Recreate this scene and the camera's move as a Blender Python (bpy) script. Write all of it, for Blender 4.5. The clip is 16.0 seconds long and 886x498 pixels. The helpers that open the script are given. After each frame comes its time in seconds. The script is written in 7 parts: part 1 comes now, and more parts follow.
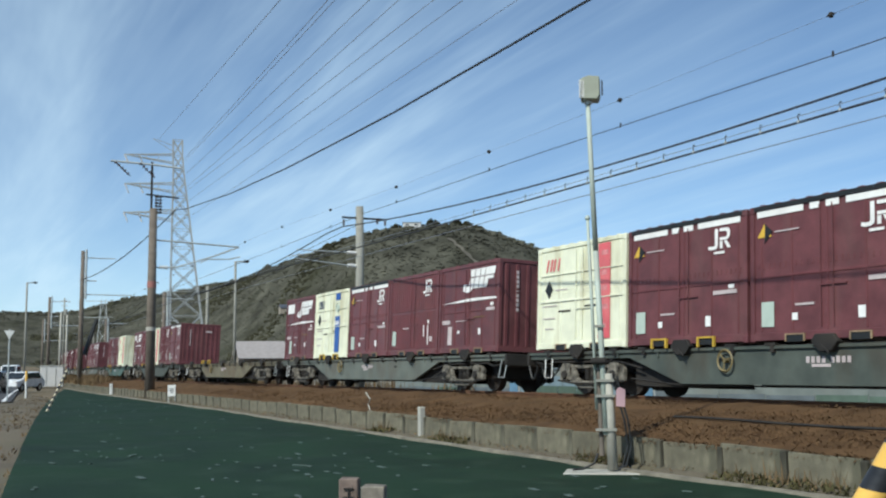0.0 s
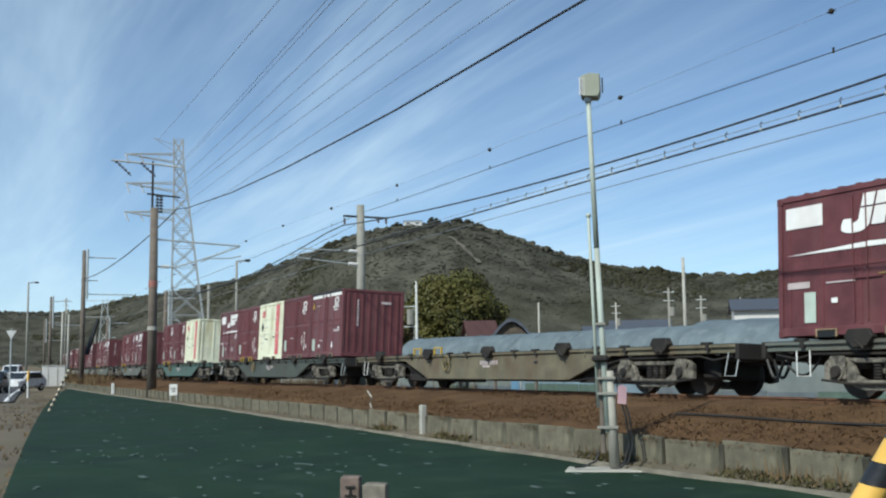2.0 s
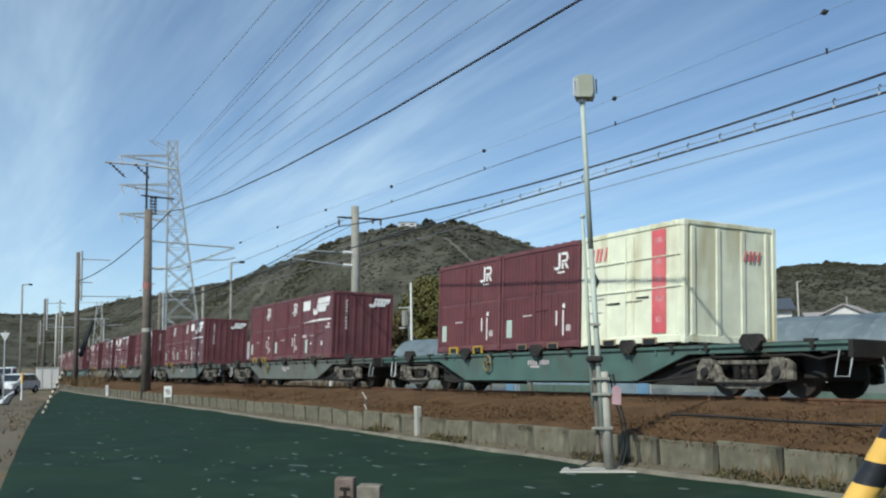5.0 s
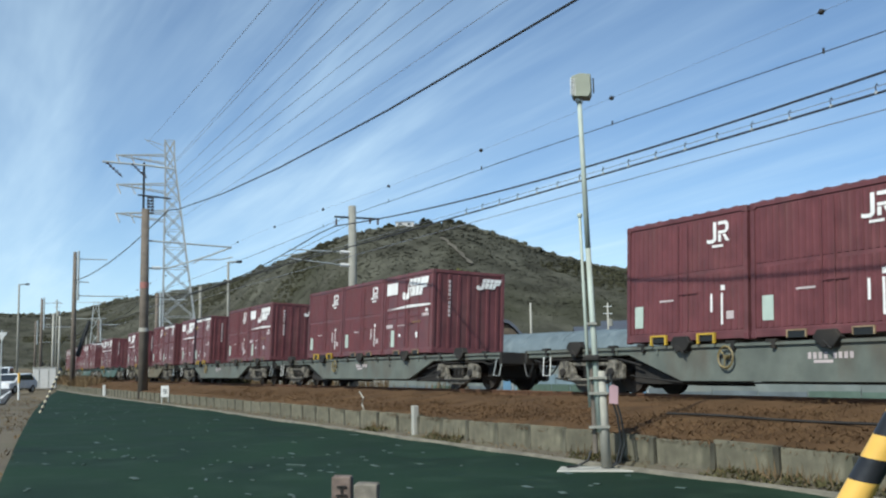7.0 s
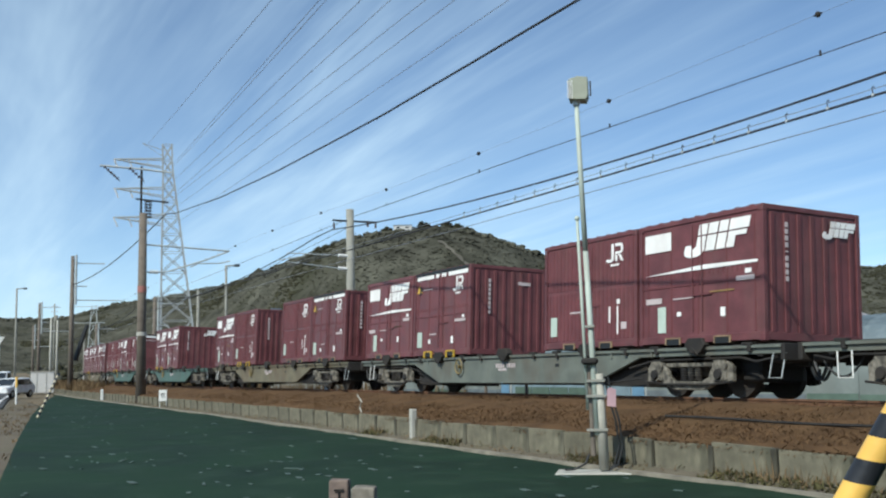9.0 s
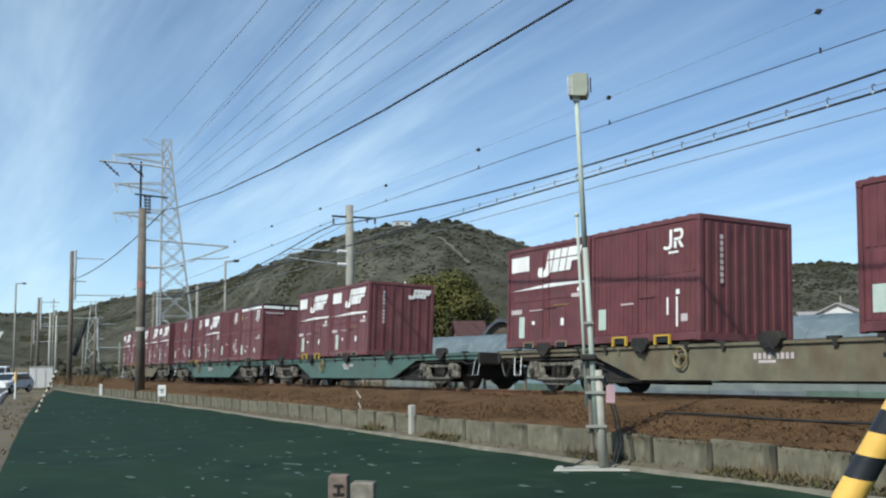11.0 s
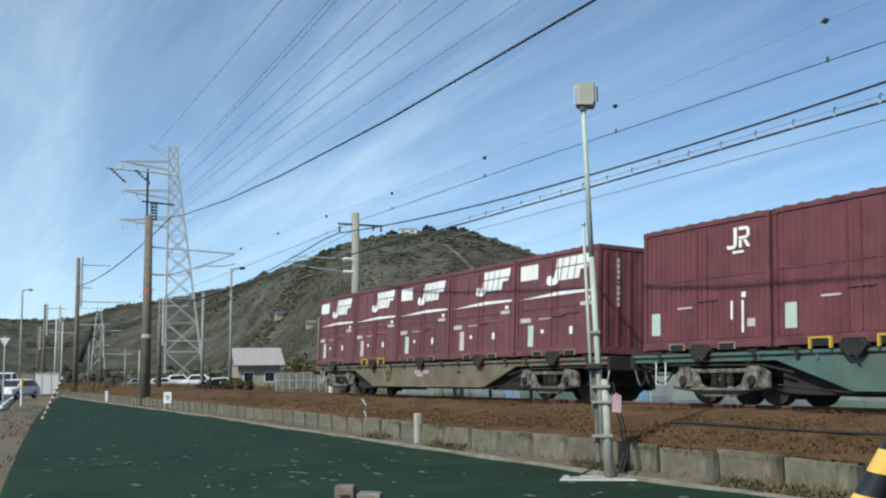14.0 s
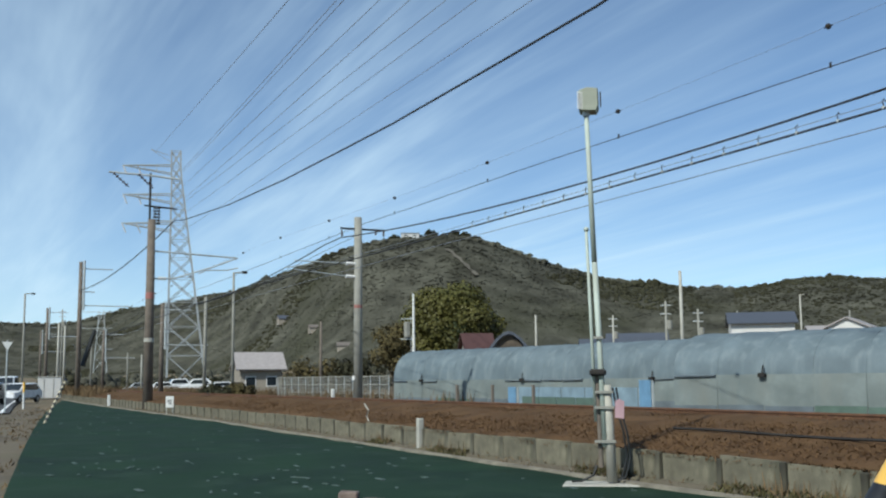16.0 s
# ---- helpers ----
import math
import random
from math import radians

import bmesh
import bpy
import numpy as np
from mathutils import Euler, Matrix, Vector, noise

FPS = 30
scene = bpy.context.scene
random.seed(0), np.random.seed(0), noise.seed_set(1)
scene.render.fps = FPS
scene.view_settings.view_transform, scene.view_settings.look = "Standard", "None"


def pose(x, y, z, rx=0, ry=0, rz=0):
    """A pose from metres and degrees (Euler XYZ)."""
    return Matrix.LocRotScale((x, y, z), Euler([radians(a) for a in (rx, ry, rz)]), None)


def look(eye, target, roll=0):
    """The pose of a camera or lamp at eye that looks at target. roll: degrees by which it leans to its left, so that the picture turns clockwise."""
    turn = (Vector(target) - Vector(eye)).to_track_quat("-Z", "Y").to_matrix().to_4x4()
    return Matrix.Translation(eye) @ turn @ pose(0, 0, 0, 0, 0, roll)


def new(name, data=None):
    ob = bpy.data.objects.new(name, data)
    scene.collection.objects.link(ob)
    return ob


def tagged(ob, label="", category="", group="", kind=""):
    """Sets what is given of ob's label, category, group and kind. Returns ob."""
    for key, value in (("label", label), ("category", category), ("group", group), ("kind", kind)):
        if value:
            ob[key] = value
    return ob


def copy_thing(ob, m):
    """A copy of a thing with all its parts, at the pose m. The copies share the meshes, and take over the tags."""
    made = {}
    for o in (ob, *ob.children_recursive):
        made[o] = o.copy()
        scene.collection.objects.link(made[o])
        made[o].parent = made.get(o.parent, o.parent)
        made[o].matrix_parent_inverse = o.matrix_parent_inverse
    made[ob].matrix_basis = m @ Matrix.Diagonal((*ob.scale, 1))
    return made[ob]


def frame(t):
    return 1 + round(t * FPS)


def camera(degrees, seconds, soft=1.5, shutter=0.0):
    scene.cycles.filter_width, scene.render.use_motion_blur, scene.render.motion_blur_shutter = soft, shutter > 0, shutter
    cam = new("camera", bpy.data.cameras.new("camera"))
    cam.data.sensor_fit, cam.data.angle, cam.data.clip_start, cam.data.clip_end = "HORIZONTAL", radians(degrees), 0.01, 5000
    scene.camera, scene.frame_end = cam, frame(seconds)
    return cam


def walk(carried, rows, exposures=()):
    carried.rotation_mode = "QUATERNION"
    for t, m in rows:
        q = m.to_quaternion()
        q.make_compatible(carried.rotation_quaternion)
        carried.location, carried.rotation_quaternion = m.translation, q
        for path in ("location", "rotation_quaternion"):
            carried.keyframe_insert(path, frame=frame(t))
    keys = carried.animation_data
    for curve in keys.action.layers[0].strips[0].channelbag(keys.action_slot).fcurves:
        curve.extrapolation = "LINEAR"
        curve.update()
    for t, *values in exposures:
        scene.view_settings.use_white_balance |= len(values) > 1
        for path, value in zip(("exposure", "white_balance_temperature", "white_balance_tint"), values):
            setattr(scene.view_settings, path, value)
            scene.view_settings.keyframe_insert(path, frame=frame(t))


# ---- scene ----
EYE = (0.0, 0.0, 0.669)
# seconds, heading to the left of +y, tilt, lean, and the sway sideways and upwards of a camera held in the hand
AIM = [
    (0, 63.054, 6.450, -0.566, 0.0000, 0.0000),
    (0.5, 63.015, 6.243, -0.666, 0.0010, -0.0006),
    (1, 63.003, 6.269, -0.782, 0.0020, -0.0012),
    (1.5, 63.070, 6.396, -0.758, 0.0030, -0.0018),
    (2, 63.118, 6.358, -0.786, 0.0040, -0.0024),
    (2.5, 62.873, 6.628, -0.773, 0.0050, -0.0030),
    (3, 62.889, 6.546, -0.766, 0.0055, -0.0030),
    (3.5, 62.867, 6.460, -0.883, 0.0060, -0.0030),
    (4, 63.006, 6.254, -0.909, 0.0065, -0.0030),
    (4.5, 62.919, 6.258, -0.949, 0.0070, -0.0030),
    (5, 62.825, 6.419, -0.921, 0.0076, -0.0045),
    (7.5, 62.616, 6.403, -0.987, 0.0105, -0.0120),
    (8, 62.534, 6.428, -1.048, 0.0123, -0.0123),
    (8.5, 62.462, 6.442, -1.041, 0.0142, -0.0127),
    (9, 62.561, 6.577, -1.100, 0.0160, -0.0130),
    (9.5, 62.595, 6.494, -1.081, 0.0152, -0.0137),
    (12, 62.467, 6.372, -0.855, 0.0110, -0.0170),
    (12.5, 62.545, 6.550, -0.862, 0.0115, -0.0155),
    (13, 62.527, 6.685, -0.860, 0.0120, -0.0140),
    (13.5, 62.681, 6.822, -0.807, 0.0080, -0.0065),
    (14, 62.835, 6.785, -0.725, 0.0040, 0.0010),
    (14.5, 63.007, 6.774, -0.732, -0.0005, 0.0060),
    (15, 63.030, 6.861, -0.677, -0.0050, 0.0110),
    (15.5, 62.868, 6.924, -0.663, -0.0055, 0.0125),
    (16, 62.954, 7.024, -0.619, -0.0060, 0.0140),
]


def hand_pose(heading, tilt, lean, sideways, upwards):
    """The camera's pose near EYE from its heading, tilt and lean in degrees and its sway in metres."""
    turn = Matrix.Rotation(radians(heading), 4, "Z") @ Matrix.Rotation(radians(90 + tilt), 4, "X") @ Matrix.Rotation(radians(lean), 4, "Z")
    sway = Vector((sideways * math.cos(radians(62.8)), sideways * math.sin(radians(62.8)), upwards))
    return Matrix.Translation(Vector(EYE) + sway) @ turn


cam = camera(45.594, 16.0, soft=2.2)
walk(cam, [(t, hand_pose(*row)) for t, *row in AIM], [(0.0, -0.08, 6120, 3.0), (5.0, -0.12, 6120, 3.0), (7.5, 0.03, 6120, 3.0), (12.5, 0.02, 6120, 3.0), (14.5, -0.02, 6120, 3.0), (16.0, -0.09, 6120, 3.0)])

# ---- world, sun, exposure ----
SUN_ELEVATION, SUN_AZIMUTH = 43.0, 154.0      # azimuth clockwise from +y
world = bpy.data.worlds.new("sky")
scene.world = world
world.use_nodes = True


def build_sky():
    nt = world.node_tree
    nt.nodes.clear()
    out = nt.nodes.new("ShaderNodeOutputWorld")
    bg = nt.nodes.new("ShaderNodeBackground")
    sky = nt.nodes.new("ShaderNodeTexSky")
    sky.sky_type, sky.sun_disc = "NISHITA", False
    sky.sun_elevation, sky.sun_rotation = radians(SUN_ELEVATION), radians(SUN_AZIMUTH)
    sky.air_density, sky.dust_density, sky.ozone_density = 0.76, 0.0, 3.0
    bg.inputs["Strength"].default_value = 0.123
    # thin cirrus on a flat layer high above, drawn out along the track's line
    tc = nt.nodes.new("ShaderNodeTexCoord")
    sep = nt.nodes.new("ShaderNodeSeparateXYZ")
    nt.links.new(tc.outputs["Generated"], sep.inputs[0])

    def maths(op, a, b=None, clamp=False):
        n = nt.nodes.new("ShaderNodeMath")
        n.operation, n.use_clamp = op, clamp
        for i, v in enumerate((a, b)):
            if v is None:
                continue
            if isinstance(v, (int, float)):
                n.inputs[i].default_value = v
            else:
                nt.links.new(v, n.inputs[i])
        return n.outputs[0]

    up = maths("MAXIMUM", sep.outputs["Z"], 0.0)
    den = maths("ADD", up, 0.06)
    px, py = maths("DIVIDE", sep.outputs["X"], den), maths("DIVIDE", sep.outputs["Y"], den)
    com = nt.nodes.new("ShaderNodeCombineXYZ")
    nt.links.new(px, com.inputs[0])
    nt.links.new(py, com.inputs[1])

    def streaks(sx, sy, turn, detail, rough, lo, hi):
        mp = nt.nodes.new("ShaderNodeMapping")
        mp.inputs["Rotation"].default_value = (0, 0, radians(turn))
        mp.inputs["Scale"].default_value = (sx, sy, 1)
        nz = nt.nodes.new("ShaderNodeTexNoise")
        nz.inputs["Scale"].default_value, nz.inputs["Detail"].default_value, nz.inputs["Roughness"].default_value = 1.0, detail, rough
        nz.inputs["Distortion"].default_value = 0.35
        mr = nt.nodes.new("ShaderNodeMapRange")
        mr.interpolation_type = "SMOOTHSTEP"
        mr.inputs[1].default_value, mr.inputs[2].default_value = lo, hi
        nt.links.new(com.outputs[0], mp.inputs[0])
        nt.links.new(mp.outputs[0], nz.inputs["Vector"])
        nt.links.new(nz.outputs[0], mr.inputs[0])
        return mr.outputs[0]

    a = streaks(0.10, 0.75, 8, 6, 0.55, 0.36, 0.80)
    b = streaks(0.30, 2.6, 8, 5, 0.6, 0.38, 0.85)
    both = maths("ADD", maths("MULTIPLY", a, 0.80), maths("MULTIPLY", b, 0.62), True)
    west = maths("MULTIPLY_ADD", sep.outputs["X"], -2.0)      # the veil thickens towards the far end of the track
    west.node.inputs[2].default_value = -0.98
    edge = maths("MAXIMUM", maths("MULTIPLY_ADD", sep.outputs["X"], -1.0), 0.0)     # thinner again beyond the pylon
    edge.node.inputs[0].links[0].from_node.inputs[2].default_value = -0.895
    west = maths("MULTIPLY", maths("SUBTRACT", west, maths("MULTIPLY", edge, 5.0)), 1.3)
    low = maths("SUBTRACT", 1.0, maths("MULTIPLY", up, 2.2), True)
    thin = maths("MULTIPLY_ADD", up, -4.0, True)              # and thins out higher up
    thin.node.inputs[2].default_value = 1.70
    spread = maths("MAXIMUM", maths("MULTIPLY", west, maths("MAXIMUM", thin, 0.85)), 0.37)
    haze = maths("MULTIPLY", maths("MULTIPLY", maths("MAXIMUM", maths("SUBTRACT", west, 0.35), 0.0), low), 0.17)
    veil = maths("ADD", maths("MULTIPLY", spread, both), haze, True)
    mix = nt.nodes.new("ShaderNodeMix")
    mix.data_type = "RGBA"
    nt.links.new(veil, mix.inputs["Factor"])
    nt.links.new(sky.outputs[0], mix.inputs[6])
    mix.inputs[7].default_value = (6.0, 7.4, 8.6, 1)
    nt.links.new(mix.outputs[2], bg.inputs[0])
    nt.links.new(bg.outputs[0], out.inputs[0])


build_sky()
sun_data = bpy.data.lights.new("sun", "SUN")
sun_data.energy, sun_data.angle, sun_data.color = 5.0, radians(0.7), (1.0, 0.94, 0.86)
sun = new("sun", sun_data)
_e, _a = radians(SUN_ELEVATION), radians(SUN_AZIMUTH)
sun.matrix_world = look((60 * math.sin(_a), 60 * math.cos(_a), 60), (60 * math.sin(_a) - math.cos(_e) * math.sin(_a), 60 * math.cos(_a) - math.cos(_e) * math.cos(_a), 60 - math.sin(_e)))

# ---- materials ----
def material(name, colour, rough=0.6, metal=0.0, vary=0.12, scale=3.0, fine=40.0, bump=0.15, dirt=None, dirt_amount=0.35, dirt_scale=1.2, streak=1.0, spec=0.4, per_object=0.0, bump_distance=0.01):
    """A surface of one base colour, with grain at two scales, optional stains (streak > 1: drawn out downwards) and fine relief."""
    m = bpy.data.materials.new(name)
    m.use_nodes = True
    nt = m.node_tree
    b = nt.nodes["Principled BSDF"]
    b.inputs["Roughness"].default_value, b.inputs["Metallic"].default_value = rough, metal
    b.inputs["Specular IOR Level"].default_value = spec
    tc = nt.nodes.new("ShaderNodeTexCoord")

    def noise_at(s, detail=4.0, stretch=1.0):
        mp = nt.nodes.new("ShaderNodeMapping")
        mp.inputs["Scale"].default_value = (s, s, s / stretch)
        n = nt.nodes.new("ShaderNodeTexNoise")
        n.inputs["Scale"].default_value, n.inputs["Detail"].default_value = 1.0, detail
        nt.links.new(tc.outputs["Object"], mp.inputs[0])
        nt.links.new(mp.outputs[0], n.inputs["Vector"])
        return n.outputs[0]

    def mixed(fac, a, c):
        n = nt.nodes.new("ShaderNodeMix")
        n.data_type = "RGBA"
        if isinstance(fac, float):
            n.inputs["Factor"].default_value = fac
        else:
            nt.links.new(fac, n.inputs["Factor"])
        for i, v in ((6, a), (7, c)):
            if isinstance(v, tuple):
                n.inputs[i].default_value = (*v, 1)
            else:
                nt.links.new(v, n.inputs[i])
        return n.outputs[2]

    def ranged(v, lo, hi, to0=0.0, to1=1.0):
        n = nt.nodes.new("ShaderNodeMapRange")
        n.inputs[1].default_value, n.inputs[2].default_value, n.inputs[3].default_value, n.inputs[4].default_value = lo, hi, to0, to1
        nt.links.new(v, n.inputs[0])
        return n.outputs[0]

    big, small = noise_at(scale), noise_at(fine, 3.0)
    dark = tuple(c * (1 - vary * 1.6) for c in colour)
    light = tuple(min(1.0, c * (1 + vary * 1.3)) for c in colour)
    col = mixed(ranged(big, 0.3, 0.7), dark, light)
    col = mixed(ranged(small, 0.25, 0.75, 0.0, 0.5), col, tuple(c * (1 - vary) for c in colour))
    if dirt:
        d = noise_at(dirt_scale, 6.0, streak)
        col = mixed(ranged(d, 0.5, 0.72, 0.0, dirt_amount), col, dirt)
    if per_object:
        info = nt.nodes.new("ShaderNodeObjectInfo")
        hs = nt.nodes.new("ShaderNodeHueSaturation")
        nt.links.new(ranged(info.outputs["Random"], 0.0, 1.0, 1 - per_object, 1 + per_object), hs.inputs["Value"])
        nt.links.new(col, hs.inputs["Color"])
        col = hs.outputs[0]
    nt.links.new(col, b.inputs["Base Color"])
    nt.links.new(ranged(big, 0.3, 0.7, max(0.02, rough - 0.08), min(1, rough + 0.08)), b.inputs["Roughness"])
    if bump:
        bp = nt.nodes.new("ShaderNodeBump")
        bp.inputs["Strength"].default_value, bp.inputs["Distance"].default_value = bump, bump_distance
        nt.links.new(small, bp.inputs["Height"])
        nt.links.new(bp.outputs[0], b.inputs["Normal"])
    return m


MAROON = material("maroon_paint", (0.136, 0.048, 0.052), 0.45, vary=0.2, dirt=(0.15, 0.085, 0.075), dirt_amount=0.45, dirt_scale=1.7, streak=4, per_object=0.10, spec=0.3)
MAROON_RIB = material("maroon_rib_paint", (0.130, 0.042, 0.046), 0.5, vary=0.14, dirt=(0.09, 0.05, 0.04), streak=4, per_object=0.08, spec=0.3)
ROOF_RED = material("dull_maroon_roof_paint", (0.11, 0.035, 0.04), 0.65, vary=0.2, dirt=(0.12, 0.09, 0.08))
CREAM = material("cream_paint", (0.74, 0.75, 0.57), 0.5, vary=0.07, dirt=(0.34, 0.28, 0.11), dirt_amount=0.9, dirt_scale=1.3, streak=6, spec=0.3)
CREAM_RIB = material("cream_rib_paint", (0.72, 0.73, 0.57), 0.5, vary=0.08, dirt=(0.33, 0.24, 0.12), dirt_amount=0.5, streak=5, spec=0.3)
MARK_WHITE = material("white_marking_paint", (0.80, 0.80, 0.77), 0.5, vary=0.06, dirt=(0.5, 0.42, 0.38), dirt_amount=0.3, streak=3)
MARK_GREY = material("worn_lettering_paint", (0.50, 0.43, 0.42), 0.6, vary=0.15)
MARK_GREEN = material("pale_green_sticker", (0.44, 0.52, 0.45), 0.5, vary=0.1)
POCKET_RIM = material("worn_tan_rim", (0.30, 0.22, 0.13), 0.6, vary=0.3, dirt=(0.12, 0.07, 0.05), dirt_amount=0.7, dirt_scale=4)
BRIGHT_YELLOW = material("fresh_yellow_bracket_paint", (0.50, 0.33, 0.04), 0.55, vary=0.15, dirt=(0.12, 0.08, 0.03), dirt_amount=0.5)
WHEEL_YELLOW = material("grimy_yellow_wheel_paint", (0.18, 0.14, 0.06), 0.6, vary=0.25, dirt=(0.08, 0.06, 0.03), dirt_amount=0.6)
MARK_YELLOW = material("yellow_marking", (0.62, 0.40, 0.05), 0.5, vary=0.1)
MARK_BLACK = material("black_marking", (0.015, 0.016, 0.016), 0.5, vary=0.1)
MARK_RED = material("red_stripe_paint", (0.62, 0.10, 0.12), 0.5, vary=0.12, dirt=(0.6, 0.35, 0.3), dirt_amount=0.35, streak=3)
MARK_PINK = material("worn_pink_stripe_paint", (0.62, 0.24, 0.24), 0.55, vary=0.3, scale=9)
MARK_BLUE = material("blue_stripe_paint", (0.03, 0.10, 0.34), 0.5, vary=0.1)
MARK_NAVY = material("navy_lettering_paint", (0.03, 0.05, 0.11), 0.5, vary=0.1)
PALLET_YELLOW = material("yellow_bracket_paint", (0.19, 0.125, 0.04), 0.6, vary=0.2, per_object=0.75, dirt=(0.1, 0.06, 0.03), dirt_amount=0.6)
WAGON_GREY = material("grey_wagon_paint", (0.124, 0.138, 0.117), 0.65, vary=0.16, dirt=(0.09, 0.065, 0.045), dirt_amount=0.6, streak=2)
WAGON_DARK = material("dark_grey_green_wagon_paint", (0.070, 0.083, 0.070), 0.65, vary=0.2, dirt=(0.06, 0.045, 0.03), dirt_amount=0.6, streak=2)
WAGON_OLIVE = material("rusty_olive_wagon_paint", (0.145, 0.13, 0.085), 0.7, vary=0.2, dirt=(0.10, 0.06, 0.035), dirt_amount=0.7, streak=2)
WAGON_TEAL = material("teal_green_wagon_paint", (0.072, 0.128, 0.108), 0.6, vary=0.14, dirt=(0.085, 0.065, 0.045), dirt_amount=0.5, streak=2)
UNDERFRAME = material("grimy_underframe", (0.020, 0.018, 0.016), 0.8, vary=0.3, dirt=(0.045, 0.036, 0.026), dirt_amount=0.6)
BOGIE_DUST = material("dusty_bogie_steel", (0.165, 0.150, 0.120), 0.8, vary=0.5, scale=9, dirt=(0.018, 0.016, 0.013), dirt_amount=0.9, dirt_scale=6)
WHEEL_STEEL = material("worn_wheel_steel", (0.055, 0.047, 0.041), 0.6, 0.4, vary=0.25)
RUST = material("rusty_rail_web", (0.13, 0.065, 0.035), 0.85, vary=0.25)
WHITE_PIPE = material("white_grab_iron_paint", (0.72, 0.72, 0.68), 0.5, vary=0.1)
CONCRETE = material("weathered_concrete", (0.158, 0.144, 0.100), 0.9, vary=0.30, scale=4.5, dirt=(0.085, 0.082, 0.055), dirt_amount=0.85, dirt_scale=3.2, streak=3, bump=0.4, per_object=0.12)
# wall posts: the shadow in the joints is put into this dark colour
CONCRETE_SHADED = material("shaded_joint_concrete", (0.072, 0.067, 0.048), 0.95, vary=0.3, scale=4, dirt=(0.15, 0.14, 0.10), dirt_amount=0.6, dirt_scale=3, streak=3, bump=0.4, per_object=0.35)
CONCRETE_PALE = material("pale_concrete", (0.40, 0.39, 0.34), 0.9, vary=0.12, dirt=(0.25, 0.22, 0.17), dirt_amount=0.5, streak=3, bump=0.3)
POLE_BROWN = material("brown_utility_pole_concrete", (0.155, 0.130, 0.105), 0.9, vary=0.18, dirt=(0.10, 0.08, 0.06), streak=6)
MAST_CONCRETE = material("pale_weathered_post_concrete", (0.37, 0.355, 0.30), 0.9, vary=0.16, dirt=(0.16, 0.14, 0.11), dirt_amount=0.6, streak=5)
POLE_GREY = material("grey_utility_pole_concrete", (0.26, 0.255, 0.22), 0.85, vary=0.12, dirt=(0.2, 0.2, 0.17), streak=6)
# lamp head: a darker grey-green than its mast
HEAD_GREY = material("grey_green_lamp_head", (0.30, 0.32, 0.25), 0.6, vary=0.12, dirt=(0.2, 0.19, 0.14), dirt_amount=0.4)
GALVANISED = material("galvanised_steel", (0.50, 0.53, 0.52), 0.5, 0.35, vary=0.1)
PYLON_STEEL = material("dull_pylon_steel", (0.33, 0.35, 0.35), 0.6, 0.2, vary=0.12)
PALE_GREEN_PAINT = material("pale_green_mast_paint", (0.40, 0.45, 0.39), 0.55, vary=0.1, dirt=(0.25, 0.2, 0.15), dirt_amount=0.4)
WIRE = material("dark_cable", (0.030, 0.032, 0.036), 0.6, vary=0.1, bump=0)
THIN_WIRE = material("weathered_conductor", (0.22, 0.24, 0.28), 0.5, 0.3, vary=0.1, bump=0)
INSULATOR = material("glazed_white_insulator", (0.72, 0.70, 0.66), 0.25, vary=0.05)
INSULATOR_DARK = material("brown_glazed_insulator", (0.09, 0.06, 0.05), 0.25, vary=0.1)
TARP = material("dark_green_weed_sheet", (0.0112, 0.0295, 0.0148), 0.8, vary=0.26, scale=0.5, fine=30, bump=0.4, dirt=(0.022, 0.044, 0.025), dirt_amount=0.8, dirt_scale=1.3, spec=0.15)
SHEET_TAPE = material("pale_green_tape", (0.085, 0.12, 0.105), 0.8, vary=0.2)
ASPHALT = material("asphalt", (0.06, 0.06, 0.062), 0.9, vary=0.15, scale=1, bump=0.4)
VERGE_EARTH = material("trodden_brown_verge", (0.122, 0.100, 0.066), 0.95, vary=0.22, scale=0.7, fine=12, dirt=(0.095, 0.088, 0.050), dirt_amount=0.6, dirt_scale=0.5, bump=0.5, bump_distance=0.02)
HILL_TRACK = material("worn_hillside_earth", (0.112, 0.102, 0.080), 0.95, vary=0.25, scale=0.1, fine=0.6, bump=0.3)
DRY_EARTH = material("dry_roadside_earth", (0.110, 0.094, 0.066), 0.95, vary=0.2, scale=0.8, dirt=(0.11, 0.10, 0.05), dirt_amount=0.5, bump=0.5, bump_distance=0.03)
DEAD_WEEDS = material("rusty_brown_dead_weeds", (0.102, 0.060, 0.030), 0.95, vary=0.25, scale=1.3, fine=22, bump=0.4, bump_distance=0.02, dirt=(0.105, 0.066, 0.032), dirt_amount=0.7, dirt_scale=2.2, spec=0.1)
WEED_LEAF = material("dead_grass_blades", (0.116, 0.069, 0.035), 0.9, vary=0.28, scale=0.9, bump=0, spec=0.1)
KERB_DUST = material("dusty_pale_kerb", (0.21, 0.19, 0.145), 0.9, vary=0.25, scale=3, bump=0.4)
FOOT_WEEDS = material("olive_low_weeds", (0.095, 0.088, 0.040), 0.9, vary=0.35, scale=2.0, bump=0, spec=0.1)
TALL_GRASS = material("tall_dry_grass", (0.15, 0.105, 0.058), 0.9, vary=0.4, scale=0.5, bump=0, spec=0.1)
BALLAST = material("brown_ballast", (0.16, 0.115, 0.085), 0.95, vary=0.3, scale=4, fine=25, bump=0.9, bump_distance=0.03)
FIELD = material("winter_field", (0.16, 0.125, 0.075), 0.95, vary=0.25, scale=0.12, fine=3, dirt=(0.09, 0.085, 0.045), dirt_amount=0.6, dirt_scale=0.05, bump=0.5)
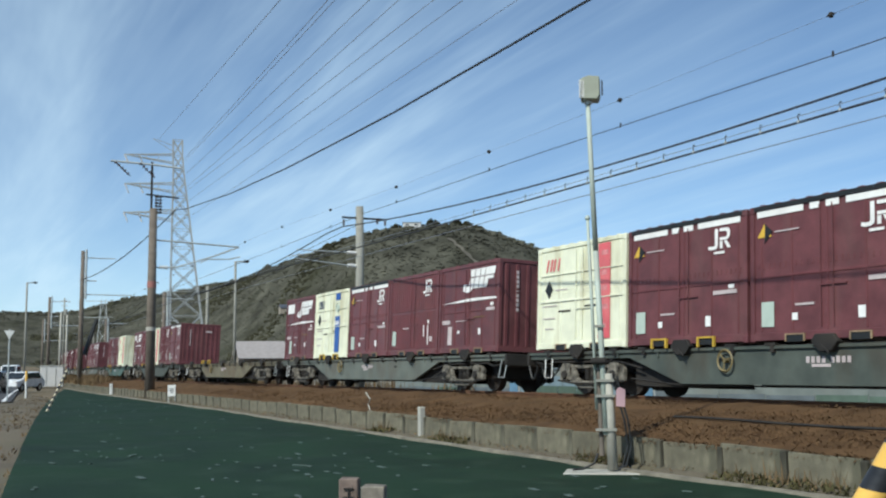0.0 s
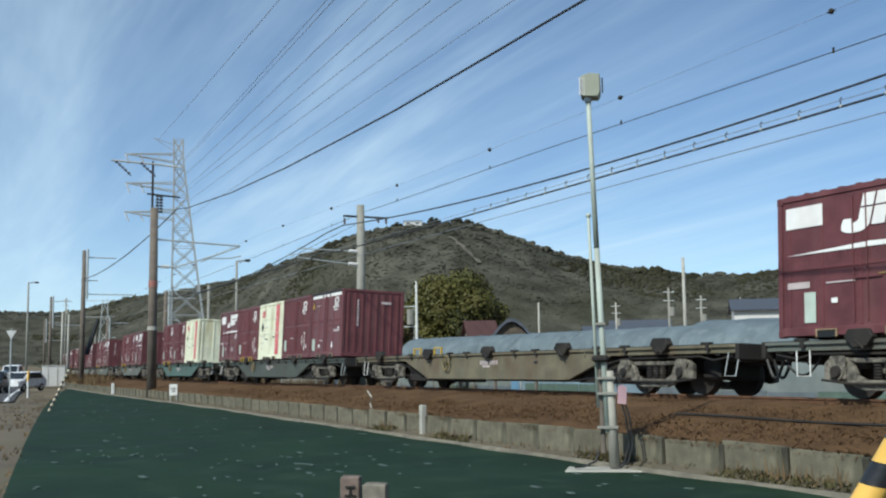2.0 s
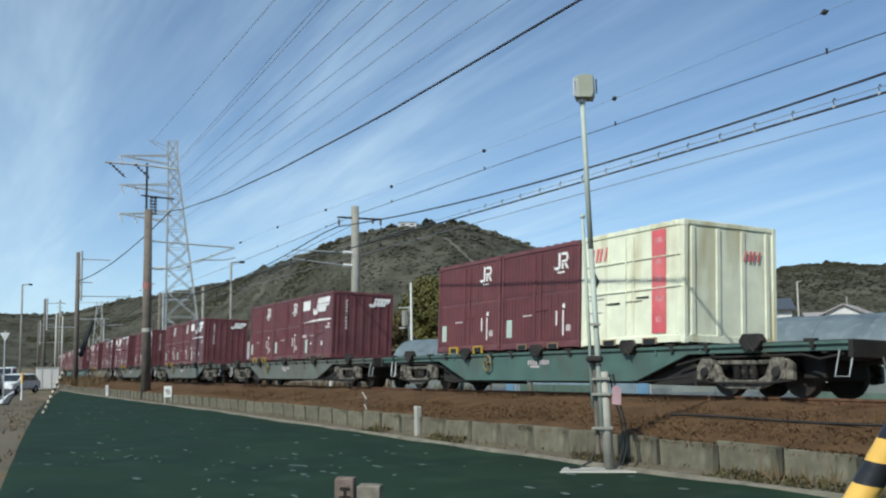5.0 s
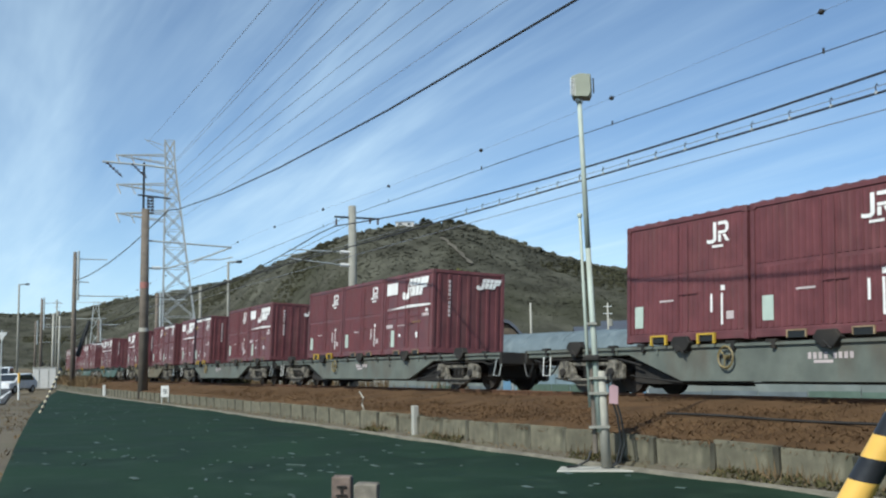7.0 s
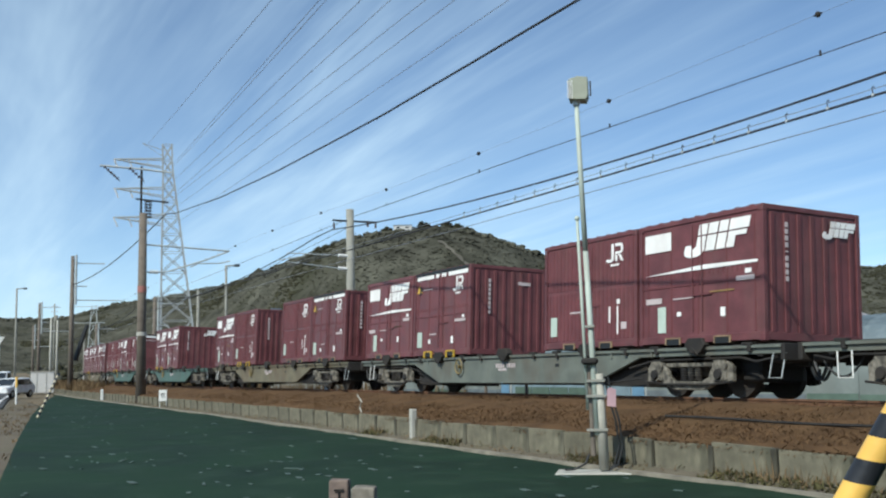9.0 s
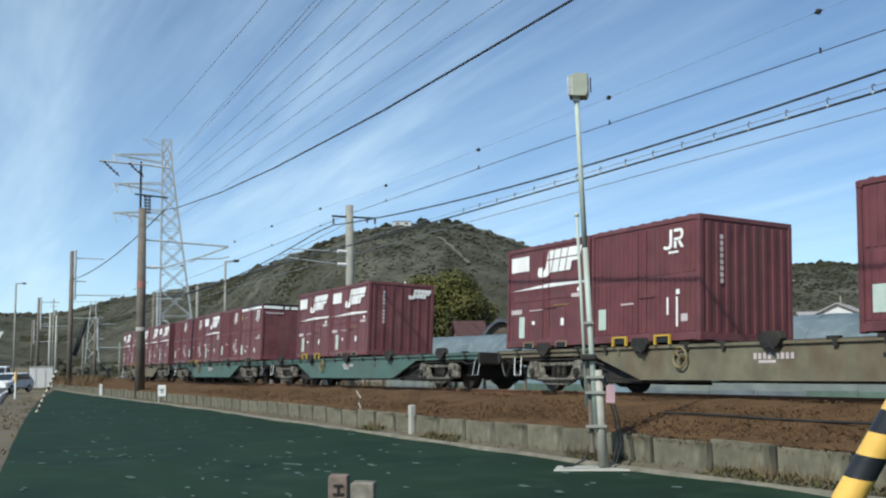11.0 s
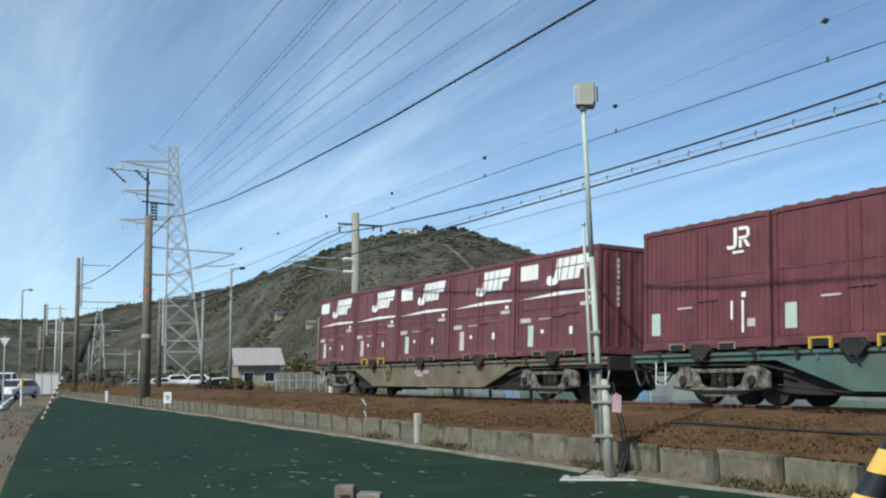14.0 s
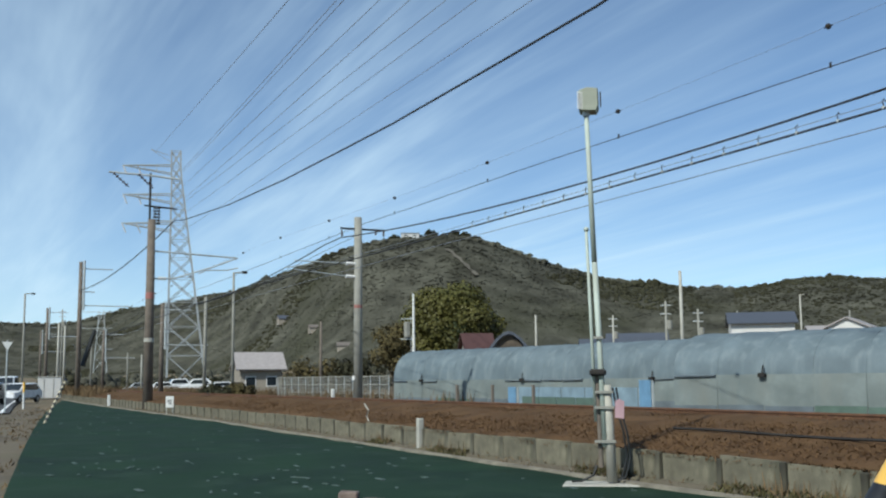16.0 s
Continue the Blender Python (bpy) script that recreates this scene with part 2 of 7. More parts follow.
HILL = material("bare_winter_woods_floor", (0.079, 0.078, 0.060), 0.95, vary=0.38, scale=0.055, fine=0.30, dirt=(0.046, 0.047, 0.030), dirt_amount=0.85, dirt_scale=0.018, bump=0.6, bump_distance=1.4, spec=0.03)
PLASTIC_BLUE = material("hazy_greenhouse_film", (0.128, 0.163, 0.178), 0.6, vary=0.16, scale=0.8, fine=5, bump=0.3, dirt=(0.175, 0.212, 0.222), dirt_amount=0.9, dirt_scale=2.4, streak=6, spec=0.25)
FILM_PALE = material("milky_side_film", (0.170, 0.198, 0.190), 0.6, vary=0.16, scale=1.2, fine=5, bump=0.3, dirt=(0.17, 0.18, 0.16), dirt_amount=0.7, dirt_scale=0.9, streak=3, spec=0.2)
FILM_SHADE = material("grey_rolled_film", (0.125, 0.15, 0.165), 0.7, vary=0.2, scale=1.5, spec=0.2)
BLUE_FADED = material("sun_bleached_blue_sheet", (0.20, 0.275, 0.32), 0.6, vary=0.2, scale=2)
BLUE_SHEET = material("blue_tarpaulin", (0.135, 0.255, 0.38), 0.5, vary=0.15)
GREEN_SHEET = material("green_netting", (0.085, 0.13, 0.105), 0.7, vary=0.15)
WHITE_WALL = material("white_house_wall", (0.58, 0.57, 0.54), 0.8, vary=0.06)
BEIGE_WALL = material("beige_house_wall", (0.30, 0.265, 0.215), 0.85, vary=0.1)
ROOF_TILE = material("dark_blue_grey_roof_tiles", (0.075, 0.085, 0.105), 0.6, vary=0.2, fine=8)
ROOF_GREY = material("pale_corrugated_roof", (0.33, 0.30, 0.285), 0.6, vary=0.1)
ROOF_OLD = material("weathered_brown_roof", (0.155, 0.135, 0.115), 0.8, vary=0.2)
ROOF_RUST = material("faded_red_roof", (0.076, 0.036, 0.033), 0.7, vary=0.15)
GLASS_DARK = material("dark_window_glass", (0.02, 0.025, 0.03), 0.08, vary=0.1, bump=0, spec=0.6)
YELLOW_BAND = material("yellow_guard_plastic", (0.78, 0.47, 0.10), 0.45, vary=0.08, dirt=(0.45, 0.27, 0.1), dirt_amount=0.3)
FADED_BAND = material("faded_guard_plastic", (0.50, 0.44, 0.30), 0.6, vary=0.1)
BLACK_BAND = material("black_guard_plastic", (0.022, 0.023, 0.026), 0.45, vary=0.2)
CAR_WHITE = material("white_car_paint", (0.75, 0.76, 0.76), 0.25, vary=0.03, bump=0)
CAR_DARK = material("black_car_paint", (0.02, 0.021, 0.024), 0.2, vary=0.05, bump=0)
CAR_SILVER = material("silver_car_paint", (0.45, 0.47, 0.48), 0.3, 0.5, vary=0.04, bump=0)
RUBBER = material("tyre_rubber", (0.02, 0.02, 0.02), 0.8, vary=0.1)
LAMP_RED = material("red_lens", (0.35, 0.02, 0.02), 0.2, vary=0.05, bump=0)
POST_CONCRETE = material("grey_brown_post_concrete", (0.225, 0.20, 0.16), 0.9, vary=0.25, scale=14, fine=80, dirt=(0.09, 0.08, 0.06), dirt_amount=0.5, dirt_scale=10, bump=0.5)
RED_POST = material("faded_red_concrete", (0.185, 0.140, 0.115), 0.9, vary=0.25, scale=14, fine=80, dirt=(0.30, 0.27, 0.22), dirt_amount=0.6, dirt_scale=12, bump=0.5)
RED_BAND = material("faded_red_band", (0.30, 0.13, 0.11), 0.7, vary=0.15)
PINK_TAG = material("faded_pink_plastic", (0.42, 0.27, 0.29), 0.6, vary=0.15)
BARK = material("grey_brown_bark", (0.10, 0.08, 0.06), 0.9, vary=0.25)
# olive and dark green patches imitate sunlit and shaded clumps of leaves
LEAF_OLIVE = material("sunlit_and_shaded_leaves", (0.100, 0.094, 0.024), 0.6, vary=0.30, scale=0.22, fine=1.0, bump=0, dirt=(0.026, 0.036, 0.015), dirt_amount=1.0, dirt_scale=0.20, spec=0.2)
LEAF_SHADED = material("shaded_evergreen_leaves", (0.036, 0.046, 0.018), 0.6, vary=0.4, scale=0.35, fine=1.6, bump=0, dirt=(0.085, 0.075, 0.02), dirt_amount=0.6, dirt_scale=0.4, spec=0.2)
LEAF_BARE = material("bare_woods_crowns", (0.082, 0.081, 0.063), 0.95, vary=0.32, scale=0.055, fine=0.30, bump=0, dirt=(0.046, 0.047, 0.030), dirt_amount=0.85, dirt_scale=0.018, spec=0.03)
LEAF_GREEN = material("evergreen_woods_crowns", (0.047, 0.046, 0.028), 0.9, vary=0.3, scale=0.03, fine=0.3, bump=0, spec=0.05)
SHRUB = material("olive_shrub_leaves", (0.095, 0.078, 0.036), 0.85, vary=0.4, scale=1, bump=0, spec=0.1)


# ---- mesh helpers ----
def box(bm, cx, cy, cz, sx, sy, sz, m=None):
    """A box by its centre and sizes."""
    vs = [Vector((cx + a * sx / 2, cy + b * sy / 2, cz + c * sz / 2)) for a in (-1, 1) for b in (-1, 1) for c in (-1, 1)]
    vs = [bm.verts.new(m @ v if m else v) for v in vs]
    for f in ((0, 1, 3, 2), (4, 6, 7, 5), (0, 4, 5, 1), (2, 3, 7, 6), (0, 2, 6, 4), (1, 5, 7, 3)):
        bm.faces.new([vs[i] for i in f])


def slab(bm, outline, thick, m):
    """A flat outline in its own x, y plane, given thickness along its z, set by the matrix m."""
    n = len(outline)
    lo = [bm.verts.new(m @ Vector((x, y, 0))) for x, y in outline]
    hi = [bm.verts.new(m @ Vector((x, y, thick))) for x, y in outline]
    bm.faces.new(hi)
    bm.faces.new(lo[::-1])
    for i in range(n):
        bm.faces.new((lo[i], lo[(i + 1) % n], hi[(i + 1) % n], hi[i]))


def rod(bm, a, b, r0, r1=None, sides=8, caps=True):
    """A round bar from a to b, tapering from r0 to r1."""
    a, b = Vector(a), Vector(b)
    r1 = r0 if r1 is None else r1
    d = (b - a).normalized()
    u = d.orthogonal().normalized()
    w = d.cross(u)
    ring = [[bm.verts.new(p + (u * math.cos(2 * math.pi * i / sides) + w * math.sin(2 * math.pi * i / sides)) * r) for i in range(sides)] for p, r in ((a, r0), (b, r1))]
    for i in range(sides):
        j = (i + 1) % sides
        bm.faces.new((ring[0][i], ring[0][j], ring[1][j], ring[1][i]))
    if caps:
        bm.faces.new(ring[0][::-1])
        bm.faces.new(ring[1])


def tube(bm, points, r, sides=6):
    """A bent bar through points, with mitred rings."""
    pts = [Vector(p) for p in points]
    rings = []
    u = None
    for i, p in enumerate(pts):
        d = (pts[min(i + 1, len(pts) - 1)] - pts[max(i - 1, 0)]).normalized()
        u = d.orthogonal().normalized() if u is None else (u - d * u.dot(d)).normalized()
        w = d.cross(u)
        rings.append([bm.verts.new(p + (u * math.cos(2 * math.pi * k / sides) + w * math.sin(2 * math.pi * k / sides)) * r) for k in range(sides)])
    for a, b in zip(rings, rings[1:]):
        for k in range(sides):
            j = (k + 1) % sides
            bm.faces.new((a[k], a[j], b[j], b[k]))
    bm.faces.new(rings[0][::-1])
    bm.faces.new(rings[-1])


def ring_shape(bm, c, axis, r, thick, sides=16):
    """A closed hoop round c."""
    axis = Vector(axis).normalized()
    u = axis.orthogonal().normalized()
    w = axis.cross(u)
    c = Vector(c)
    rings = []
    for i in range(sides):
        a = 2 * math.pi * i / sides
        o = u * math.cos(a) + w * math.sin(a)
        rings.append([bm.verts.new(c + o * (r + thick * math.cos(q)) + axis * thick * math.sin(q)) for q in (0.0, 1.57, 3.14, 4.71)])
    for i in range(sides):
        a, b = rings[i], rings[(i + 1) % sides]
        for q in range(4):
            bm.faces.new((a[q], b[q], b[(q + 1) % 4], a[(q + 1) % 4]))


def ball(bm, c, r, rings=5, sides=8, squash=1.0):
    c = Vector(c)
    rows = [[bm.verts.new(c + Vector((r * math.sin(math.pi * i / rings) * math.cos(2 * math.pi * k / sides), r * math.sin(math.pi * i / rings) * math.sin(2 * math.pi * k / sides), r * squash * math.cos(math.pi * i / rings)))) for k in range(sides)] for i in range(1, rings)]
    top, bot = bm.verts.new(c + Vector((0, 0, r * squash))), bm.verts.new(c - Vector((0, 0, r * squash)))
    for k in range(sides):
        j = (k + 1) % sides
        bm.faces.new((top, rows[0][k], rows[0][j]))
        bm.faces.new((bot, rows[-1][j], rows[-1][k]))
        for a, b in zip(rows, rows[1:]):
            bm.faces.new((a[k], b[k], b[j], a[j]))


def mesh_of(name, bm, mat, bevel=0.0, smooth=False):
    bmesh.ops.recalc_face_normals(bm, faces=bm.faces)
    if bevel:
        bmesh.ops.bevel(bm, geom=bm.edges[:], offset=bevel, segments=1, affect="EDGES", clamp_overlap=True)
    me = bpy.data.meshes.new(name)
    bm.to_mesh(me)
    bm.free()
    me.materials.append(mat)
    if smooth:
        me.shade_smooth()
    return me


def part(name, bm, mat, parent=None, label="", bevel=0.0, smooth=False, m=None):
    """Links a bmesh as one mesh object, under a thing or a part."""
    ob = new(name, mesh_of(name, bm, mat, bevel, smooth))
    ob.parent = parent
    if m is not None:
        ob.matrix_basis = m
    return tagged(ob, label) if label else ob


def thing(name, m, label, category, group="", kind=""):
    """An Empty at a thing's base, to carry its parts."""
    ob = new(name)
    ob.empty_display_size = 0.2
    ob.matrix_basis = m
    return tagged(ob, label, category, group, kind)


# ---- the line of the track: a wide curve whose centre lies on the far side ----
TRACK_Y, BEND, CANT = 14.926, 0.000533, 2.69
GROUND = -0.85


def along(s, lateral=0.0, z=0.0):
    """The place s metres along the track (the train runs towards larger s), lateral metres to its far side."""
    a = BEND * s
    return Vector((math.sin(a) / BEND - math.sin(a) * lateral, TRACK_Y + (1 - math.cos(a)) / BEND + math.cos(a) * lateral, z))


def along_pose(s, lateral=0.0, z=0.0):
    return Matrix.Translation(along(s, lateral, z)) @ Matrix.Rotation(BEND * s, 4, "Z")

# ---- the large structure: ground, hill, embankment, track ----
def hill_height(heading, r):
    """Rise of the land over the plain, by heading (degrees left of +y) and distance."""
    ridge = 0.0
    for i, up in enumerate((0.0383, 0.0284, 0.0319, 0.031, 0.0297, 0.0398, 0.0425, 0.0486, 0.0545, 0.0653, 0.0773, 0.0819, 0.0841, 0.0827, 0.0681, 0.0632, 0.052, 0.0519, 0.0482, 0.0478, 0.0547, 0.0514, 0.0498, 0.0498, 0.0512, 0.0474, 0.0592)):
        ridge += up * math.exp(-((heading - (92 - 2.4 * i)) / 2.2) ** 2)
    far = min(1.0, max(0.0, (heading - 66) / 16.0))
    crest = 720 + 560 * far * far * (3 - 2 * far)
    h = (ridge * crest + 1.0) * math.exp(-((r - crest) / (0.22 * crest)) ** 2)
    x, y = -r * math.sin(radians(heading)), r * math.cos(radians(heading))
    rough = noise.fractal(Vector((x, y, 0)) * 0.012, 1.0, 2.0, 4)
    return h * (1 + 0.03 * rough)


def ground_sheet():
    """One sheet from the camera's feet to the horizon, with the hill in it."""
    rs = [0, 6, 12, 20, 30, 45, 60, 80, 110, 150, 200, 250] + [280 + 28 * i for i in range(48)] + [1750, 2100, 2700, 3500, 4700]
    fine = [18 + 0.5 * i for i in range(150)]
    angles = fine + [93 + 12 * i for i in range(1, 23)]
    verts, faces = [], []
    for r in rs:
        for a in angles:
            up = hill_height(a, r) if r > 200 and a < 100 else 0.0
            verts.append((-r * math.sin(radians(a)), r * math.cos(radians(a)), GROUND - 0.08 + up))
    n = len(angles)
    for i in range(len(rs) - 1):
        for k in range(n):
            j = (k + 1) % n
            faces.append((i * n + k, i * n + j, (i + 1) * n + j, (i + 1) * n + k))
    me = bpy.data.meshes.new("ground")
    me.from_pydata(verts, [], faces)
    me.materials.append(FIELD)
    me.materials.append(HILL)
    for p in me.polygons:
        c = p.center
        p.material_index = 1 if c.z > GROUND + 6 else 0
    me.shade_smooth()
    tagged(new("ground", me), "brown winter fields that rise to a wooded hill", "ground", kind="structure")


def woods():
    """Crowns of the far woods, as uneven clumps on the hill."""
    rng = random.Random(4)
    base = [(0, 0, 1), (0.9, 0, 0.35), (0.28, 0.86, 0.35), (-0.73, 0.53, 0.35), (-0.73, -0.53, 0.35), (0.28, -0.86, 0.35), (0.75, 0.5, -0.4), (-0.3, 0.85, -0.4), (-0.9, 0, -0.4), (-0.3, -0.85, -0.4), (0.75, -0.5, -0.4)]
    tri = [(0, 1, 2), (0, 2, 3), (0, 3, 4), (0, 4, 5), (0, 5, 1), (1, 6, 2), (2, 6, 7), (2, 7, 3), (3, 7, 8), (3, 8, 4), (4, 8, 9), (4, 9, 5), (5, 9, 10), (5, 10, 1), (1, 10, 6)]
    sets = {"bare": ([], []), "green": ([], [])}
    for _ in range(95000):
        a, r = rng.uniform(36, 89), rng.uniform(380, 1340)
        if r > 760 + max(0.0, a - 66) * 36:
            continue
        up = hill_height(a, r)
        if up < 7:
            continue
        x, y = -r * math.sin(radians(a)), r * math.cos(radians(a))
        patch = noise.noise(Vector((x, y, 3)) * 0.014) + 0.15 * noise.noise(Vector((x, y, 9)) * 0.04)
        low = up < 26
        kind = "green" if patch + (0.9 if a < 47.5 else 0.2 if a < 51 else -0.06) + (0.14 if low else 0) > 0.27 else "bare"
        vs, fs = sets[kind]
        far = min(1.0, max(0.0, (a - 66) / 16.0))
        crest = 720 + 560 * far * far * (3 - 2 * far)
        brow = abs(r - crest) < 0.055 * crest
        if kind == "bare" and not brow and rng.random() < 0.35:
            continue
        s = rng.uniform(0.8, 1.7) * (1.5 if kind == "green" and rng.random() < 0.3 else 1.0) * (r / 800) ** 0.5
        sink, flat = (0.35, 0.62) if brow else (0.08, 0.45) if kind == "green" else (-0.08, 0.22)
        if a < 51 and kind == "green":
            s, flat = 0.72 * s, 0.75 * flat
        if brow and rng.random() < 0.12:
            s *= rng.uniform(1.3, 2.3)
        t, tall = rng.uniform(0, 6.28), rng.uniform(0.8, 1.25)
        n = len(vs)
        for bx, by, bz in base:
            q = s * rng.uniform(0.7, 1.25)
            vs.append((x + q * (bx * math.cos(t) - by * math.sin(t)), y + q * (bx * math.sin(t) + by * math.cos(t)), GROUND + up + sink * s + q * bz * tall * flat))
        fs.extend((n + i, n + j, n + k) for i, j, k in tri)
    # hedges, thickets and garden trees on the plain before the hill
    for _ in range(5200):
        a, r = rng.uniform(36, 84), rng.choice((rng.uniform(165, 200), rng.uniform(230, 270), rng.uniform(300, 420)))
        x, y = -r * math.sin(radians(a)), r * math.cos(radians(a))
        thick = noise.noise(Vector((a * 0.6, r * 0.02, 6))) + 0.35
        if thick < 0.1:
            continue
        kind = "green" if noise.noise(Vector((a * 1.5, r * 0.03, 2))) > 0.12 else "bare"
        vs, fs = sets[kind]
        n, t, s = len(vs), rng.uniform(0, 6.28), rng.uniform(0.45, 1.0) * (r / 200) ** 0.5
        lift = rng.uniform(0.0, 3.4 * thick + 0.8) * (r / 220) ** 0.6 + (hill_height(a, r) if r > 280 else 0.0)
        for bx, by, bz in base:
            q = s * rng.uniform(0.6, 1.3)
            vs.append((x + q * (bx * math.cos(t) - by * math.sin(t)), y + q * (bx * math.sin(t) + by * math.cos(t)), GROUND + lift + q * bz * 0.8))
        fs.extend((n + i, n + j, n + k) for i, j, k in tri)
    for kind, mat, label in (("bare", LEAF_BARE, "grey-brown bare winter trees covering the hill"), ("green", LEAF_GREEN, "dark evergreen trees scattered over the hill")):
        me = bpy.data.meshes.new("far_woods")
        me.from_pydata(sets[kind][0], [], sets[kind][1])
        me.shade_smooth()
        me.materials.append(mat)
        tagged(new("far_woods", me), label, "trees", kind="stuff")


def strip(name, lateral, s0, s1, step, mat, label, category, kind="structure", rough=0.0, seed=0, thick=0.0):
    """A band along the track by its cross-section: (lateral, z) points, with uneven height."""
    verts, faces = [], []
    n = len(lateral)
    count = int((s1 - s0) / step) + 1
    for i in range(count):
        s = s0 + i * step
        for k, (l, z) in enumerate(lateral):
            off = rough * noise.fractal(Vector((s * 0.7, l * 1.3, seed)), 1.0, 2.0, 4) if 0 < k < n - 1 else 0.0
            verts.append(along(s, l, z + off))
    for i in range(count - 1):
        for k in range(n - 1):
            faces.append((i * n + k, (i + 1) * n + k, (i + 1) * n + k + 1, i * n + k + 1))
    me = bpy.data.meshes.new(name)
    me.from_pydata(verts, [], faces)
    me.materials.append(mat)
    me.shade_smooth()
    return tagged(new(name, me), label, category, kind=kind)


def wall_lateral(s):
    """The retaining wall comes closer to the track in the distance."""
    return -5.35 + 1.0 * min(1.0, max(0.0, (-s - 12) / 28.0))


def track():
    strip("trackbed", [(-2.3, -0.06), (-1.9, -0.05), (-1.1, -0.14), (0, -0.18), (1.1, -0.22), (2.0, -0.3), (3.4, -0.7), (4.2, -0.93)], -330, 40, 0.5, BALLAST, "brown stone ballast under the railway track", "trackbed", rough=0.03, seed=3)
    for side, z in ((-1, 0.025), (1, -0.025)):
        bm = bmesh.new()
        prof = [(-0.065, -0.153), (0.065, -0.153), (0.065, -0.14), (0.012, -0.12), (0.012, -0.045), (0.034, -0.035), (0.034, 0.0), (-0.034, 0.0), (-0.034, -0.035), (-0.012, -0.045), (-0.012, -0.12), (-0.065, -0.14)]
        rows = [[bm.verts.new(along(s, side * 0.5675 + l, z + h)) for l, h in prof] for s in range(-330, 44, 4)]
        for a, b in zip(rows, rows[1:]):
            for i in range(len(prof)):
                j = (i + 1) % len(prof)
                bm.faces.new((a[i], a[j], b[j], b[i]))
        tagged(part("rail", bm, RUST), "worn steel rail with rusty sides on the ballast", "rail", "rails of the track", "structure")
    bm = bmesh.new()
    for i in range(430):
        box(bm, 0, 0, 0, 0.22, 2.0, 0.14, along_pose(-300 + 0.75 * i, 0, -0.2) @ Matrix.Rotation(radians(-CANT), 4, "X"))
    tagged(part("sleepers", bm, CONCRETE), "concrete sleepers half sunk in the ballast", "sleepers", kind="stuff")


def embankment():
    verts, faces = [], []
    prof = [(0.0, -0.385), (0.05, -0.33), (0.2, -0.30), (0.36, -0.2), (0.52, -0.13), (0.68, -0.07), (0.84, -0.02), (0.95, 0.0), (1.0, -0.04)]
    steps = int(350 / 0.35)
    for i in range(steps):
        s = -310 + i * 0.35
        w = wall_lateral(s) + 0.02
        for f, z in prof:
            l = w + (-1.95 - w) * f
            off = (0.06 * noise.fractal(Vector((s * 0.5, l * 1.1, 1)), 1.0, 2.0, 4) + 0.025 * noise.noise(Vector((s * 2.5, l * 3, 5)))) * (0.25 if f in (0.0, 1.0) else 0.8)
            verts.append(along(s, l, z + off))
    n = len(prof)
    for i in range(steps - 1):
        for k in range(n - 1):
            faces.append((i * n + k, (i + 1) * n + k, (i + 1) * n + k + 1, i * n + k + 1))
    me = bpy.data.meshes.new("embankment")
    me.from_pydata(verts, [], faces)
    me.materials.append(DEAD_WEEDS)
    me.shade_smooth()
    tagged(new("embankment", me), "low railway embankment covered in rusty brown dead weeds", "embankment", kind="structure")
    # dry weeds on it
    rng = random.Random(8)
    vs, fs = [], []
    for _ in range(42000):
        s = rng.choice((rng.uniform(-45, 0), rng.uniform(-110, 0), rng.uniform(-24, 0)))
        w = wall_lateral(s) + 0.12
        f = rng.random()
        l = w + (-1.9 - w) * f
        if noise.noise(Vector((s * 0.6, l * 0.9, 4))) < -0.62:
            continue
        if abs(l + 3.98) < 0.10 and s > -13.5:
            continue
        z = -0.36 + 0.38 * f ** 0.8
        p = along(s, l, z)
        n = len(vs)
        t, h = rng.uniform(0, 3.14), rng.uniform(0.015, 0.055) * (0.7 if f > 0.85 else 1.0)
        d = Vector((math.cos(t), math.sin(t), 0)) * rng.uniform(0.006, 0.016)
        lean = Vector((rng.uniform(-0.1, 0.1), rng.uniform(-0.1, 0.1), h))
        vs.extend((p - d, p + d, p + lean))
        fs.append((n, n + 1, n + 2))
    me = bpy.data.meshes.new("dead_weeds")
    me.from_pydata(vs, [], fs)
    me.materials.append(WEED_LEAF)
    tagged(new("dead_weeds", me), "tangle of rusty brown dead weeds on the embankment", "weeds", kind="stuff")


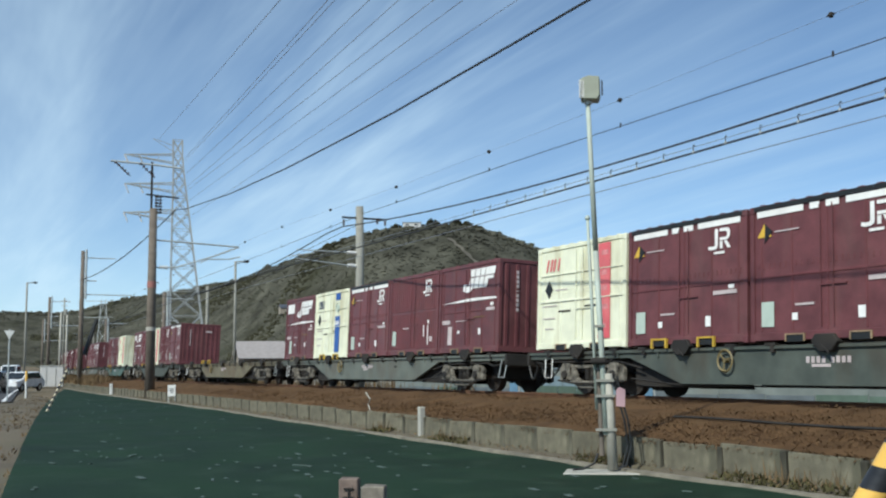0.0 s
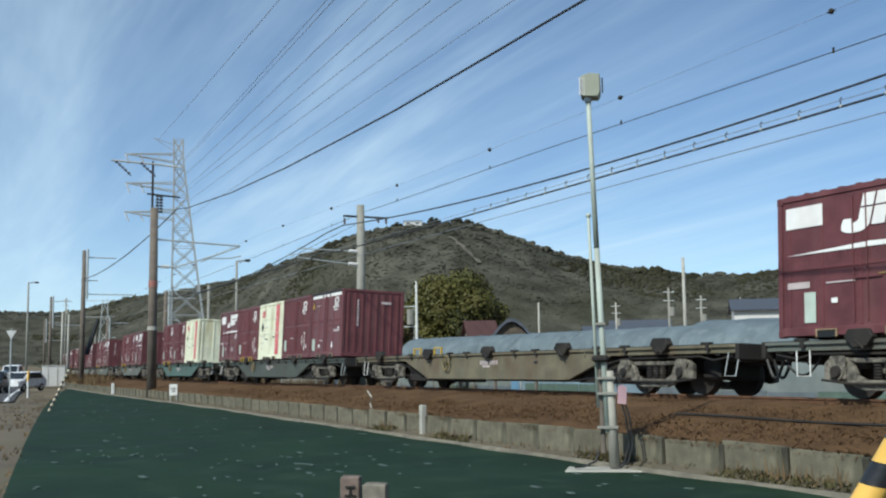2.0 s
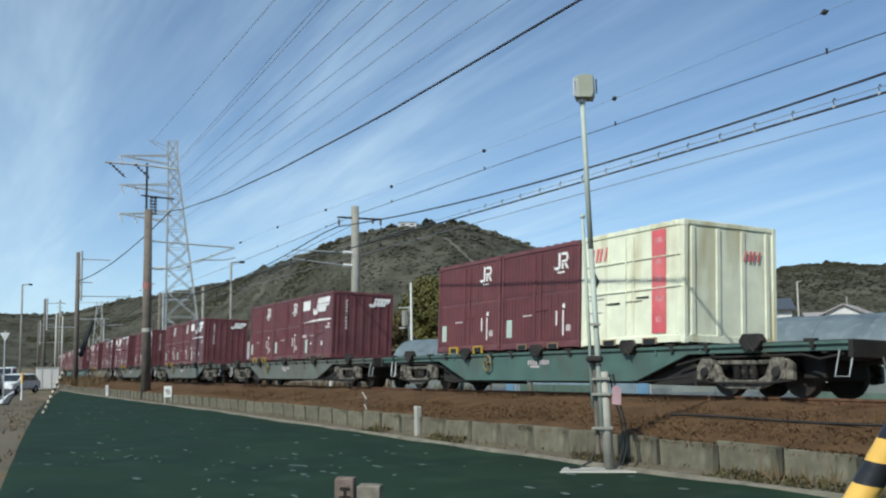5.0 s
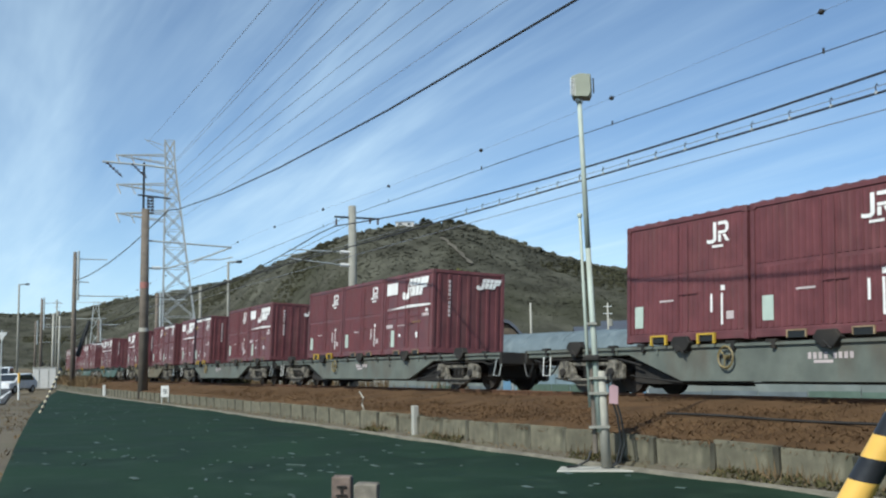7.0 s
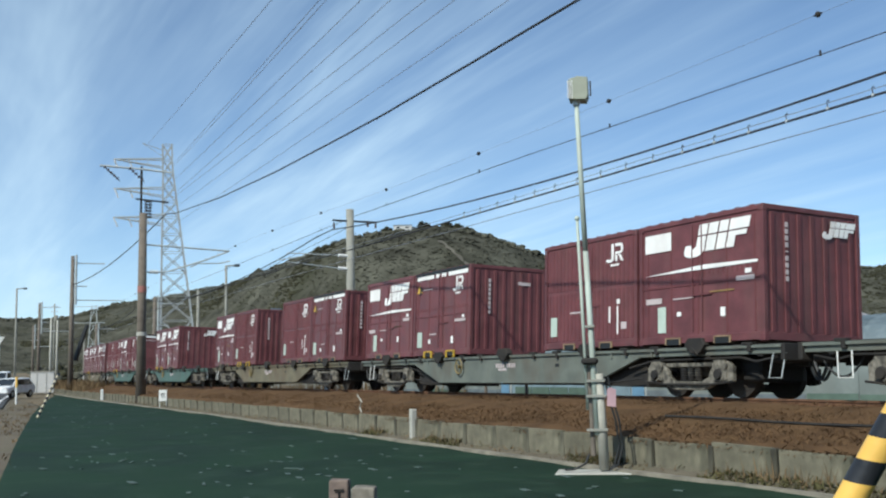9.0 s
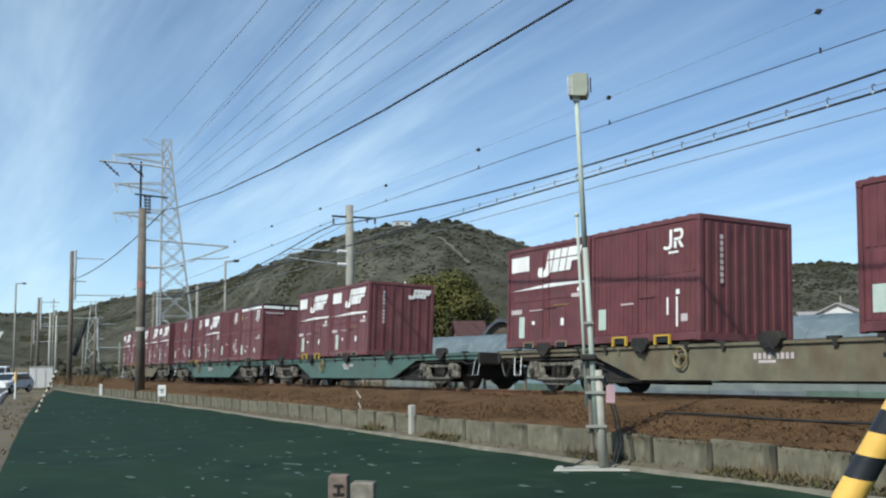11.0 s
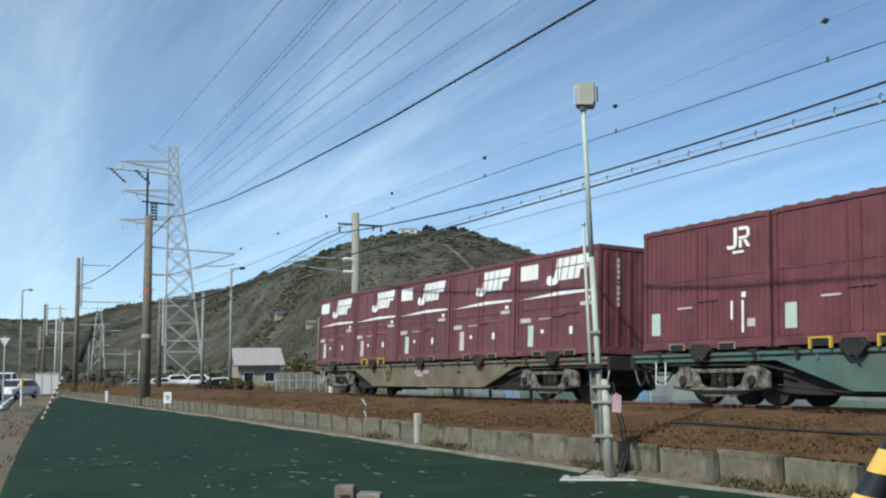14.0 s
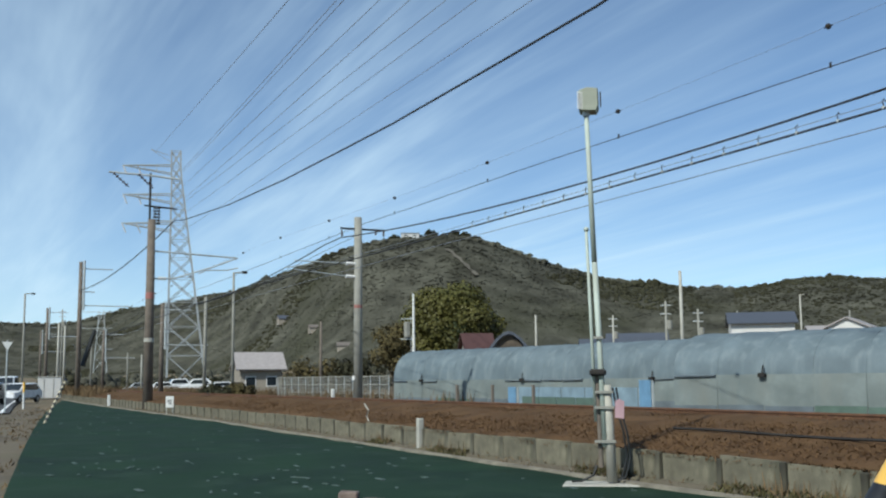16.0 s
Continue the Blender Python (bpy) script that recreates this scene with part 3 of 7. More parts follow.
def tarp_ground():
    """The dark green weed sheet before the wall, with slightly uneven folds."""
    verts, faces = [], []
    n = 15
    ss = [-100 + 0.6 * i for i in range(190)]
    for s in ss:
        far = wall_lateral(s) - 0.30
        near = -13.55 + (-s - 17) * 0.107
        near = min(near, far - 0.4)
        for k in range(n):
            l = near + (far - near) * k / (n - 1)
            z = GROUND + 0.02 + 0.035 * noise.fractal(Vector((s * 0.35, l * 0.5, 0)), 1.0, 2.0, 4)
            verts.append(along(s, l, z))
    for i in range(len(ss) - 1):
        for k in range(n - 1):
            faces.append((i * n + k, (i + 1) * n + k, (i + 1) * n + k + 1, i * n + k + 1))
    me = bpy.data.meshes.new("weed_sheet")
    me.from_pydata(verts, [], faces)
    me.materials.append(TARP)
    me.shade_smooth()
    tagged(new("weed_sheet", me), "dark green weed-control sheet laid over the ground", "ground sheet", kind="structure")
    # the flat pins and loose scraps of tape that hold the sheet
    rng = random.Random(11)
    bm = bmesh.new()
    for _ in range(200):
        s = rng.choice((rng.uniform(-60, 2), rng.uniform(-22, 0)))
        far = wall_lateral(s) - 0.8
        near = min(-13.4 + (-s - 17) * 0.107, far - 0.3)
        l = rng.uniform(near, far)
        z = GROUND + 0.032 + 0.035 * noise.fractal(Vector((s * 0.35, l * 0.5, 0)), 1.0, 2.0, 4)
        size = rng.choice((1.0, 1.0, 1.5, 2.6))
        box(bm, 0, 0, 0, rng.uniform(0.06, 0.13) * size, rng.uniform(0.02, 0.05) * size ** 0.5, 0.010, along_pose(s, l, z) @ Matrix.Rotation(rng.uniform(-0.5, 0.5), 4, "Z"))
    tagged(part("sheet_pins", bm, SHEET_TAPE), "small pale green fixing pins scattered over the green sheet", "pins", kind="stuff")


def retaining_wall():
    """Concrete posts with boards set between them."""
    root = thing("retaining_wall", Matrix.Identity(4), "low weathered concrete post-and-panel retaining wall", "retaining wall", kind="structure")
    boards = []
    for i in range(4):
        bm = bmesh.new()
        box(bm, 0, 0, 0.0, 1.10, 0.06, 0.47)
        bmesh.ops.bevel(bm, geom=bm.edges[:], offset=0.008, segments=1, affect="EDGES")
        bmesh.ops.subdivide_edges(bm, edges=bm.edges[:], cuts=1)
        for v in bm.verts:
            v.co += Vector(noise.noise_vector(v.co * 3 + Vector((i * 7, 0, 0)))) * 0.014
        boards.append(mesh_of("panel", bm, CONCRETE))
    # the posts' dark colour stands in for shaded gaps beside the panels
    bm = bmesh.new()
    box(bm, 0, 0, 0, 0.10, 0.11, 0.48)
    post = mesh_of("post", bm, CONCRETE_SHADED, bevel=0.012)
    rng = random.Random(5)
    for i in range(90):
        s = -4.9 - 1.195 * i
        w, w2 = wall_lateral(s), wall_lateral(s - 0.6)
        for name, me, ss, l, zz in (("post", post, s, w - 0.012, -0.62), ("panel", boards[i % 4], s - 0.6, w2, -0.60)):
            ob = new(name, me)
            ob.parent = root
            ob.matrix_basis = along_pose(ss + rng.uniform(-0.05, 0.05) * (name == "post"), l, zz + rng.uniform(-0.025, 0.02)) @ Matrix.Rotation(rng.uniform(-0.015, 0.015), 4, "Y") @ Matrix.Rotation(rng.uniform(-0.05, 0.05), 4, "X")
    verts, faces, n = [], [], 4
    for i in range(230):
        s = -112 + 0.5 * i
        w = wall_lateral(s)
        for l, z in ((w + 0.05, -0.73), (w - 0.10, -0.77), (w - 0.22, -0.83), (w - 0.42, -0.88)):
            verts.append(along(s, l, z + 0.025 * noise.fractal(Vector((s, l * 3, 2)), 1.0, 2.0, 3)))
    for i in range(229):
        for k in range(3):
            faces.append((i * n + k, i * n + k + 1, (i + 1) * n + k + 1, (i + 1) * n + k))
    me = bpy.data.meshes.new("wall_footing")
    me.from_pydata(verts, [], faces)
    me.materials.append(DRY_EARTH)
    tagged(new("wall_footing", me), "strip of dry earth along the foot of the wall", "verge", kind="structure")
    rng = random.Random(21)
    vs, fs = [], []
    for _ in range(1800):
        s = rng.uniform(-60, -4)
        l = wall_lateral(s) - rng.uniform(0.03, 0.36)
        p = along(s, l, -0.86 + 0.45 * (l - wall_lateral(s) + 0.38))
        m = len(vs)
        t = rng.uniform(0, 3.14)
        d = Vector((math.cos(t), math.sin(t), 0)) * rng.uniform(0.006, 0.016)
        vs.extend((p - d, p + d, p + Vector((rng.uniform(-0.06, 0.06), rng.uniform(-0.06, 0.06), rng.uniform(0.02, 0.075)))))
        fs.append((m, m + 1, m + 2))
    kerb = bmesh.new()
    rows = []
    for i in range(150):
        s = -100 + 0.68 * i
        w = wall_lateral(s) + 0.025 * noise.noise(Vector((s * 0.8, 0, 3)))
        rows.append([kerb.verts.new(along(s, w + o, GROUND + z)) for o, z in ((-0.44, 0.0), (-0.43, 0.062), (-0.31, 0.068), (-0.30, 0.0))])
    for a, b in zip(rows, rows[1:]):
        for q in range(3):
            kerb.faces.new((a[q], a[q + 1], b[q + 1], b[q]))
    tagged(part("kerb", kerb, KERB_DUST), "thin dusty pale kerb along the green sheet", "kerb", kind="structure")
    me = bpy.data.meshes.new("verge_grass")
    me.from_pydata(vs, [], fs)
    me.materials.append(TALL_GRASS)
    tagged(new("verge_grass", me), "thin dry olive grass along the wall's foot", "grass", kind="stuff")


def roadside():
    strip("verge", [(-19.5, GROUND - 0.04), (-17, GROUND - 0.04), (-14.4, GROUND - 0.04), (-11.5, GROUND - 0.045), (-8.5, GROUND - 0.05)], -140, 6, 0.8, VERGE_EARTH, "bare dry earth with thin dead grass beside the road", "verge", rough=0.012, seed=7)
    bm = bmesh.new()
    def road_edge(s):
        return -10.8 + (-s - 60) * 0.064
    rows = []
    for i in range(60):
        s = -330 + 4.6 * i
        e = road_edge(s)
        rows.append([bm.verts.new(along(s, e - 7.5, GROUND + 0.03)), bm.verts.new(along(s, e, GROUND + 0.03))])
    for a, b in zip(rows, rows[1:]):
        bm.faces.new((a[0], b[0], b[1], a[1]))
    tagged(part("road", bm, ASPHALT), "grey asphalt road with a white edge line", "road", kind="structure")
    bm = bmesh.new()
    for i in range(59):
        s = -330 + 4.6 * i
        c = [along(s, road_edge(s) - 0.5, GROUND + 0.036), along(s, road_edge(s) - 0.32, GROUND + 0.036), along(s + 4.6, road_edge(s + 4.6) - 0.32, GROUND + 0.036), along(s + 4.6, road_edge(s + 4.6) - 0.5, GROUND + 0.036)]
        bm.faces.new([bm.verts.new(p) for p in c])
    tagged(part("road_marking", bm, MARK_WHITE), "white painted line along the road's edge", "road marking", kind="structure")


def verge_tufts():
    """Thin dead grass between the road and the sheet, ragged over the sheet's edge."""
    rng = random.Random(55)
    vs, fs = [], []
    for _ in range(1500):
        s = rng.uniform(-75, -12)
        l = -13.55 + (-s - 17) * 0.107 - abs(rng.gauss(0, 1.1)) + 0.10
        if noise.noise(Vector((s * 0.5, l * 1.2, 3))) < -0.12:
            continue
        p = along(s, l, GROUND - 0.05)
        n, t = len(vs), rng.uniform(0, 3.14)
        d = Vector((math.cos(t), math.sin(t), 0)) * rng.uniform(0.01, 0.035)
        vs.extend((p - d, p + d, p + Vector((rng.uniform(-0.09, 0.09), rng.uniform(-0.09, 0.09), rng.uniform(0.055, 0.105)))))
        fs.append((n, n + 1, n + 2))
    me = bpy.data.meshes.new("verge_grass")
    me.from_pydata(vs, [], fs)
    me.materials.append(TALL_GRASS)
    tagged(new("verge_grass", me), "thin dead grass beside the road", "grass", kind="stuff")


def tall_grass():
    """Tall dry grass on the far side of the line and round the far poles."""
    rng = random.Random(31)
    vs, fs = [], []
    for _ in range(16000):
        if rng.random() < 0.75:
            s, l = rng.uniform(-170, -48), rng.uniform(3.6, 13)
        else:
            s, l = rng.uniform(-170, -82), rng.uniform(-4.4, -2.3)
        if noise.noise(Vector((s * 0.12, l * 0.3, 8))) < -0.3:
            continue
        p = along(s, l, GROUND - 0.1 if l > 0 else -0.4)
        n = len(vs)
        t, h = rng.uniform(0, 3.14), rng.uniform(0.5, 1.25) * (1.0 if l > 0 else 0.8)
        d = Vector((math.cos(t), math.sin(t), 0)) * rng.uniform(0.03, 0.09)
        vs.extend((p - d, p + d, p + Vector((rng.uniform(-0.25, 0.25), rng.uniform(-0.25, 0.25), h))))
        fs.append((n, n + 1, n + 2))
    me = bpy.data.meshes.new("tall_grass")
    me.from_pydata(vs, [], fs)
    me.materials.append(TALL_GRASS)
    tagged(new("tall_grass", me), "tall dry brown grass beyond the track", "grass", kind="stuff")


def hill_path():
    """A pale worn path slanting down below the summit."""
    bm = bmesh.new()
    rows = []
    for i in range(14):
        q = i / 13
        a, r = 62.75 - 1.65 * q + 0.05 * math.sin(i * 2.1), 648 - 38 * q
        w = 0.11 + 0.05 * math.sin(i * 1.7)
        rows.append([bm.verts.new((-r * math.sin(radians(b)), r * math.cos(radians(b)), GROUND + hill_height(b, r) + 0.9)) for b in (a + w, a - w)])
    for p, q in zip(rows, rows[1:]):
        bm.faces.new((p[0], q[0], q[1], p[1]))
    tagged(part("hill_path", bm, HILL_TRACK), "pale worn path slanting down the hillside", "path", kind="structure")


def wall_foot_weeds():
    """Low olive weeds and dry stalks that lean against the wall's foot, in patches."""
    rng = random.Random(83)
    for name, mat, label, count, lo, hi, lift in (("low_weeds", FOOT_WEEDS, "low olive-green weeds at the wall's foot", 5200, 0.02, 0.40, 0.085), ("dry_stalks", TALL_GRASS, "dry brown stalks leaning against the wall", 520, 0.04, 0.16, 0.30)):
        vs, fs = [], []
        for _ in range(count):
            st = rng.uniform(-24, -4)
            off = rng.uniform(lo, hi)
            if noise.noise(Vector((st * 0.55, off * 1.5, 5))) < (-0.05 if st > -13.5 else 0.12):
                continue
            p = along(st, wall_lateral(st) - off, -0.87 + 0.45 * (0.38 - off))
            n, t = len(vs), rng.uniform(0, 3.14)
            d = Vector((math.cos(t), math.sin(t), 0)) * rng.uniform(0.008, 0.028) * (1.0 if lift < 0.2 else 0.45)
            tip = along(st + rng.uniform(-0.09, 0.09), wall_lateral(st) - max(0.03, off + rng.uniform(-0.08, 0.07)), p.z + rng.uniform(0.25, 1.0) * lift)
            vs.extend((p - d, p + d, tip))
            fs.append((n, n + 1, n + 2))
        me = bpy.data.meshes.new(name)
        me.from_pydata(vs, [], fs)
        me.materials.append(mat)
        tagged(new(name, me), label, "weeds", kind="stuff")


def overhang():
    """Dead weeds that hang over the wall's top edge."""
    rng = random.Random(77)
    vs, fs = [], []
    for _ in range(5200):
        s = rng.choice((rng.uniform(-60, -4), rng.uniform(-26, -4)))
        if noise.noise(Vector((s * 0.9, 0, 12))) < -0.15:
            continue
        w = wall_lateral(s)
        p = along(s, w + rng.uniform(-0.03, 0.14), -0.39 + rng.uniform(-0.03, 0.03))
        tip = along(s + rng.uniform(-0.08, 0.08), w - rng.uniform(0.02, 0.08), -0.39 - rng.uniform(-0.06, 0.07))
        d = (along(s + 0.02, w, 0) - along(s, w, 0)) * rng.uniform(0.4, 1.2)
        n = len(vs)
        vs.extend((p - d, p + d, tip))
        fs.append((n, n + 1, n + 2))
    me = bpy.data.meshes.new("overhanging_weeds")
    me.from_pydata(vs, [], fs)
    me.materials.append(WEED_LEAF)
    tagged(new("overhanging_weeds", me), "dead weeds hanging over the wall's top", "weeds", kind="stuff")


ground_sheet()
hill_path()
overhang()
tall_grass()
verge_tufts()
wall_foot_weeds()
woods()
track()
embankment()
tarp_ground()
retaining_wall()
roadside()

# ---- the train ----
LENGTH, WIDTH, HEIGHT, PITCH, WAGON = 3.655, 2.44, 2.5, 3.744, 20.4
DECK = 1.02


def on_side(x, z, off=0.0):
    """A frame on the container's near side: x along it, y up, facing out."""
    return Matrix.Translation((x, -WIDTH / 2 + 0.016 - off, z)) @ Matrix.Rotation(radians(90), 4, "X")


def on_front(y, z, off=0.0):
    """A frame on the container's leading end: x across it, y up, facing out."""
    return Matrix.Translation((LENGTH / 2 + off, y, z)) @ Matrix.Rotation(radians(90), 4, "Z") @ Matrix.Rotation(radians(90), 4, "X")


def rect(x0, y0, x1, y1):
    return [(x0, y0), (x1, y0), (x1, y1), (x0, y1)]


def slant_emblem(m, w, h, parent, name="side_emblem"):
    """The slanted white emblem: leaning blocks with thin cuts between them."""
    k = 0.28 * h
    gap = 0.022 * w
    made = []
    def lean(x, y):
        return (x + k * y / h, y)
    def blk(x0, x1, y0, y1):
        bm = bmesh.new()
        slab(bm, [lean(x0, y0), lean(x1, y0), lean(x1, y1), lean(x0, y1)], 0.006, m)
        made.append(part("emblem_block" if made else name, bm, MARK_WHITE, made[0] if made else parent, "" if made else "slanted white emblem"))
    bm = bmesh.new()
    hook = [(-0.06, 0.14), (-0.05, 0.0), (0.0, -0.08), (0.08, -0.12), (0.18, -0.10), (0.24, -0.03), (0.27, 0.1), (0.27, 0.58), (0.13, 0.58), (0.13, 0.26), (0.09, 0.18), (0.05, 0.2), (0.04, 0.32), (-0.05, 0.32)]
    slab(bm, [lean(x * w, y * h) for x, y in hook], 0.006, m)
    made.append(part(name, bm, MARK_WHITE, parent, "slanted white emblem"))
    blk(0.13 * w, 0.27 * w, 0.63 * h, h)
    blk(0.27 * w + gap, 0.44 * w, 0.05 * h, 0.58 * h)
    blk(0.27 * w + gap, 0.44 * w, 0.63 * h, h)
    blk(0.44 * w + gap, 0.60 * w, 0.05 * h, 0.58 * h)
    blk(0.44 * w + gap, 0.60 * w, 0.63 * h, h)
    blk(0.60 * w + gap, 0.74 * w, 0.05 * h, 0.58 * h)
    blk(0.60 * w + gap, 0.92 * w, 0.63 * h, h)
    blk(0.74 * w + 0.002, 0.90 * w, 0.42 * h, 0.58 * h)


def hook_emblem(m, s, parent):
    """The small white emblem: a hooked bar beside a notched block, with a short bar under them."""
    bm = bmesh.new()
    fit = m @ Matrix.Translation((-0.12 * s, 0, 0)) @ Matrix.Diagonal((s * 1.42, s * 1.06, 1, 1))
    slab(bm, [(-0.02, 0.02), (0.10, -0.03), (0.34, -0.03), (0.46, 0.05), (0.5, 0.16), (0.5, 1.0), (0.34, 1.0), (0.34, 0.2), (0.28, 0.14), (0.12, 0.14), (0.0, 0.18)], 0.006, fit)
    slab(bm, [(0.60, 0.84), (0.94, 0.84), (1.0, 0.78), (1.0, 0.60), (0.94, 0.54), (0.60, 0.54), (0.60, 0.40), (1.0, 0.40), (1.12, 0.52), (1.15, 0.62), (1.15, 0.80), (1.10, 0.92), (1.0, 1.0), (0.60, 1.0)], 0.006, fit)
    slab(bm, [(0.60, 0.0), (0.75, 0.0), (0.75, 0.36), (0.60, 0.36)], 0.006, fit)
    slab(bm, [(1.0, 0.0), (1.18, 0.0), (0.98, 0.36), (0.82, 0.36)], 0.006, fit)
    slab(bm, rect(0.28, -0.26, 0.85, -0.14), 0.006, fit)
    part("side_emblem", bm, MARK_WHITE, parent, "small white emblem")


def small_marks(root, items):
    """Painted notices too small to read, as bars: (name, x0, z0, x1, z1, material) in fractions of the side."""
    for name, x0, z0, x1, z1, mat in items:
        bm = bmesh.new()
        slab(bm, rect((x0 - 0.5) * LENGTH, z0 * HEIGHT, (x1 - 0.5) * LENGTH, z1 * HEIGHT), 0.005, on_side(0, 0))
        part(name, bm, mat, root)


def container_shell(root, paint, rib_paint, roof_paint, corrugated, rng, end_ribs=7):
    bm = bmesh.new()
    box(bm, 0, 0, 0.12 + (HEIGHT - 0.2) / 2, LENGTH - 0.06, WIDTH - 0.06, HEIGHT - 0.2)
    part("body", bm, paint, root)
    bm = bmesh.new()
    for sx in (-1, 1):
        for sy in (-1, 1):
            box(bm, sx * (LENGTH / 2 - 0.05), sy * (WIDTH / 2 - 0.05), HEIGHT / 2, 0.10, 0.10, HEIGHT)
    for sy in (-1, 1):
        box(bm, 0, sy * (WIDTH / 2 - 0.035), HEIGHT - 0.05, LENGTH - 0.21, 0.06, 0.09)
        box(bm, 0, sy * (WIDTH / 2 - 0.035), 0.10, LENGTH - 0.21, 0.06, 0.15)
    for sx in (-1, 1):
        box(bm, sx * (LENGTH / 2 - 0.035), 0, HEIGHT - 0.05, 0.06, WIDTH - 0.21, 0.09)
        box(bm, sx * (LENGTH / 2 - 0.035), 0, 0.10, 0.06, WIDTH - 0.21, 0.15)
    part("frame", bm, paint, root, bevel=0.008)
    bm = bmesh.new()
    ridge = [(-LENGTH / 2 + 0.02, HEIGHT - 0.045), (LENGTH / 2 - 0.02, HEIGHT - 0.045), (LENGTH / 2 - 0.02, HEIGHT + 0.005)]
    for i in reversed(range(9)):
        x = -LENGTH / 2 + 0.3 + i * 0.38
        ridge += [(x + 0.08, HEIGHT + 0.005), (x + 0.05, HEIGHT + 0.022), (x - 0.05, HEIGHT + 0.022), (x - 0.08, HEIGHT + 0.005)]
    ridge.append((-LENGTH / 2 + 0.02, HEIGHT + 0.005))
    slab(bm, ridge, WIDTH - 0.04, Matrix.Translation((0, WIDTH / 2 - 0.02, 0)) @ Matrix.Rotation(radians(90), 4, "X"))
    part("roof", bm, roof_paint, root)
    for sy in (-1, 1):
        bm = bmesh.new()
        if corrugated:
            n = 22
            for i in range(n):
                x = -LENGTH / 2 + 0.19 + i * (LENGTH - 0.38) / (n - 1)
                for z0, z1 in ((0.2, HEIGHT * 0.52), (HEIGHT * 0.55, HEIGHT - 0.12)):
                    box(bm, x, sy * (WIDTH / 2 - 0.028), (z0 + z1) / 2, 0.085, 0.026, z1 - z0)
        else:
            for x in (-0.46, -0.24, 0.0, 0.24, 0.46):
                box(bm, x * (LENGTH - 0.25), sy * (WIDTH / 2 - 0.028), HEIGHT / 2 + 0.02, 0.045, 0.026, HEIGHT - 0.34)
            box(bm, 0, sy * (WIDTH / 2 - 0.028), HEIGHT * 0.47, LENGTH - 0.24, 0.024, 0.05)
            n = 26
            for i in range(n):
                box(bm, -LENGTH / 2 + 0.2 + i * (LENGTH - 0.4) / (n - 1), sy * (WIDTH / 2 - 0.029), HEIGHT * 0.55, 0.03, 0.02, 0.10)
        part("side_ribs", bm, rib_paint, root, bevel=0.006)
    for sx in (-1, 1) if end_ribs else ():
        bm = bmesh.new()
        for i in range(end_ribs):
            y = -WIDTH / 2 + 0.24 + i * (WIDTH - 0.48) / (end_ribs - 1)
            box(bm, sx * (LENGTH / 2 - 0.026), y, HEIGHT / 2 + 0.02, 0.045, 0.11, HEIGHT - 0.3)
        part("end_ribs", bm, rib_paint, root, bevel=0.012)
    # door gear of the near side: two locking bars, hinges
    for x in (-0.14, 0.14):
        bm = bmesh.new()
        rod(bm, (x, -WIDTH / 2 + 0.006, 0.24), (x, -WIDTH / 2 + 0.006, HEIGHT - 0.16), 0.013, sides=6)
        box(bm, x + 0.14, -WIDTH / 2 + 0.004, 0.95, 0.30, 0.02, 0.025)
        part("locking_bar", bm, rib_paint, root)
    for x in (-0.72, 0.72):
        bm = bmesh.new()
        box(bm, x, -WIDTH / 2 + 0.01, 0.055, 0.40, 0.05, 0.12)
        pocket = part("fork_pocket", bm, MARK_BLACK, root, "black fork-lift pocket")
        bm = bmesh.new()
        box(bm, x, -WIDTH / 2 - 0.012, 0.125, 0.46, 0.03, 0.022)
        for o in (-0.215, 0.215):
            box(bm, x + o, -WIDTH / 2 - 0.012, 0.055, 0.028, 0.03, 0.115)
        part("pocket_rim", bm, POCKET_RIM, pocket, "worn tan rim")
    for sx in (-1, 1):
        for z in (0.07, HEIGHT - 0.07):
            bm = bmesh.new()
            box(bm, sx * (LENGTH / 2 - 0.06), -WIDTH / 2 + 0.055, z, 0.13, 0.13, 0.13)
            part("corner_casting", bm, roof_paint, root, bevel=0.015)


MAROON_NOTES = [("notice", 0.06, 0.34, 0.20, 0.385, MARK_GREY), ("notice", 0.30, 0.36, 0.47, 0.37, MARK_GREY), ("notice", 0.60, 0.39, 0.78, 0.40, PALLET_YELLOW), ("notice", 0.80, 0.455, 0.93, 0.49, MARK_GREY),
                ("tag", 0.33, 0.225, 0.365, 0.26, MARK_WHITE), ("tag", 0.68, 0.20, 0.715, 0.27, MARK_WHITE), ("tag", 0.865, 0.505, 0.91, 0.54, MARK_WHITE)]


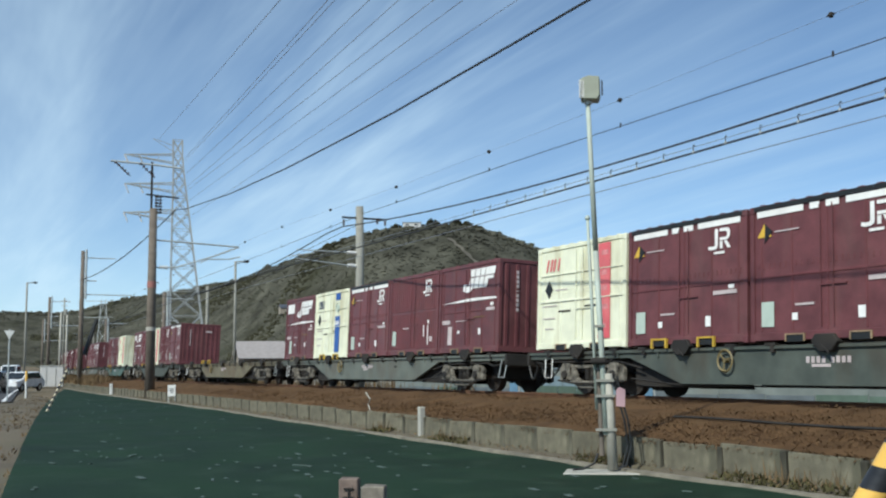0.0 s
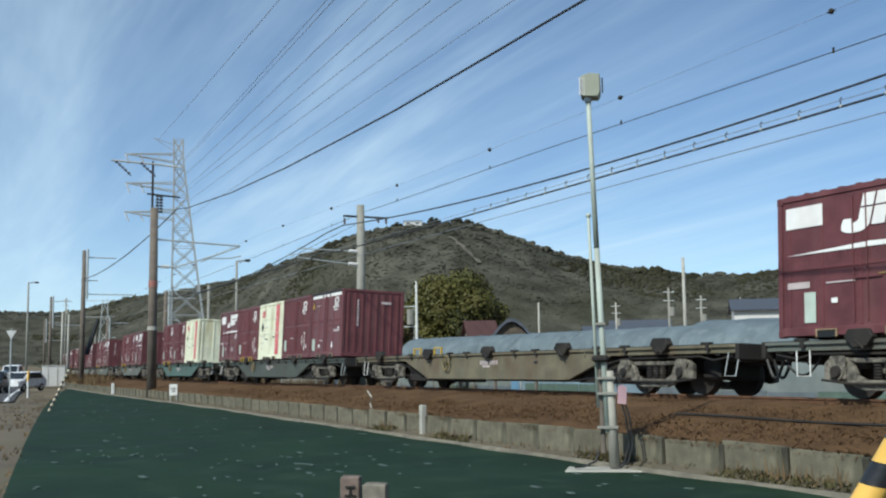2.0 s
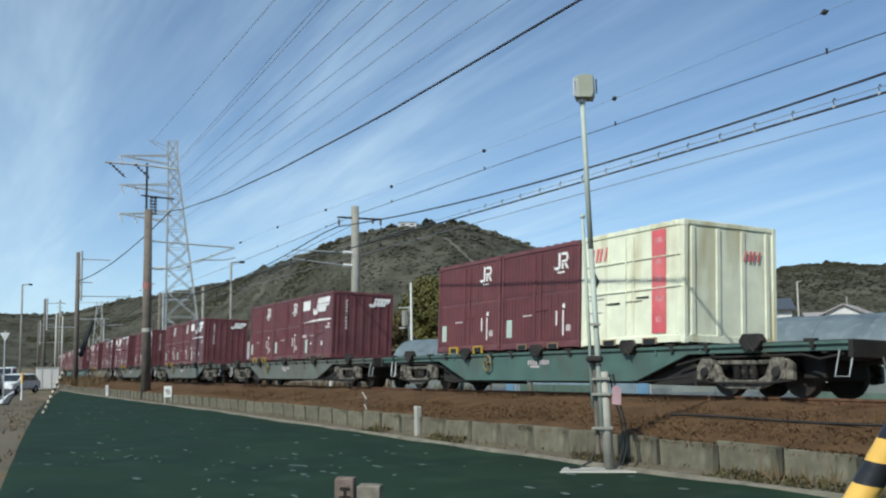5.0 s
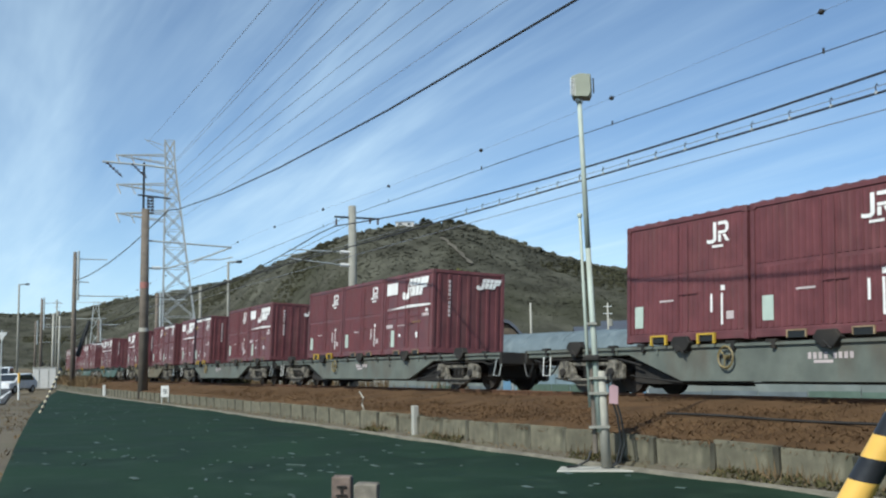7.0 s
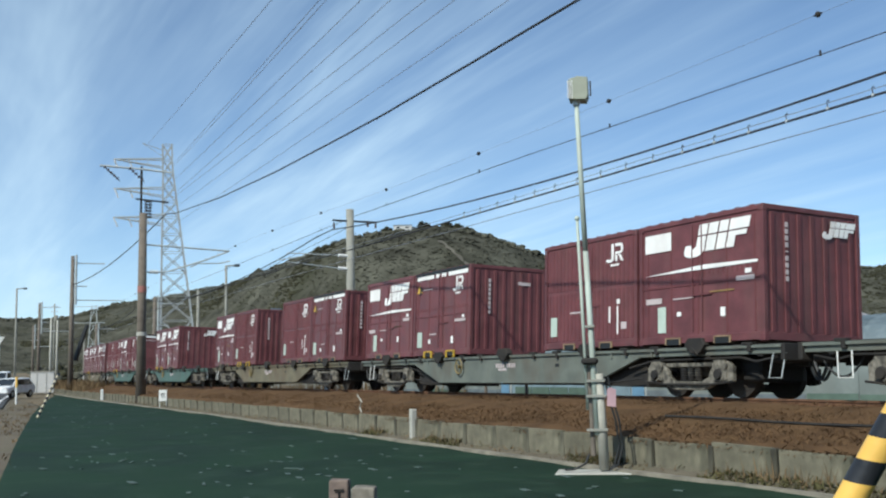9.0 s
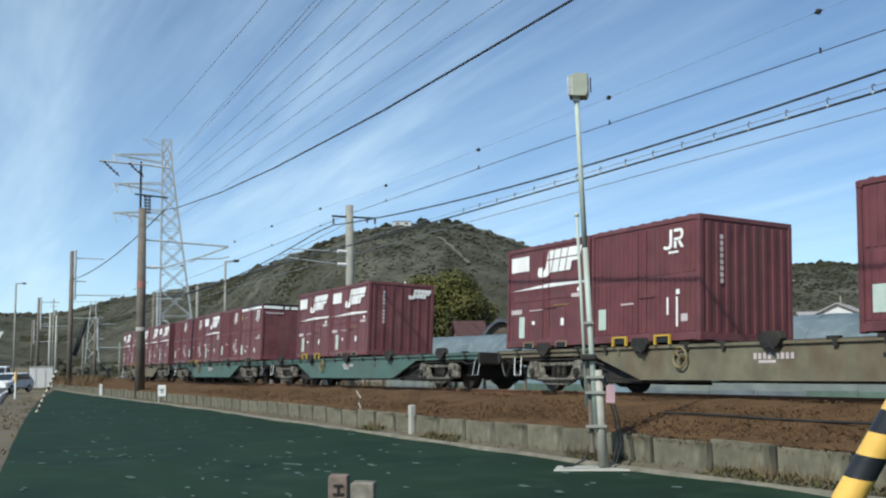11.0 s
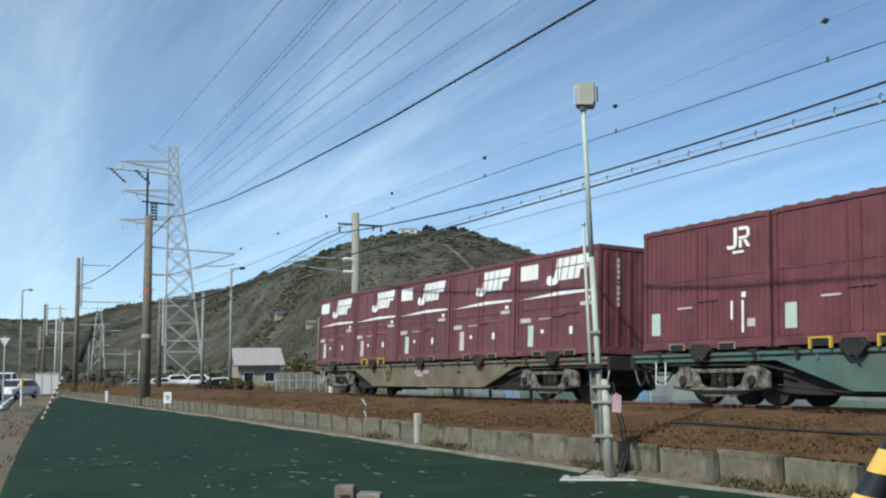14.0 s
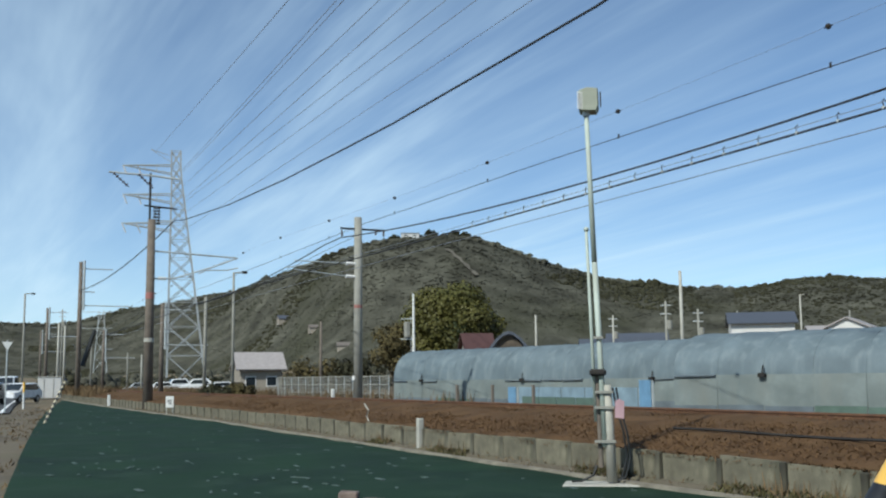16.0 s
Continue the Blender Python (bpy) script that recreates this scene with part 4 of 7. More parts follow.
def container_swoosh(square, m):
    root = thing("freight_container", m, "maroon container with slanted white emblem and dash" + (", white placard above" if square else ""), "container", "containers on the train")
    container_shell(root, MAROON, MAROON_RIB, ROOF_RED, False, None)
    slant_emblem(on_side(-LENGTH / 2 + (0.42 if square else 0.44) * LENGTH, 0.705 * HEIGHT), 0.49 * LENGTH, 0.225 * HEIGHT, root)
    if square:
        bm = bmesh.new()
        slab(bm, rect(-0.445 * LENGTH, 0.765 * HEIGHT, -0.215 * LENGTH, 0.915 * HEIGHT), 0.006, on_side(0, 0))
        part("placard", bm, MARK_WHITE, root, "white placard")
    bm = bmesh.new()
    slab(bm, [(-0.45 * LENGTH, 0.575 * HEIGHT), (0.455 * LENGTH, 0.578 * HEIGHT), (0.455 * LENGTH, 0.598 * HEIGHT), (0.05 * LENGTH, 0.612 * HEIGHT)], 0.006, on_side(0, 0))
    part("dash", bm, MARK_WHITE, root, "long thin white dash")
    small_marks(root, MAROON_NOTES + [("label_plate", 0.165, 0.10, 0.235, 0.31, MARK_GREEN if square else MARK_GREY)])
    slant_emblem(on_front(0.28, 0.80 * HEIGHT), 0.33 * WIDTH, 0.125 * HEIGHT, root, "end_emblem")
    bm = bmesh.new()
    for i in range(9):
        box(bm, LENGTH / 2 + 0.004, -0.66, 0.46 * HEIGHT + i * 0.125, 0.006, 0.075, 0.09 if i != 4 else 0.03)
    tagged(part("end_lettering", bm, MARK_GREY, root), kind="stuff")
    return root


def container_plain(m):
    root = thing("freight_container", m, "plain maroon corrugated freight container with a small white emblem", "container", "containers on the train")
    container_shell(root, MAROON, MAROON_RIB, ROOF_RED, True, None, 9)
    hook_emblem(on_side(0.21 * LENGTH, 0.755 * HEIGHT), 0.37, root)
    small_marks(root, [("notice", 0.80, 0.12, 0.815, 0.36, MARK_WHITE), ("notice", 0.72, 0.22, 0.735, 0.36, MARK_WHITE), ("tag", 0.80, 0.38, 0.83, 0.42, MARK_WHITE), ("tag", 0.84, 0.16, 0.895, 0.22, MARK_GREY), ("label_plate", 0.075, 0.13, 0.15, 0.31, MARK_GREEN), ("notice", 0.30, 0.33, 0.42, 0.345, MARK_GREY)])
    bm = bmesh.new()
    for i in range(8):
        box(bm, LENGTH / 2 + 0.004, -0.66, 0.48 * HEIGHT + i * 0.125, 0.006, 0.075, 0.09)
    tagged(part("end_lettering", bm, MARK_GREY, root), kind="stuff")
    return root


def container_banded(end_band, m):
    root = thing("freight_container", m, "maroon container with a broken white band along its top" + (" and end" if end_band else ""), "container", "containers on the train")
    container_shell(root, MAROON, MAROON_RIB, ROOF_RED, False, None, 0 if end_band else 8)
    bm = bmesh.new()
    slab(bm, rect(-0.485 * LENGTH, 0.965 * HEIGHT, 0.485 * LENGTH, 0.998 * HEIGHT), 0.022, on_side(0, 0))
    part("top_edge", bm, MARK_BLACK, root, "black top edge")
    if end_band:
        bm = bmesh.new()
        slab(bm, rect(-1.19, 0.965 * HEIGHT, 1.19, 0.998 * HEIGHT), 0.008, on_front(0, 0))
        part("top_edge", bm, MARK_BLACK, root, "black top edge")
    for x0, x1 in ((0.05, 0.36), (0.40, 0.46), (0.50, 0.58), (0.62, 0.95)):
        small_marks(root, [("band", x0, 0.915, x1, 0.961, MARK_WHITE)])
    if end_band:
        for y0, y1 in ((-1.16, -0.3), (-0.2, 0.0), (0.1, 0.4), (0.5, 1.16)):
            bm = bmesh.new()
            slab(bm, rect(y0, 0.912 * HEIGHT, y1, 0.960 * HEIGHT), 0.006, on_front(0, 0))
            part("band", bm, MARK_WHITE, root)
        bm = bmesh.new()
        slab(bm, rect(0.62, 0.36 * HEIGHT, 0.92, 0.55 * HEIGHT), 0.006, on_front(0, 0))
        part("label_plate", bm, MARK_GREEN, root)
        bm = bmesh.new()
        for i in range(7):
            slab(bm, rect(-1.05 + i * 0.12, 0.82 * HEIGHT, -0.97 + i * 0.12, 0.85 * HEIGHT), 0.006, on_front(0, 0))
        slab(bm, rect(0.7, 0.80 * HEIGHT, 1.05, 0.83 * HEIGHT), 0.006, on_front(0, 0))
        tagged(part("end_lettering", bm, MARK_GREY, root), kind="stuff")
    else:
        bm = bmesh.new()
        for i in range(8):
            box(bm, LENGTH / 2 + 0.004, -0.62, 0.48 * HEIGHT + i * 0.125, 0.006, 0.07, 0.09)
        slab(bm, rect(0.3, 0.80 * HEIGHT, 0.7, 0.835 * HEIGHT), 0.006, on_front(0, 0))
        tagged(part("end_lettering", bm, MARK_GREY, root), kind="stuff")
    hook_emblem(on_side(0.22 * LENGTH, 0.735 * HEIGHT), 0.37, root)
    bm = bmesh.new()
    slab(bm, [(-0.45 * LENGTH, 0.765 * HEIGHT), (-0.35 * LENGTH, 0.765 * HEIGHT), (-0.40 * LENGTH, 0.86 * HEIGHT)], 0.006, on_side(0, 0))
    part("warning_triangle", bm, MARK_YELLOW, root, "yellow warning triangle")
    bm = bmesh.new()
    slab(bm, [(-0.40 * LENGTH, 0.72 * HEIGHT), (-0.345 * LENGTH, 0.80 * HEIGHT), (-0.395 * LENGTH, 0.862 * HEIGHT)], 0.008, on_side(0, 0))
    part("warning_triangle", bm, MARK_BLACK, root, "black warning triangle")
    small_marks(root, [("notice", 0.17, 0.79, 0.33, 0.80, MARK_GREY), ("label_plate", 0.075, 0.11, 0.16, 0.29, MARK_GREEN), ("tag", 0.28, 0.15, 0.315, 0.20, MARK_WHITE), ("tag", 0.68, 0.14, 0.72, 0.22, MARK_WHITE), ("notice", 0.74, 0.38, 0.92, 0.41, MARK_GREY), ("tag", 0.86, 0.42, 0.90, 0.45, MARK_WHITE), ("notice", 0.30, 0.25, 0.42, 0.265, MARK_GREY)])
    return root


def container_cream(red, m):
    stripe, ink = (MARK_RED, MARK_RED) if red else (MARK_BLUE, MARK_NAVY)
    root = thing("freight_container", m, "stained cream freight container with a %s upright stripe" % ("red" if red else "blue"), "container", "containers on the train")
    container_shell(root, CREAM, CREAM_RIB, CREAM_RIB, False, None, 4)
    bm = bmesh.new()
    z0 = 0.09
    if red:
        slab(bm, rect(0.21 * LENGTH, z0 * HEIGHT, 0.335 * LENGTH, 0.95 * HEIGHT), 0.008, on_side(0, 0))
    else:
        slab(bm, rect(0.12 * LENGTH, z0 * HEIGHT, 0.25 * LENGTH, 0.62 * HEIGHT), 0.008, on_side(0, 0))
        slab(bm, rect(0.12 * LENGTH, 0.86 * HEIGHT, 0.25 * LENGTH, 0.96 * HEIGHT), 0.008, on_side(0, 0))
    part("stripe", bm, stripe, root, "upright painted stripe")
    if red:
        bm = bmesh.new()
        for z, w in ((0.18, 0.05), (0.35, 0.07), (0.52, 0.06), (0.66, 0.055), (0.84, 0.07)):
            slab(bm, rect(0.245 * LENGTH, z * HEIGHT, (0.245 + w) * LENGTH, (z + 0.045) * HEIGHT), 0.010, on_side(0, 0))
        part("worn_patches", bm, MARK_PINK, root)
    else:
        bm = bmesh.new()
        ring_shape(bm, (0.185 * LENGTH, -WIDTH / 2 + 0.008, 0.745 * HEIGHT), (0, 1, 0), 0.185, 0.014, 20)
        slab(bm, [(0.185 * LENGTH + 0.12 * math.cos(i * 0.785), 0.745 * HEIGHT + 0.12 * math.sin(i * 0.785)) for i in range(8)], 0.008, on_side(0, 0))
        part("round_badge", bm, MARK_GREEN, root, "round pale green badge")
        bm = bmesh.new()
        for i in range(3):
            slab(bm, rect((0.128 + i * 0.04) * LENGTH, 0.49 * HEIGHT, (0.155 + i * 0.04) * LENGTH, 0.55 * HEIGHT), 0.012, on_side(0, 0))
        part("stripe_lettering", bm, MARK_WHITE, root)
    for frame_of, name in ((on_side(-0.40 * LENGTH, 0.76 * HEIGHT), "side_emblem"), (on_front(0.32, 0.70 * HEIGHT), "end_emblem")):
        bm = bmesh.new()
        s = 0.30 if name == "side_emblem" else 0.22
        for x, w in ((0.0, 0.22), (0.55, 0.26), (1.0, 0.26), (1.65, 0.22)):
            slab(bm, [(x, 0.0), (x + w, 0.0), (x + w + 0.27, 1.0), (x + 0.27, 1.0)], 0.006, frame_of @ Matrix.Diagonal((s, s, 1, 1)))
        part(name, bm, ink, root, "slanted emblem of plain strokes")
    bm = bmesh.new()
    cx, cz = -0.36 * LENGTH, 0.585 * HEIGHT
    slab(bm, [(cx - 0.17, cz), (cx, cz - 0.22), (cx + 0.17, cz), (cx, cz + 0.22)], 0.006, on_side(0, 0))
    part("diamond_badge", bm, MARK_BLACK, root, "black diamond badge")
    small_marks(root, [("notice", 0.22, 0.57, 0.36, 0.58, MARK_GREY), ("notice", 0.06, 0.42, 0.24, 0.43, MARK_GREY), ("notice", 0.07, 0.30, 0.22, 0.31, MARK_GREY), ("door_handle", 0.26, 0.36, 0.40, 0.375, UNDERFRAME), ("door_handle", 0.56, 0.39, 0.68, 0.405, UNDERFRAME), ("notice", 0.1, 0.2, 0.2, 0.21, MARK_GREY)])
    for z in (0.46, 0.72):
        bm = bmesh.new()
        slab(bm, rect(-0.46 * LENGTH, z * HEIGHT, 0.46 * LENGTH, z * HEIGHT + 0.022), 0.016, on_side(0, 0))
        part("rail", bm, CREAM_RIB, root)
    return root


# wagon: its near side is -y, it runs towards +x
def bogie(root, x, hand_turned):
    bm = bmesh.new()
    for y in (-1.08, 1.08):
        at = Matrix.Translation((x, y + 0.045, 0)) @ Matrix.Rotation(radians(90), 4, "X")
        slab(bm, [(-1.27, 0.30), (-1.27, 0.58), (-1.12, 0.68), (-0.80, 0.68), (-0.66, 0.54), (-0.58, 0.38), (-0.40, 0.30), (0.40, 0.30), (0.58, 0.38), (0.66, 0.54), (0.80, 0.68), (1.12, 0.68), (1.27, 0.58), (1.27, 0.30), (1.05, 0.26), (0.86, 0.30), (0.66, 0.20), (0.42, 0.13), (-0.42, 0.13), (-0.66, 0.20), (-0.86, 0.30), (-1.05, 0.26)], 0.10, at)
        slab(bm, [(-0.82, 0.66), (0.82, 0.66), (0.62, 0.58), (-0.62, 0.58)], 0.07, at)
    box(bm, x, 0, 0.52, 0.42, 2.0, 0.22)
    b = part("bogie", bm, BOGIE_DUST, root, "dusty grey-brown steel bogie", bevel=0.012)
    for ax in (-0.95, 0.95):
        for y in (-1.10, 1.10):
            bm = bmesh.new()
            rod(bm, (x + ax, y - 0.10, 0.43), (x + ax, y + 0.10, 0.43), 0.145, sides=12)
            box(bm, x + ax, y, 0.43, 0.34, 0.14, 0.24)
            part("axle_box", bm, BOGIE_DUST, b, bevel=0.01)
    for dx in (-0.22, 0.0, 0.22):
        bm = bmesh.new()
        for k in range(5):
            rod(bm, (x + dx, -1.04, 0.33 + k * 0.05), (x + dx, -1.04, 0.36 + k * 0.05), 0.075, sides=10)
        part("spring", bm, UNDERFRAME, b)
    for ax in (-0.52, 0.52):
        bm = bmesh.new()
        box(bm, x + ax, -0.62, 0.42, 0.10, 0.14, 0.34)
        rod(bm, (x + ax, -0.7, 0.55), (x + ax * 0.3, -0.7, 0.75), 0.025, sides=6)
        part("brake_block", bm, UNDERFRAME, b)
    bm = bmesh.new()
    tube(bm, [(x - 1.3, -1.16, 0.30), (x - 0.7, -1.18, 0.24), (x + 0.7, -1.18, 0.24), (x + 1.3, -1.16, 0.30)], 0.022, 6)
    part("brake_rod", bm, UNDERFRAME, b)
    for ax in (-0.95, 0.95):
        bm = bmesh.new()
        rod(bm, (x + ax, -1.20, 0.43), (x + ax, -1.25, 0.43), 0.11, 0.09, 12)
        part("axle_cap", bm, UNDERFRAME, b)
        bm = bmesh.new()
        slab(bm, [(-0.20, 0.60), (-0.14, 0.70), (0.14, 0.70), (0.20, 0.60), (0.16, 0.5), (-0.16, 0.5)], 0.05, Matrix.Translation((x + ax, -1.14, 0)) @ Matrix.Rotation(radians(90), 4, "X"))
        part("horn_guide", bm, BOGIE_DUST, b, bevel=0.01)
    bm = bmesh.new()
    box(bm, x + (0.62 if hand_turned else -0.62), -0.86, 0.62, 0.36, 0.3, 0.26)
    part("brake_cylinder", bm, UNDERFRAME, b, bevel=0.05)
    wheels = []
    for ax in (-0.95, 0.95):
        bm = bmesh.new()
        for side in (-1, 1):
            y = side * 0.56
            for y0, y1, r0, r1 in ((y - 0.065, y + 0.065, 0.43, 0.43), (y - side * 0.065, y - side * 0.09, 0.455, 0.455)):
                rod(bm, (0, y0, 0), (0, y1, 0), r0, r1, 24)
            rod(bm, (0, y + side * 0.065, 0), (0, y + side * 0.07, 0), 0.36, 0.34, 20)
            rod(bm, (0, y + side * 0.065, 0), (0, y + side * 0.12, 0), 0.12, 0.11, 12)
            for q in range(5):
                a = q * 2 * math.pi / 5
                rod(bm, (0.23 * math.cos(a), y + side * 0.068, 0.23 * math.sin(a)), (0.23 * math.cos(a), y + side * 0.078, 0.23 * math.sin(a)), 0.05, sides=6)
        rod(bm, (0, -0.95, 0), (0, 0.95, 0), 0.075, sides=10)
        w = part("wheelset", bm, WHEEL_STEEL, b, m=Matrix.Translation((x + ax, 0, 0.43)))
        wheels.append(w)
    return wheels


def container_wagon(paint, look_words, m):
    root = thing("container_wagon", m, look_words, "wagon", "wagons of the train")
    for y in (-1.12, 1.12):
        bm = bmesh.new()
        prof = [(-9.7, 0.96), (-9.7, 0.79), (-5.6, 0.79), (-3.9, 0.26), (3.9, 0.26), (5.6, 0.79), (9.7, 0.79), (9.7, 0.96)]
        slab(bm, prof, 0.07, Matrix.Translation((0, y + 0.035, 0)) @ Matrix.Rotation(radians(90), 4, "X"))
        sill = part("side_sill", bm, paint, root, bevel=0.01)
        bm = bmesh.new()
        o = -0.07 if y < 0 else 0.07
        box(bm, 0, y + o * 0.5, 0.93, 19.4, 0.10, 0.055)
        box(bm, 0, y + o * 0.5, 0.275, 7.7, 0.09, 0.035)
        for x in (-7.4, -6.0, -4.6, 4.6, 6.0, 7.4):
            box(bm, x, y + o * 0.4, 0.86, 0.05, 0.075, 0.14)
        part("flange", bm, paint, sill)
        if y < 0:
            bm = bmesh.new()
            for i in range(8):
                box(bm, -0.5 + i * 0.118 + (0.08 if i > 3 else 0), y - 0.04, 0.70, 0.075, 0.006, 0.11)
            box(bm, -0.2, y - 0.04, 0.60, 0.42, 0.006, 0.05)
            part("lettering", bm, MARK_GREY, sill)
            for x, z, w in ((-2.6, 0.72, 0.36), (2.4, 0.68, 0.16)):
                bm = bmesh.new()
                box(bm, x, y - 0.036, z, w, 0.012, 0.07)
                part("slot", bm, MARK_BLACK, sill)
    bm = bmesh.new()
    box(bm, 0, 0, 0.95, 19.5, 2.3, 0.05)
    box(bm, 0, 0, 0.77, 19.3, 0.42, 0.34)
    for i in range(14):
        box(bm, -9.1 + i * 1.4, 0, 0.84, 0.12, 2.28, 0.17)
    part("underframe", bm, UNDERFRAME, root)
    # black blocks fill in brake gear together with the shade behind the taper
    for sx in (-1, 1):
        bm = bmesh.new()
        slab(bm, [(4.05, 0.20), (5.62, 0.20), (5.62, 0.78), (4.3, 0.78)] if sx > 0 else [(-5.62, 0.20), (-4.05, 0.20), (-4.3, 0.78), (-5.62, 0.78)], 1.9, Matrix.Translation((0, 0.95, 0)) @ Matrix.Rotation(radians(90), 4, "X"))
        part("brake_gear", bm, UNDERFRAME, root, "black filler for brake gear and shade")
    # another black block, for the gear and shade at the leading end
    bm = bmesh.new()
    box(bm, 8.5, -0.25, 0.52, 0.5, 1.1, 0.44)
    part("end_gear", bm, UNDERFRAME, root, "black filler for brake gear and shade", bevel=0.05)
    bm = bmesh.new()
    tube(bm, [(-9.5 + 0.07 * i, -0.98, 0.80 - 0.42 * math.sin(math.pi * i / 14) ** 0.8) for i in range(15)], 0.022, 6)
    part("slack_cable", bm, MARK_BLACK, root)
    # end beams take the dark underframe colour, not the wagon's own
    for x in (-9.72, 9.72):
        bm = bmesh.new()
        box(bm, x, 0, 0.82, 0.10, 2.42, 0.30)
        part("end_beam", bm, UNDERFRAME, root, "dark end beam", bevel=0.01)
    for sx in (-1, 1):
        bm = bmesh.new()
        box(bm, sx * 9.92, 0, 0.85, 0.36, 0.24, 0.22)
        box(bm, sx * 10.10, 0.04, 0.85, 0.2, 0.34, 0.28)
        part("coupler", bm, UNDERFRAME, root, bevel=0.03)
        bm = bmesh.new()
        end = 9.76 if sx > 0 else 8.95
        pts = [(sx * end, -1.17, 0.80), (sx * (end - 0.06), -1.22, 0.36), (sx * (end - 0.36), -1.22, 0.36), (sx * (end - 0.30), -1.17, 0.80)]
        tube(bm, pts, 0.013, 6)
        # grey at the leading end, white at the trailing end
        part("step_iron", bm, GALVANISED if sx > 0 else WHITE_PIPE, root, "grey step iron" if sx > 0 else "white step iron")
        bm = bmesh.new()
        tube(bm, [(sx * (9.75 + 0.045 * i), -0.5, 0.70 - 0.36 * math.sin(math.pi * i / 10)) for i in range(11)], 0.03, 6)
        part("brake_hose", bm, MARK_BLACK, root)
        bm = bmesh.new()
        box(bm, sx * 9.45, -0.78, 0.74, 0.42, 0.44, 0.20)
        part("valve_box", bm, UNDERFRAME, root, bevel=0.03)
        bm = bmesh.new()
        tube(bm, [(sx * 9.5, -1.1, 0.74), (sx * 9.0, -1.14, 0.66), (sx * 8.6, -1.12, 0.74), (sx * 6.0, -1.10, 0.72), (sx * 5.2, -1.12, 0.58)], 0.022, 6)
        part("air_pipe", bm, UNDERFRAME, root)
    for slot in range(5):
        cx = (2 - slot) * PITCH
        if slot == 3:
            for dx in (-0.72, 0.72):
                bm = bmesh.new()
                box(bm, cx + dx, -1.23, 1.155, 0.46, 0.06, 0.035)
                for o in (-0.23, 0.23):
                    box(bm, cx + dx + o, -1.25, 1.07, 0.045, 0.05, 0.20)
                part("bracket", bm, BRIGHT_YELLOW, root, "yellow container bracket")
        # clamp between the pockets: a splayed block with a lever hanging over the sill
        bm = bmesh.new()
        slab(bm, [(-0.30, 1.0), (-0.20, 1.13), (0.20, 1.13), (0.30, 1.0), (0.16, 0.84), (-0.10, 0.82)], 0.16, Matrix.Translation((cx - 0.02, -1.13, 0)) @ Matrix.Rotation(radians(90), 4, "X"))
        rod(bm, (cx - 0.1, -1.28, 0.95), (cx + 0.12, -1.31, 0.80), 0.025, sides=6)
        part("clamp", bm, UNDERFRAME, root, bevel=0.015)
        for dx in (-1.35, 1.35):
            bm = bmesh.new()
            box(bm, cx + dx, -1.17, 0.985, 0.26, 0.10, 0.05)
            box(bm, cx + dx + 0.05, -1.19, 0.90, 0.09, 0.06, 0.12)
            part("deck_stop", bm, UNDERFRAME, root)
    bm = bmesh.new()
    ring_shape(bm, (-2.5, -1.24, 0.70), (0, 1, 0), 0.2, 0.025, 18)
    for a in (0.3, 2.4, 4.5):
        rod(bm, (-2.5, -1.24, 0.70), (-2.5 + 0.2 * math.cos(a), -1.24, 0.70 + 0.2 * math.sin(a)), 0.015, sides=5)
    rod(bm, (-2.5, -1.26, 0.70), (-2.5, -1.14, 0.70), 0.04, sides=8)
    part("hand_wheel", bm, WHEEL_YELLOW, root, "yellow hand-brake wheel")
    bm = bmesh.new()
    rod(bm, (-4.0, -0.5, 0.52), (-2.6, -0.5, 0.52), 0.2, sides=12)
    part("air_tank", bm, UNDERFRAME, root)
    bm = bmesh.new()
    box(bm, 1.4, -0.55, 0.5, 0.9, 0.5, 0.3)
    part("brake_cylinder", bm, UNDERFRAME, root, bevel=0.04)
    bm = bmesh.new()
    tube(bm, [(-5.6, -1.1, 0.36), (-3.9, -1.10, 0.23), (3.9, -1.10, 0.23), (5.6, -1.1, 0.36)], 0.018, 5)
    part("brake_pipe", bm, UNDERFRAME, root)
    bogie(root, 7.1, True)
    bogie(root, -7.1, False)
    return root


SLACK = (0.57, 0.46, -0.10, 0.0, 0.25, -0.31, 0.0, -0.21, -0.26, -0.1, -0.38, -0.2)      # play in the couplings and loads


def wagon_base(t, n):
    """Distance along the track of the middle of wagon n (0 is the last) at t seconds."""
    return -227.76 + 14.3064 * t + 0.03821 * t * t + WAGON * n + SLACK[n] - 2.5 * PITCH


def ride(s, x, z):
    """The pose of something at x along a wagon whose middle is at s."""
    return along_pose(s) @ Matrix.Rotation(radians(-CANT), 4, "X") @ Matrix.Translation((x, 0, z))


# wagons from the train's tail; loads are listed from the leading end of each
TRAIN = [
    ("olive", "SsSsS"), ("teal", "BpSpp"), ("teal", "--SS-"), ("olive", "bp-pS"), ("grey", "Sp-bS"),
    ("grey", "-Spp-"), ("grey", "-Spp-"), ("teal", "-rpp-"), ("dark", "bprpS"), ("olive", "-----"), ("grey", "spbuS"), ("dark", "Spbbr"),
]
MAKE = {"S": lambda m: container_swoosh(True, m), "s": lambda m: container_swoosh(False, m), "p": container_plain, "b": lambda m: container_banded(False, m),
        "B": lambda m: container_banded(True, m), "r": lambda m: container_cream(True, m), "u": lambda m: container_cream(False, m)}
PAINT = {"dark": (WAGON_DARK, "dark grey-green flat wagon for freight containers"), "olive": (WAGON_OLIVE, "rusty olive flat wagon for freight containers"), "teal": (WAGON_TEAL, "teal green flat wagon for freight containers"), "grey": (WAGON_GREY, "dirty grey flat wagon for freight containers")}
RIDERS = []           # (object, wagon, x on it, z on it)
first_of = {}
